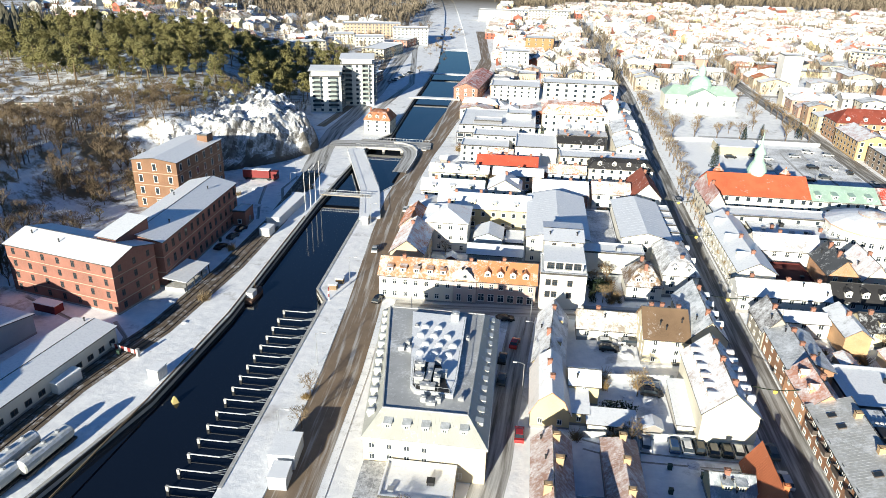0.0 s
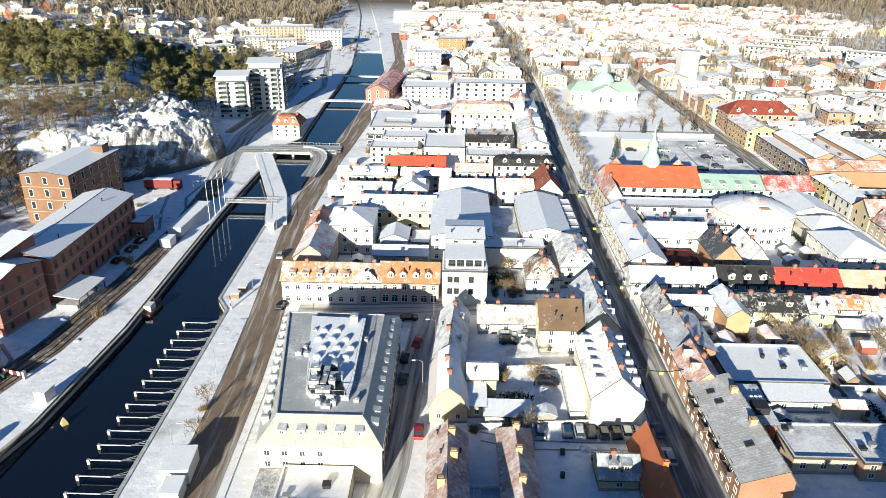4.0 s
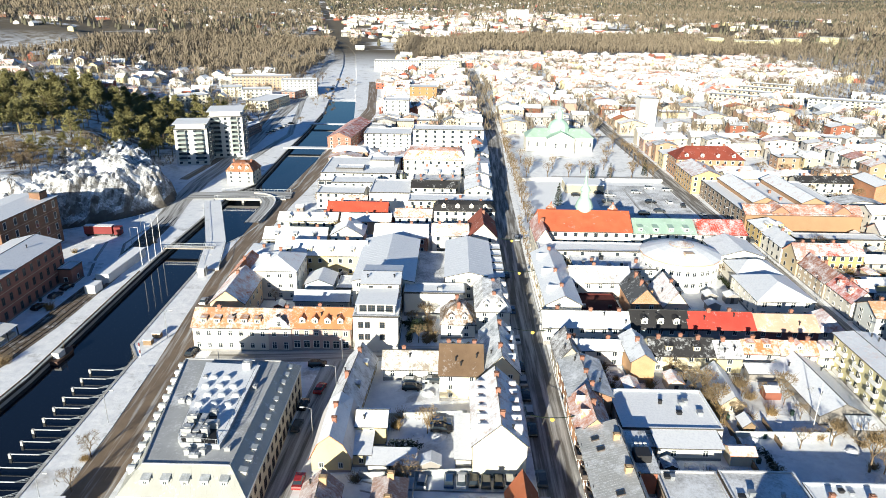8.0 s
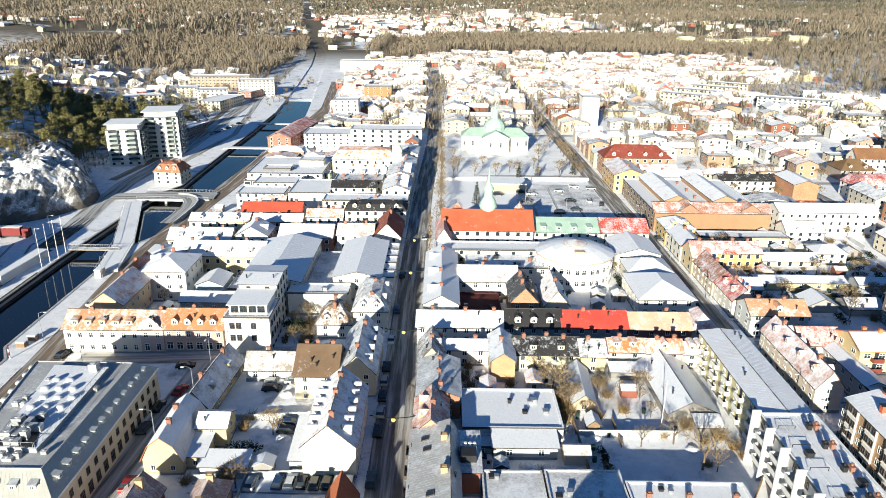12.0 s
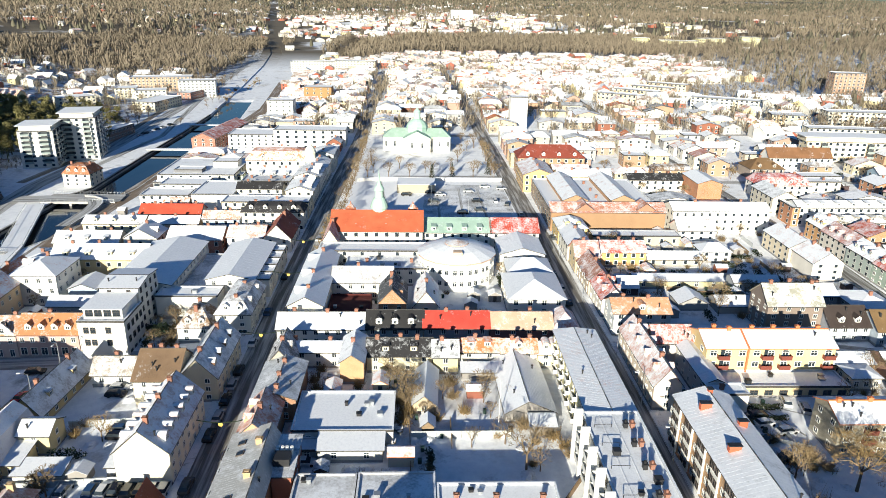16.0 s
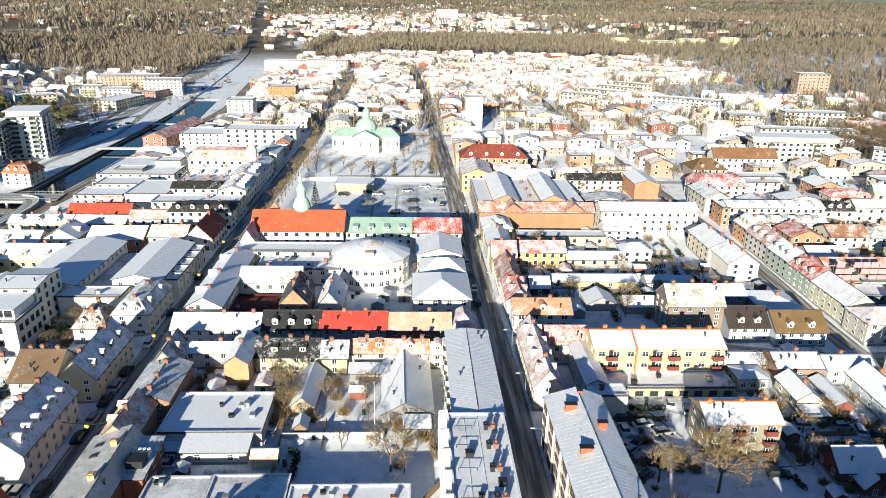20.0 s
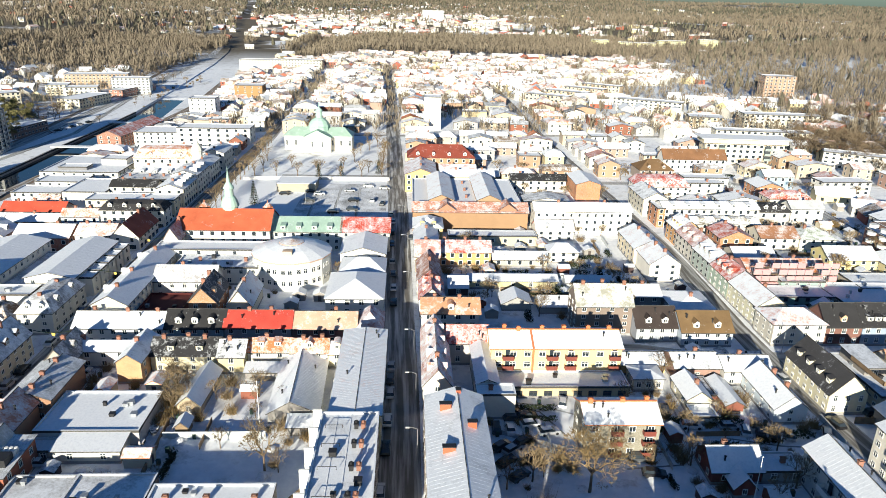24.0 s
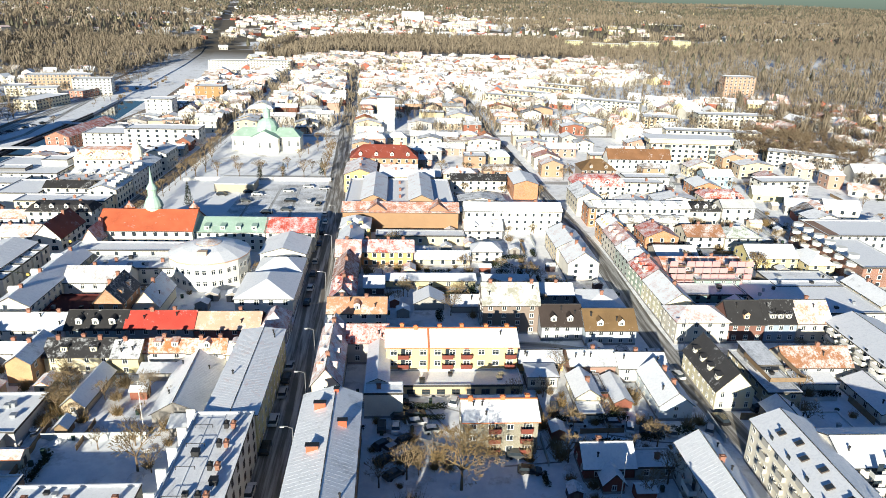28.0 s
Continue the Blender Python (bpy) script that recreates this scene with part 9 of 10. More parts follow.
# the wooded hill: pines, with bare trees below
pines = [plant("pine", pine(13, 200 + k), (M_BARK, M_NEEDLE), "tall pine with loose olive crown", "tree", "pines on the hill") for k in range(5)]
g = random.Random(9)
hill = []
while len(hill) < 150:
    x, y = g.uniform(-330, -96), g.uniform(300, 515)
    inner = (x + 205) / 118, (y - 405) / 100
    if inner[0] ** 2 + inner[1] ** 2 < g.uniform(0.2, 1.2) and all(math.hypot(x - a, y - b) > 5.0 for a, b in hill):
        hill.append((x, y))
for k, (x, y) in enumerate(hill):
    if k < 5:
        pines[k].matrix_world = pose(x, y, float(terrain(x, y)) - 0.3)
    else:
        put(pines[k % 5], x, y, g.uniform(1.05, 1.6), g.uniform(0, 360), float(terrain(x, y)) - 0.3)
for x, y, h in ((-105, 300, 16.5), (-112, 306, 17), (-118, 292, 17.5), (-124, 284, 17), (-116, 277, 18), (-128, 300, 17), (-108, 288, 17), (-132, 276, 17), (-125, 268, 17)):
    put(pines[int(abs(x)) % 5], x, y, g.uniform(0.35, 0.6), 30 * x, float(terrain(x, y)) + 0.5)


def woods(name, count, spot, mat, label, seed, fan=9, tall=(7, 13), fat=0.45, con=False, thin=0.05):
    """Many small trees as one mesh: fans of twigs, or cones for conifers."""
    g = np.random.default_rng(seed)
    x, y = spot(g, count)
    ok = (x < along(CANAL_L, y) - 6) | (x > along(CANAL_R, y) + 6)
    x, y = x[ok], y[ok]
    n = len(x)
    z = terrain(x, y) - 0.4
    h = g.uniform(*tall, n)
    if con:
        k = 5
        an = (np.arange(k) * 2 * np.pi / k)[None] + g.uniform(0, 6, (n, 1))
        r = (h * g.uniform(0.16, 0.26, n))[:, None] * g.uniform(0.7, 1.3, (n, k))
        low = np.stack([x[:, None] + r * np.cos(an), y[:, None] + r * np.sin(an), z[:, None] + h[:, None] * g.uniform(0.05, 0.25, (n, k))], -1)
        mid = np.stack([x[:, None] + 0.7 * r * np.cos(an + 0.6), y[:, None] + 0.7 * r * np.sin(an + 0.6), z[:, None] + h[:, None] * g.uniform(0.45, 0.62, (n, k))], -1)
        top = np.stack([x + g.normal(0, 0.3, n), y + g.normal(0, 0.3, n), z + h], -1)[:, None]
        co = np.concatenate([low, mid, top], 1)
        f = []
        for i in range(k):
            j = (i + 1) % k
            f += [(i, j, k + i), (j, k + j, k + i), (k + i, k + j, 2 * k)]
        f = np.array(f)
    else:
        an = g.uniform(0, 6.28, (n, fan))
        out = h[:, None] * g.uniform(0.08, fat, (n, fan))
        up = h[:, None] * g.uniform(0.6, 1.0, (n, fan))
        tip = np.stack([x[:, None] + out * np.cos(an), y[:, None] + out * np.sin(an), z[:, None] + up], -1)
        wide = h[:, None] * thin * g.uniform(0.5, 1.5, (n, fan))
        an2 = an + g.uniform(1.2, 1.9, (n, fan))
        tip2 = np.stack([tip[..., 0] + wide * np.cos(an2), tip[..., 1] + wide * np.sin(an2), tip[..., 2] - wide * g.uniform(-0.5, 2.0, (n, fan))], -1)
        base = np.stack([x[:, None] + 0.2 * out * np.cos(an), y[:, None] + 0.2 * out * np.sin(an), z[:, None] + up * g.uniform(0.0, 0.45, (n, fan))], -1)
        co = np.stack([base, tip2, tip], 2).reshape(n, fan * 3, 3)
        f = np.arange(fan * 3).reshape(fan, 3)
    faces = (f[None] + (np.arange(n) * co.shape[1])[:, None, None]).reshape(-1, 3)
    me = bpy.data.meshes.new(name)
    co = co.reshape(-1, 3)
    co[:, 0], co[:, 1] = site(co[:, 0], co[:, 1])
    me.vertices.add(len(co))
    me.vertices.foreach_set("co", co.astype(np.float32).ravel())
    me.loops.add(faces.size)
    me.loops.foreach_set("vertex_index", faces.astype(np.int32).ravel())
    me.polygons.add(len(faces))
    me.polygons.foreach_set("loop_start", np.arange(0, faces.size, 3, dtype=np.int32))
    me.materials.append(mat)
    me.update(calc_edges=True)
    return tagged(new(name, me), label, "woods", kind="stuff")


def box_spot(x0, x1, y0, y1):
    return lambda g, n: (g.uniform(x0, x1, n), g.uniform(y0, y1, n))


def patchy(x0, x1, y0, y1, scale, cut, power=1.0):
    """Spots in a region, gathered into patches."""
    def spot(g, n):
        x = g.uniform(x0, x1, n * 3)
        y = y0 + (y1 - y0) * g.uniform(0, 1, n * 3) ** power
        v = np.sin(x * scale + 1.7 * np.sin(y * scale * 0.8)) + np.cos(y * scale * 1.3 + 0.9 * np.sin(x * scale * 0.6)) + g.normal(0, 0.5, n * 3)
        keep = np.flatnonzero(v > cut)[:n]
        return x[keep], y[keep]
    return spot


def aside(spot):
    """Keeps a wood clear of the built-up valley floor."""
    def fn(g, n):
        x, y = spot(g, n)
        keep = (np.abs(x - 60) > 330) | (g.uniform(0, 1, len(x)) < 0.12)
        return x[keep], y[keep]
    return fn


# wood colours are paler than bark and needles: distance haze is mixed in
M_WOOD1 = surface("hazed_bare_woods", (0.32, 0.262, 0.19), 0.95, 0.35, 0.05, second=(0.38, 0.315, 0.235), bump=0, island=True)
M_WOOD2 = surface("hazed_conifer_woods", (0.17, 0.16, 0.11), 0.95, 0.3, 0.05, second=(0.24, 0.215, 0.15), bump=0, island=True)


def grove(name, count, spot, mat, label, seed, tall=(5, 11), levels=3, spread=0.8, grow=None):
    """A thicket of leafless trees as one mesh: turned and scaled copies of a few grown trees."""
    g = np.random.default_rng(seed)
    x, y = spot(g, count)
    kinds = []
    for k in range(4):
        a, b = grow(8, 300 + seed * 7 + k) if grow else bare_tree(8, spread, 300 + seed * 7 + k, levels)
        tri, verts = [], []
        for sh in (a, b):
            n = len(verts)
            verts += sh.v
            for f in sh.f:
                tri += [(n + f[0], n + f[i], n + f[i + 1]) for i in range(1, len(f) - 1)]
        kinds.append((np.array(verts), np.array(tri)))
    co, faces, n = [], [], 0
    for i in range(len(x)):
        v, f = kinds[i % 4]
        an, h = g.uniform(0, 6.28), g.uniform(*tall) / 8
        ca, sa = math.cos(an) * h, math.sin(an) * h
        co.append(np.stack([x[i] + v[:, 0] * ca - v[:, 1] * sa, y[i] + v[:, 0] * sa + v[:, 1] * ca, float(terrain(x[i], y[i])) - 0.3 + v[:, 2] * h], -1))
        faces.append(f + n)
        n += len(v)
    co, faces = np.concatenate(co), np.concatenate(faces)
    co[:, 0], co[:, 1] = site(co[:, 0], co[:, 1])
    me = bpy.data.meshes.new(name)
    me.vertices.add(len(co))
    me.vertices.foreach_set("co", co.astype(np.float32).ravel())
    me.loops.add(faces.size)
    me.loops.foreach_set("vertex_index", faces.astype(np.int32).ravel())
    me.polygons.add(len(faces))
    me.polygons.foreach_set("loop_start", np.arange(0, faces.size, 3, dtype=np.int32))
    me.materials.append(mat)
    me.update(calc_edges=True)
    return tagged(new(name, me), label, "woods", kind="stuff")


M_GOLD = surface("olive_scrub", (0.26, 0.2, 0.08), 0.95, 0.35, 0.05, bump=0, island=True)
M_SCRUB = surface("brown_scrub", (0.25, 0.185, 0.12), 0.95, 0.35, 0.05, bump=0, island=True)
grove("hill_thicket", 900, patchy(-300, -128, 105, 240, 0.06, -1.0), M_SCRUB, "tall bare thicket on the lower hillside", 1, (7, 13))


def oval(cx, cy, rx, ry):
    """Spots that thin out from the middle of an oval."""
    def spot(g, n):
        a, r = g.uniform(0, 6.28, n), np.sqrt(g.uniform(0, 1, n))
        return cx + rx * r * np.cos(a), cy + ry * r * np.sin(a)
    return spot


grove("hill_pines", 250, oval(-205, 408, 112, 92), M_NEEDLE, "dense olive-green pine wood on the hill", 21, (9, 17), grow=pine)
grove("cliff_pines", 26, oval(-136, 308, 26, 20), M_NEEDLE, "low olive pines above the rock", 22, (4, 7), grow=pine)
grove("cliff_bushes", 130, oval(-146, 300, 36, 36), M_GOLD, "olive leafless bushes above the rock", 23, (3.5, 7), 3, 1.0)
grove("warehouse_thicket", 160, oval(-160, 240, 34, 48), M_SCRUB, "brown leafless thicket behind the warehouse", 24, (6, 11))
grove("hill_bushes", 200, patchy(-320, -130, 115, 345, 0.05, -0.6), M_GOLD, "olive-green leafless bushes on the hillside", 16, (4, 8), 3, 1.1)
grove("slope_bushes", 420, patchy(-330, -125, 230, 350, 0.05, -0.6), M_SCRUB, "low bushes on snowy rock slopes", 17, (2.5, 6), 3, 1.1)
grove("river_trees", 120, patchy(-150, -100, 440, 760, 0.03, -0.8), M_SCRUB, "bare trees along the river", 18, (6, 11))
woods("slope_scrub", 160, box_spot(-150, -112, 300, 365), M_WOOD1, "dark scrub on the steep rock slope", 2, 18, (2, 5), thin=0.035)
woods("hill_pinewood", 500, box_spot(-480, -250, 360, 520), M_WOOD2, "dense pine wood on the hill", 3, tall=(9, 15), con=True)
woods("villa_trees", 900, box_spot(-420, -130, 500, 900), M_WOOD1, "bare garden trees among the villas", 4, 18, (5, 10), thin=0.04)
woods("river_wood", 2600, patchy(-420, -135, 680, 1300, 0.012, -0.6), M_WOOD1, "bare riverside wood", 5, 15, (9, 16), thin=0.05)
woods("town_trees", 2600, box_spot(-25, 420, 460, 1000), M_WOOD1, "bare trees between the houses", 6, 16, (5, 10), thin=0.045)
woods("park_wood", 3600, box_spot(-60, 520, 1060, 1400), M_WOOD1, "belt of bare woodland behind the town", 7, 13, (11, 17), thin=0.05)
woods("north_east_wood", 3000, box_spot(500, 1300, 560, 1250), M_WOOD1, "leafless wood north-east of the town", 27, 18, (9, 16), 0.45, thin=0.04)
woods("east_wood", 4200, patchy(415, 1300, 230, 1250, 0.008, -1.0), M_WOOD1, "bare woodland east of the town", 8, 26, (9, 16), 0.4, thin=0.026)
grove("park_oaks", 150, oval(392, 402, 30, 52), M_SCRUB, "large brown leafless oaks in the eastern park", 25, (10, 16))
grove("park_wood_edge", 420, box_spot(425, 560, 330, 560), M_SCRUB, "dense leafless wood at the park", 26, (10, 16))
grove("east_edge_trees", 190, box_spot(372, 440, 200, 520), M_SCRUB, "bare trees at the edge of the town", 9, (9, 15))
woods("east_conifers", 320, box_spot(440, 1300, 250, 1200), M_WOOD2, "dark conifers among the eastern woods", 10, tall=(10, 18), con=True)
woods("valley_wood", 8000, aside(patchy(-1500, 1900, 1300, 2700, 0.0075, -0.75)), M_WOOD1, "bare woods across the valley", 11, 10, (12, 22), 0.6, thin=0.08)
woods("valley_conifers", 4500, aside(patchy(-1900, 2200, 1200, 3000, 0.009, 0.0)), M_WOOD2, "dark conifer woods across the valley", 12, tall=(11, 18), con=True)
woods("ridge_conifers", 14000, patchy(-3000, 3600, 2400, 4950, 0.0032, -0.7), M_WOOD2, "conifer forest on the far ridges", 13, tall=(12, 22), con=True)
woods("ridge_wood", 10000, patchy(-2800, 3400, 2300, 4900, 0.0045, -0.9), M_WOOD1, "grey-brown forest on the far ridges", 14, 7, (12, 22), 0.9, thin=0.14)

# ---- cars ----
CARS = {}


def car_master(col, long_roof):
    key = (col, long_roof)
    if key in CARS:
        return None
    ob = thing("car", "parked car", "car")
    paint = glossy("car_paint", col, 0.25)
    prof = [(-2.2, 0.35), (2.2, 0.35), (2.25, 0.62), (2.1, 0.8), (1.1, 0.95), (0.45, 1.42), (-1.2 if long_roof else -0.8, 1.46), (-2.1 if long_roof else -1.5, 1.0), (-2.2, 0.92)]
    low = [(-2.2, 0.35), (2.2, 0.35), (2.25, 0.62), (2.1, 0.8), (1.1, 0.95), (-2.15, 0.97), (-2.25, 0.7)]
    s = Shape()
    for side in (-0.88, 0.88):
        pts = [(x, side, z) for x, z in low]
        s.poly(pts if side < 0 else pts[::-1])
    for (xa, za), (xb, zb) in zip(low, low[1:] + low[:1]):
        s.poly([(xa, -0.88, za), (xa, 0.88, za), (xb, 0.88, zb), (xb, -0.88, zb)])
    part("body", s, paint, ob)
    back = -2.05 if long_roof else -1.55
    ring0 = [(1.15, 0.8), (back, 0.8)]
    c = Shape()
    b4 = [(back, -0.82, 0.95), (1.15, -0.82, 0.95), (1.15, 0.82, 0.95), (back, 0.82, 0.95)]
    t4 = [(back + 0.45, -0.64, 1.44), (0.4, -0.64, 1.44), (0.4, 0.64, 1.44), (back + 0.45, 0.64, 1.44)]
    for i in range(4):
        j = (i + 1) % 4
        c.poly([b4[i], b4[j], t4[j], t4[i]])
    part("cabin_glass", c, M_GLASS, ob)
    r = Shape()
    slab(r, [(x, y, 1.48) for x, y, _ in t4], 0.05)
    part("roof", r, paint, ob)
    for wx0 in (-1.35, 1.4):
        for wy0 in (-0.8, 0.8):
            w = Shape()
            w.lathe(0, 0, [(0.33, -0.1), (0.33, 0.1)], 10)
            part("wheel", w, M_RUBBER, ob).matrix_basis = pose(wx0, wy0, 0.33, 90, 0, 0)
    CARS[key] = ob
    return ob


PAINTS = {"white": (0.7, 0.7, 0.7), "silver": (0.42, 0.43, 0.45), "black": (0.015, 0.015, 0.017), "dark grey": (0.07, 0.075, 0.08), "blue": (0.03, 0.07, 0.16), "red": (0.35, 0.03, 0.03)}


def car(x, y, turn, col, long_roof=True, z=0.04):
    key = (PAINTS[col], long_roof)
    label = f"parked {col} {'estate' if long_roof else 'hatchback'} car on snowy ground"
    made = car_master(*key)
    if made:
        made.matrix_world = place(x, y, z, turn)
        return tagged(made, label)
    return tagged(copy_thing(CARS[key], place(x, y, z, turn)), label)


for x, y, turn, col, lr in ((128.9, 131.0, 90, "silver", True), (128.6, 121.0, 90, "white", True), (128.8, 142.0, 90, "silver", False), (128.7, 136.8, 90, "dark grey", True), (128.5, 112.0, 90, "black", True), (127.9, 100.0, 90, "white", True), (128.6, 176.0, 90, "black", True), (128.4, 186.0, 90, "white", True), (128.0, 196.0, 90, "dark grey", True), (127.6, 206.0, 90, "silver", True), (127.0, 222.0, 90, "blue", True), (126.8, 234.0, 90, "black", False), (127.0, 250.0, 90, "white", True), (133.6, 228.0, 90, "dark grey", True), (126.0, 262.0, 90, "silver", True),
        (153.6, 126.6, 8, "dark grey", True), (153.4, 129.0, 8, "silver", True), (157.0, 122.4, 12, "black", True), (157.4, 119.6, 12, "white", True), (150.2, 118.4, 90, "dark grey", True), (153.0, 118.0, 90, "white", False), (152.6, 111.6, 40, "silver", True), (156.0, 109.0, 40, "black", True), (152.8, 104.0, 40, "dark grey", True), (153.8, 124.2, 8, "black", True), (154.2, 121.6, 8, "dark grey", True), (160.6, 117.0, 12, "white", True), (155.0, 114.0, 40, "black", True), (165.4, 127.2, 75, "white", True), (150.6, 112.6, 40, "dark grey", True), (151.0, 108.0, 40, "black", True), (168.2, 124.6, 75, "silver", True),
        (176.0, 108.4, -6, "dark grey", True), (177.4, 104.0, -8, "black", True), (186.6, 124.4, 80, "dark grey", False), (190.4, 119.6, -5, "white", True), (198.6, 121.2, 0, "silver", True), (201.4, 120.6, 75, "white", True), (204.2, 120.4, 75, "black", True), (207.0, 120.4, 75, "dark grey", True), (210.0, 120.2, 75, "silver", True), (218.6, 120.6, 60, "silver", True), (219.8, 141.4, 105, "white", True), (222.6, 124.0, 100, "black", True), (233.5, 127.6, 10, "dark grey", True),
        (21.8, 137.0, 0, "white", True), (22.0, 139.6, 0, "black", True), (22.0, 134.4, 0, "black", True), (28.0, 137.0, 0, "dark grey", True), (28.8, 118.6, 0, "black", True), (28.6, 121.0, 0, "blue", True), (26.4, 137.2, 0, "silver", False),
        (46.6, 142.0, 90, "black", True), (46.6, 136.0, 90, "silver", True), (46.7, 130.0, 90, "black", False), (46.8, 124.0, 90, "silver", True), (46.8, 117.6, 90, "black", True), (46.9, 103.0, 90, "dark grey", True), (47.0, 96.0, 90, "silver", True), (46.8, 155.0, 90, "white", False), (47.0, 172.0, 90, "blue", True), (47.2, 196.0, 90, "black", True), (53.0, 228.0, 90, "silver", True),
        (25.6, 103.2, 85, "silver", True), (30.4, 103.2, 88, "blue", True), (32.6, 103.0, 88, "white", True), (34.8, 103.2, 88, "black", True), (37.0, 102.8, 88, "dark grey", True), (39.2, 102.8, 88, "black", True), (41.2, 102.8, 88, "white", True), (43.2, 102.8, 88, "silver", True),
        (1.4, 135.0, 80, "red", False), (-1.0, 128.6, 86, "black", True), (-0.8, 120.8, 86, "dark grey", True), (-1.2, 146.0, 10, "black", True),
        (-85.0, 176.0, 75, "black", True), (-84.6, 184.0, 75, "dark grey", True), (-84.4, 190.0, 75, "black", True), (96.0, 296.0, 0, "white", True), (104.0, 264.0, 0, "black", True), (112.0, 250.0, 0, "dark grey", True), (118.0, 285.0, 90, "white", True), (108.0, 303.0, 0, "silver", True), (92.0, 300.0, 0, "black", True), (110.5, 284.3, 0, "black", True), (122.2, 278.8, 80, "black", False), (115.5, 312.4, 0, "white", True), (122.3, 308.7, 0, "silver", True), (110.8, 268.6, 0, "dark grey", True), (93.1, 284.0, 0, "dark grey", True), (82.0, 295.2, 0, "black", True), (-85.5, 436, 60, "silver", True), (-84.4, 441, 60, "black", True), (-83.4, 446, 60, "white", True), (-82.0, 455, 60, "dark grey", True), (-80.6, 463, 60, "silver", True), (-79.0, 472, 60, "black", True), (195.0, 290.0, 0, "black", True), (188.0, 297.0, 0, "dark grey", True), (60.0, 141.0, 0, "white", True), (66.6, 108.4, 0, "white", True), (194.0, 258.0, 0, "black", True), (-37.4, 216.0, 95, "white", True), (-40.6, 182.0, 95, "silver", False), (-33.4, 152.0, 80, "black", True), (3.2, 103.6, 90, "red", False)):
    car(x, y, turn, col, lr)

# ---- fences, walls, street lamps, garden things ----
M_FENCE = surface("painted_fence", (0.46, 0.48, 0.48), 0.85, 0.2, 3.0, 0.2)


def fence(pts, h, mat, label, board=1.6, name="fence"):
    ob = thing(name, label, "fence")
    for (xa, ya), (xb, yb) in zip(pts, pts[1:]):
        L = math.hypot(xb - xa, yb - ya)
        n = max(1, int(L / board))
        turn = math.degrees(math.atan2(yb - ya, xb - xa))
        for i in range(n):
            s = Shape()
            s.box(0.02, -0.05, 0.05, L / n - 0.02, 0.05, h)
            s.box(0.0, -0.09, h, L / n, 0.09, h + 0.08)
            p = part("panel", s, mat, ob)
            t = i / n
            px, py = xa + (xb - xa) * t, ya + (yb - ya) * t
            p.matrix_basis = pose(px, py, float(lift(*plan(px, py))) - 0.1, 0, 0, turn)
    return ob


fence([(14.0, 104.6), (34.5, 105.2)], 1.5, M_FENCE, "pale board fence along the car park", 2.0)
fence([(17.0, 123.4), (34.0, 123.8)], 1.4, M_FENCE, "grey board fence across the yard", 2.0)
fence([(24.0, 98.0), (24.2, 104.6)], 1.3, M_FENCE, "grey board fence beside parked cars", 2.0)
fence([(86.0, 115.8), (105.4, 116.0)], 1.7, M_FENCE, "long pale garden wall capped with snow", 2.4, "garden_wall")
fence([(86.0, 104.6), (85.6, 121.0)], 1.5, M_WOOD, "brown wooden garden fence in snow", 2.4)
fence([(117.0, 104.0), (111.5, 96.0)], 1.4, M_WOOD, "dark wooden garden fence in snow", 2.4)
fence([(224.0, 119.0), (230.4, 118.4), (231.0, 122.0)], 1.6, M_WOOD, "yellowish wooden yard fence", 1.2)
fence([(151.0, 117.0), (163.0, 111.5)], 1.0, M_STEEL, "low railing in the car park", 2.0)
fence([(-72.8, 60), (-69.4, 104), (-67.6, 140), (-68.9, 205)], 0.35, M_WOOD, "low timber kerb along the quay edge", 4.0, "quay_kerb")

lamp = thing("street_lamp", "grey street lamp with curved arm", "street lamp", place(134.4, 108.0, 0.1), "street lamps")
s = Shape()
s.taper((0, 0, 0), (0, 0, 7.6), 0.09, 0.06, 6)
part("pole", s, M_STEEL, lamp)
s = Shape()
s.taper((0, 0, 7.5), (-0.9, 0, 7.9), 0.05, 0.04, 5)
s.taper((-0.9, 0, 7.9), (-1.5, 0, 7.9), 0.04, 0.04, 5)
part("arm", s, M_STEEL, lamp)
s = Shape()
s.box(-2.2, -0.16, 7.8, -1.45, 0.16, 7.95)
part("lamp_head", s, M_CONT, lamp)
for x, y, turn in ((134.3, 127.0, 0), (134.0, 146.0, 0), (133.4, 180.0, 0), (132.4, 210.0, 0), (131.0, 245.0, 0), (-23.2, 142.0, 0), (-40.2, 122.0, 180), (-39.4, 96.0, 180), (-42.6, 160.0, 180), (-45.8, 200.0, 180), (4.8, 146.0, 90), (3.4, 116.0, 0), (5.6, 132.0, 0), (226.4, 153.0, 0), (-83.0, 240.0, 180), (-80.0, 225.0, 180), (106.0, 262.0, 0), (92.0, 280.0, 0)):
    copy_thing(lamp, place(x, y, 0.1, turn))
mast = thing("garden_flagpole", "white flagpole in a snowy garden", "flagpole", place(103.4, 120.0))
s = Shape()
s.taper((0, 0, 0), (0, 0, 10), 0.1, 0.05, 6)
part("pole", s, M_FRAME, mast)
s = Shape()
s.lathe(0, 0, [(0.04, 10.0), (0.13, 10.1), (0.02, 10.28)], 8)
part("finial", s, M_FRAME, mast)
copy_thing(mast, place(192.6, 97.5))
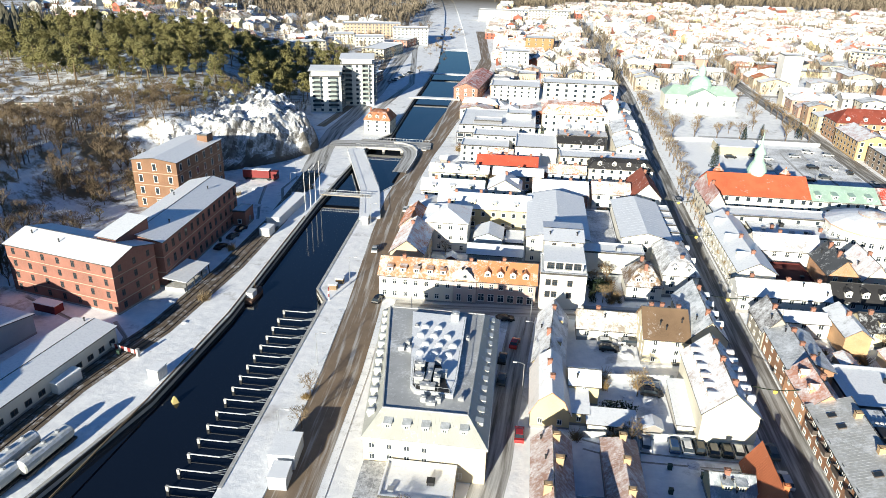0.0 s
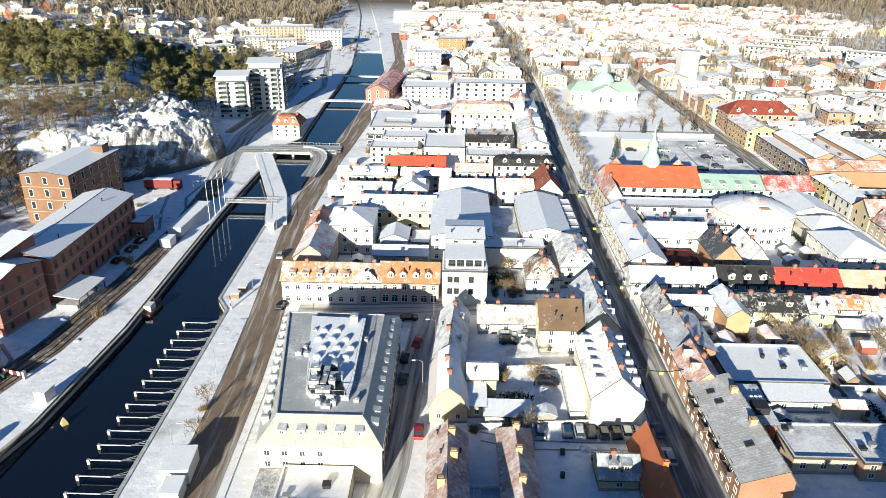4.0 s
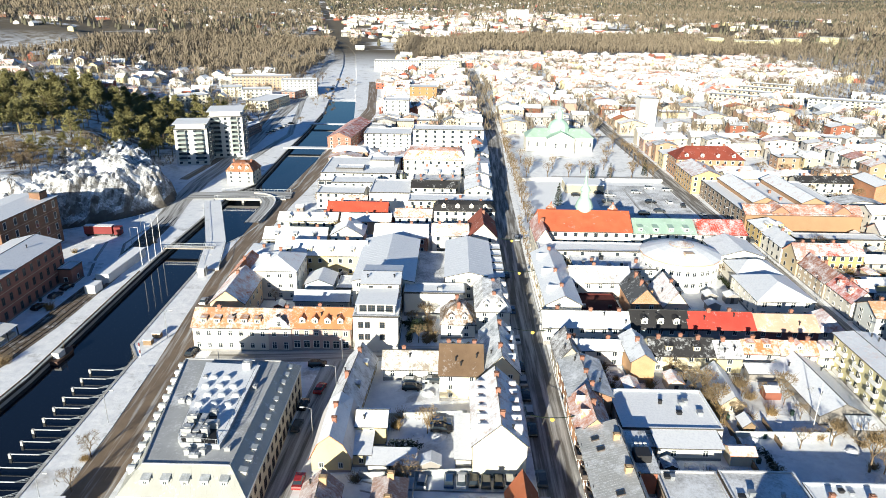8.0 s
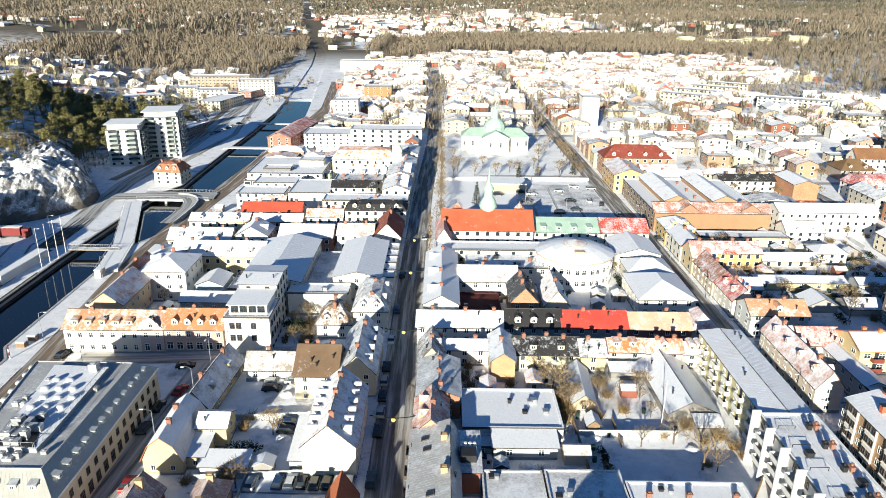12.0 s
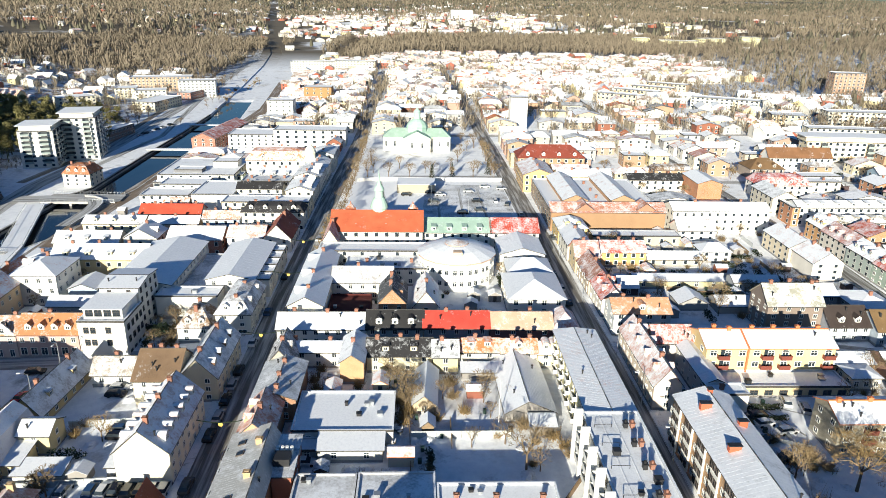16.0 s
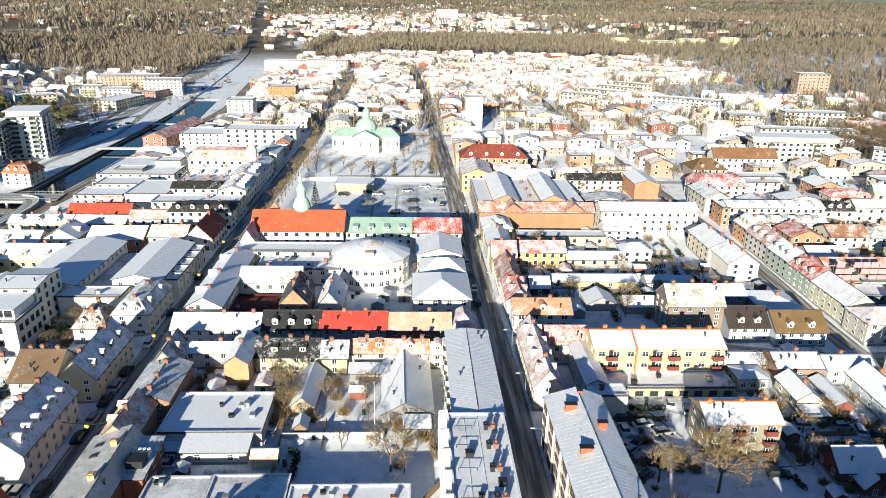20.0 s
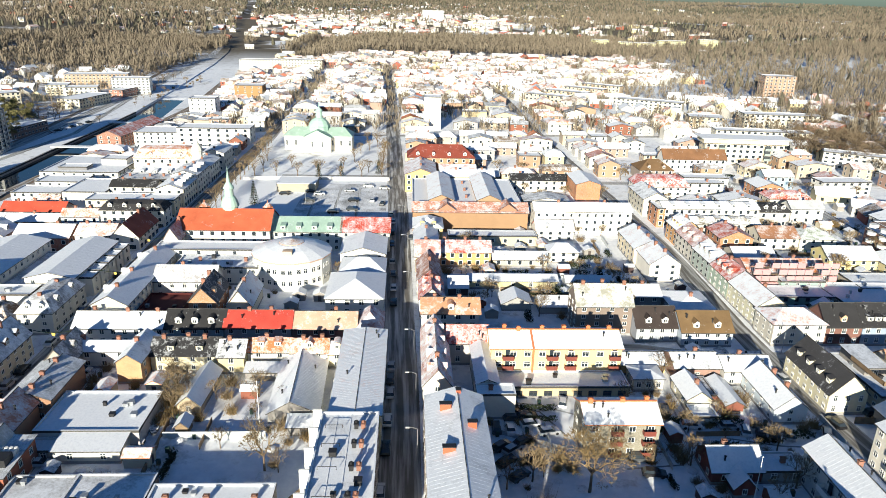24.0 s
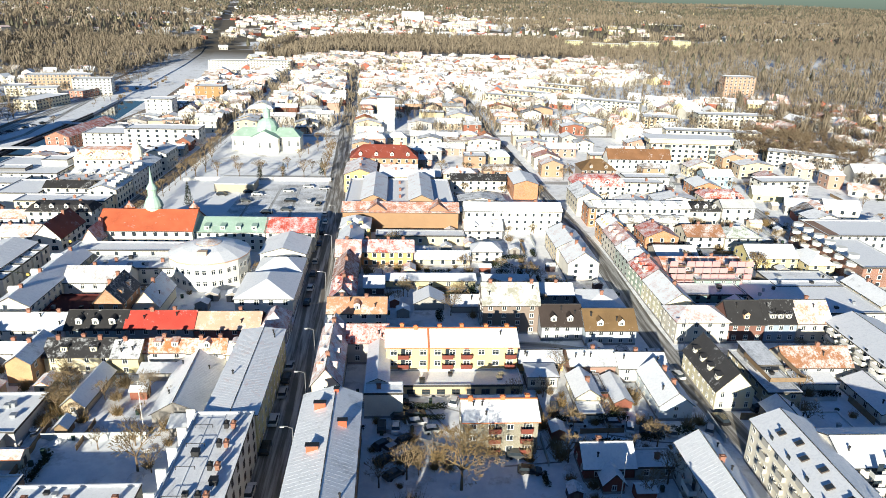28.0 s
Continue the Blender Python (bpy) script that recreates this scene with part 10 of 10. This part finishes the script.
# garland across the shopping street
for yy in (114.8, 150.5, 187.0, 214.0):
    zz = 5.8 + float(lift(50, yy))
    gl = thing("street_garland", "green garland with gold star across the street", "decoration")
    s = Shape()
    for i in range(10):
        u, v = i / 10, (i + 1) / 10
        s.taper((45.6 + 9 * u, yy, zz - 2.4 * u * (1 - u)), (45.6 + 9 * v, yy, zz - 2.4 * v * (1 - v)), 0.09, 0.09, 4)
    part("wire", s, M_SPRUCE, gl)
    s = Shape()
    s.lathe(0, 0, [(0.5, -0.05), (0.5, 0.05)], 5)
    part("star", s, surface("gold_star", (0.6, 0.42, 0.1), 0.5, 0.2), gl).matrix_basis = pose(50.1, yy, zz - 1.0, 90, 0, 0)
# orange roof stacks on the long apartment house
stack_mat = surface("orange_sheet", (0.5, 0.12, 0.06), 0.6, 0.2)
for x, y, w in ((139.4, 104.6, 2.0), (143.8, 111.5, 1.5), (139.4, 117.0, 2.0), (142.0, 121.6, 0.8)):
    st = thing("roof_stack", "orange sheet-metal chimney stack with cowl on the roof", "chimney", place(x, y - 8.0, 10.9))
    s = Shape()
    s.box(-w / 2, -0.45, -0.3, w / 2, 0.45, 1.5)
    part("stack", s, stack_mat, st)
    s = Shape()
    s.box(-w / 2 - 0.15, -0.55, 1.5, w / 2 + 0.15, 0.55, 1.62)
    part("cap", s, M_BLACK, st)

# ---- yards and gardens: sheds, hedges, fences, bushes, bins, snow heaps ----
TAKEN.clear()
for o in list(scene.objects):
    if o.parent is None and o.type == "EMPTY" and o.children and not o.name.startswith(("bare_tree", "large_tree", "pine", "park_tree", "street_tree", "street_lamp", "rail", "street_garland")):
        bb = [c.matrix_world @ Vector(v) for c in o.children if c.type == "MESH" for v in c.bound_box] if o.name.startswith(("car", "fence")) else [o.matrix_world @ c.matrix_basis @ Vector(v) for c in o.children if c.name.startswith(("wall", "body", "nave")) for v in c.bound_box]
        if bb:
            TAKEN.append((min(v.x for v in bb), min(v.y for v in bb), max(v.x for v in bb), max(v.y for v in bb)))


def on_street(x, y, pad=7.0):
    return any(st[0][1] < y < st[-1][1] and abs(x - float(along([(py, px) for px, py in st], y))) < pad for st in (STREET_A, STREET_B, STREET_C, QUAY_ROAD)) or 147 < y < 156


def shed_master(wall, roof, label, w, d, h):
    ob = thing("garden_shed", label, "shed", None, "small sheds in the yards")
    s = Shape()
    s.prism([(-w / 2, -d / 2), (w / 2, -d / 2), (w / 2, d / 2), (-w / 2, d / 2)], 0, h, 0, False)
    s.poly([(-w / 2, -d / 2, h), (w / 2, -d / 2, h), (0, -d / 2, h + w * 0.22)])
    s.poly([(w / 2, d / 2, h), (-w / 2, d / 2, h), (0, d / 2, h + w * 0.22)])
    part("wall", s, wall, ob)
    r = Shape()
    o = 0.25
    slab(r, [(-w / 2 - o, d / 2 + o, h - 0.1), (-w / 2 - o, -d / 2 - o, h - 0.1), (0, -d / 2 - o, h + w * 0.22 + 0.1), (0, d / 2 + o, h + w * 0.22 + 0.1)], 0.12)
    slab(r, [(w / 2 + o, -d / 2 - o, h - 0.1), (w / 2 + o, d / 2 + o, h - 0.1), (0, d / 2 + o, h + w * 0.22 + 0.1), (0, -d / 2 - o, h + w * 0.22 + 0.1)], 0.12)
    part("roof", r, roof, ob)
    s = Shape()
    s.box(-0.45, -d / 2 - 0.05, 0, 0.45, -d / 2, 1.9)
    part("door", s, M_FRAMED, ob)
    return ob


M_LEAF = surface("hedge_leaves", (0.035, 0.05, 0.025), 0.95, 0.4, 0.8, second=(0.08, 0.085, 0.035), bump=0, island=True)


def hedge_mesh(length, seed, h=1.6):
    s, g = Shape(), random.Random(seed)
    for i in range(int(length / 0.8)):
        leafy(s, Vector((-length / 2 + i * 0.8, g.uniform(-0.2, 0.2), h * 0.5)), h * g.uniform(0.45, 0.62), 60, g, 0.2, 0.9)
    return s.data("hedge", [M_LEAF])


def bush_mesh(seed, r=1.5):
    s, g = Shape(), random.Random(seed)
    for _ in range(190):
        b = Vector((g.gauss(0, r * 0.22), g.gauss(0, r * 0.22), 0))
        t = b + Vector((g.uniform(-1, 1) * r * 0.8, g.uniform(-1, 1) * r * 0.8, g.uniform(0.5, 1.25) * r))
        w = Vector((g.uniform(-1, 1), g.uniform(-1, 1), 0)).normalized() * 0.045
        s.poly([b - w, b + w, t])
    return s


def heap_mesh(seed, r=1.6):
    s, g = Shape(), random.Random(seed)
    n, rows = 10, 4
    ring = [[((1 - k / rows) * r * g.uniform(0.75, 1.15), 0.85 * r * 0.45 * math.sin(1.45 * k / rows) + g.uniform(-0.05, 0.05)) for _ in range(n)] for k in range(rows)]
    for k in range(rows - 1):
        for i in range(n):
            j = (i + 1) % n
            q = []
            for a, b in ((k, i), (k, j), (k + 1, j), (k + 1, i)):
                an = 2 * math.pi * b / n
                q.append((ring[a][b][0] * math.cos(an), ring[a][b][0] * math.sin(an), max(-0.05, ring[a][b][1]) if a else -0.05))
            s.poly(q)
    s.poly([(ring[-1][i][0] * math.cos(2 * math.pi * i / n), ring[-1][i][0] * math.sin(2 * math.pi * i / n), ring[-1][i][1]) for i in range(n)])
    return s


SHEDS = [shed_master(surface("red_planks", (0.25, 0.09, 0.06), 0.85, 0.3), sheet(R_PALE, 0.9), "small red garden shed with snowy roof", 2.6, 3.4, 2.1), shed_master(surface("grey_planks", (0.3, 0.28, 0.26), 0.9, 0.3), sheet(R_PALE, 0.85), "small grey wooden shed with snowy roof", 3.4, 2.8, 2.2), shed_master(plaster(CREAM), tiles(R_ORANGE, 0.6), "small cream outbuilding with tiled roof", 3.2, 4.6, 2.5), shed_master(surface("dark_planks", (0.09, 0.06, 0.06), 0.85, 0.3), felt(R_BLACK, 0.5), "small dark wooden shed in a yard", 2.4, 2.6, 2.0)]
HEDGES = [hedge_mesh(5.0, 1), hedge_mesh(8.0, 2), hedge_mesh(6.0, 3, 2.2)]
BUSHES = [bush_mesh(k).data("bush", [M_TWIGG if k % 3 == 0 else M_TWIG]) for k in range(4)]
HEAPS = [heap_mesh(k).data("snow_heap", [surface("dirty_snow", (0.6, 0.6, 0.62), 0.8, 0.3, 2.0, 0.5)]) for k in range(3)]
BIN = Shape()
BIN.prism([(-0.3, -0.35), (0.3, -0.35), (0.3, 0.35), (-0.3, 0.35)], 0.05, 1.0)
BIN.box(-0.33, -0.38, 1.0, 0.33, 0.4, 1.1)
BIN = BIN.data("waste_bin", [surface("green_plastic", (0.03, 0.06, 0.045), 0.5, 0.2)])
SHED_USED = set()


def linked(name, data, x, y, turn, size, label, category):
    ob = new(name, data)
    ob.matrix_world = pose(x, y, float(terrain(*plan(x, y))), 0, 0, turn) @ Matrix.Diagonal((size, size, size, 1))
    return tagged(ob, label, category)


def clutter(x0, y0, x1, y1, seed, sheds=0, hedges=0, bushes=0, trees=0, heaps=0, fences=0, bins=0, turn=0.0):
    rng = random.Random(seed)

    def spot(w, d):
        for _ in range(40):
            x, y = rng.uniform(x0, x1), rng.uniform(y0, y1)
            if clear(x - w / 2, y - d / 2, x + w / 2, y + d / 2, 0.4) and not on_street(x, y):
                TAKEN.append((x - w / 2, y - d / 2, x + w / 2, y + d / 2))
                return x, y
        return None

    for _ in range(sheds):
        p = spot(4.4, 5.2)
        if p:
            k = rng.randrange(4)
            m = place(*plan(*p), 0, rng.choice((0, 90, 180)) + turn)
            if k in SHED_USED:
                copy_thing(SHEDS[k], m)
            else:
                SHEDS[k].matrix_world = m
                SHED_USED.add(k)
    for _ in range(fences):
        p = spot(9.0, 1.0) if rng.random() < 0.5 else spot(1.0, 9.0)
        if p:
            a, b, c, d = TAKEN[-1]
            mat, lab = rng.choice(((M_WOOD, "brown board fence between snowy yards"), (M_FENCE, "pale board fence between snowy yards")))
            fence([(a, (b + d) / 2), (c, (b + d) / 2)] if c - a > 2 else [((a + c) / 2, b), ((a + c) / 2, d)], rng.uniform(1.1, 1.7), mat, lab, 2.3)
    for _ in range(hedges):
        p = spot(6.0, 2.0) if rng.random() < 0.5 else spot(2.0, 6.0)
        if p:
            a, b, c, d = TAKEN[-1]
            linked("hedge", rng.choice(HEDGES), p[0], p[1], 0 if c - a > 3 else 90, rng.uniform(0.7, 1.1), "dark evergreen hedge in a snowy yard", "hedge")
    for _ in range(heaps):
        p = spot(2.4, 2.4)
        if p:
            linked("snow_heap", rng.choice(HEAPS), p[0], p[1], rng.uniform(0, 360), rng.uniform(0.5, 1.2), "heap of shovelled grey snow", "snow heap")
    for _ in range(bins):
        p = spot(1.0, 1.0)
        if p:
            linked("waste_bin", BIN, p[0], p[1], rng.choice((0, 90)), 1.0, "dark green waste bin in a yard", "bin")
    for _ in range(bushes):
        p = spot(1.6, 1.6)
        if p:
            linked("bush", rng.choice(BUSHES), p[0], p[1], rng.uniform(0, 360), rng.uniform(0.6, 1.7), "leafless brown bush in snow", "bush")
    for _ in range(trees):
        p = spot(1.0, 1.0)
        if p:
            put(bares[rng.randrange(4)], *plan(*p), rng.uniform(0.45, 0.95), rng.uniform(0, 360))


clutter(-20, 166, 3, 203, 1, 3, 2, 3, 2, 2, 2, 3)
clutter(13, 90, 34, 145, 2, 1, 1, 5, 2, 5, 0, 4)
clutter(17, 156, 30, 172, 3, 0, 2, 5, 2, 0, 1, 2)
clutter(61, 100, 90, 146, 4, 4, 2, 18, 5, 7, 2, 6)
clutter(90, 116, 105, 136, 5, 1, 0, 6, 1, 1, 1, 2)
clutter(105, 103, 117, 120, 22, 0, 0, 5, 0, 2, 0, 1)
clutter(142, 100, 164, 131, 6, 0, 3, 12, 3, 5, 1, 4)
clutter(178, 94, 206, 132, 7, 3, 5, 26, 8, 4, 4, 3)
clutter(182, 112, 218, 147, 8, 5, 3, 8, 2, 4, 2, 5)
clutter(142, 167, 218, 202, 9, 10, 12, 24, 12, 3, 8, 3)
clutter(142, 202, 218, 236, 10, 6, 4, 8, 5, 3, 4, 2)
clutter(64, 160, 112, 200, 11, 3, 2, 6, 3, 2, 1, 4)
clutter(232, 112, 300, 147, 12, 5, 5, 12, 5, 5, 5, 4)
clutter(236, 166, 300, 250, 13, 12, 10, 16, 14, 3, 7, 2)
clutter(226, 256, 330, 330, 14, 8, 8, 8, 16, 0, 4, 0)
clutter(132, 236, 216, 320, 15, 6, 4, 6, 8, 2, 2, 0)
clutter(-30, 214, 44, 260, 16, 6, 5, 8, 6, 2, 3, 0)
clutter(300, 130, 380, 300, 17, 4, 6, 4, 16, 0, 1, 0)
clutter(-100, 118, -70, 240, 18, 0, 0, 4, 0, 12, 0, 2)
clutter(-82, 470, -68, 720, 19, 0, 0, 8, 14, 0, 0, 0)
clutter(-34, 262, 36, 376, 20, 4, 3, 3, 8, 0, 2, 0)
clutter(226, 332, 320, 450, 21, 2, 4, 2, 12, 0, 0, 0)
# heap of rubble and stacked stone in a yard
rub = thing("rubble_heap", "heap of snowy rubble and stacked stones in a yard", "rubble", place(83.0, 121.5))
rng = random.Random(6)
for k in range(46):
    s = Shape()
    a, b, c = rng.uniform(0.3, 0.9), rng.uniform(0.3, 0.7), rng.uniform(0.25, 0.6)
    s.prism([(-a, -b), (a * 0.8, -b), (a, b * 0.7), (-a * 0.7, b)], -0.1, c)
    part("stone", s, surface("rubble_stone", (0.22, 0.2, 0.18), 0.9, 0.4, 3.0, 0.55), rub).matrix_basis = pose(rng.gauss(0, 1.7), rng.gauss(0, 2.6), rng.uniform(0, 0.25), rng.uniform(-14, 14), rng.uniform(-14, 14), rng.uniform(0, 180))
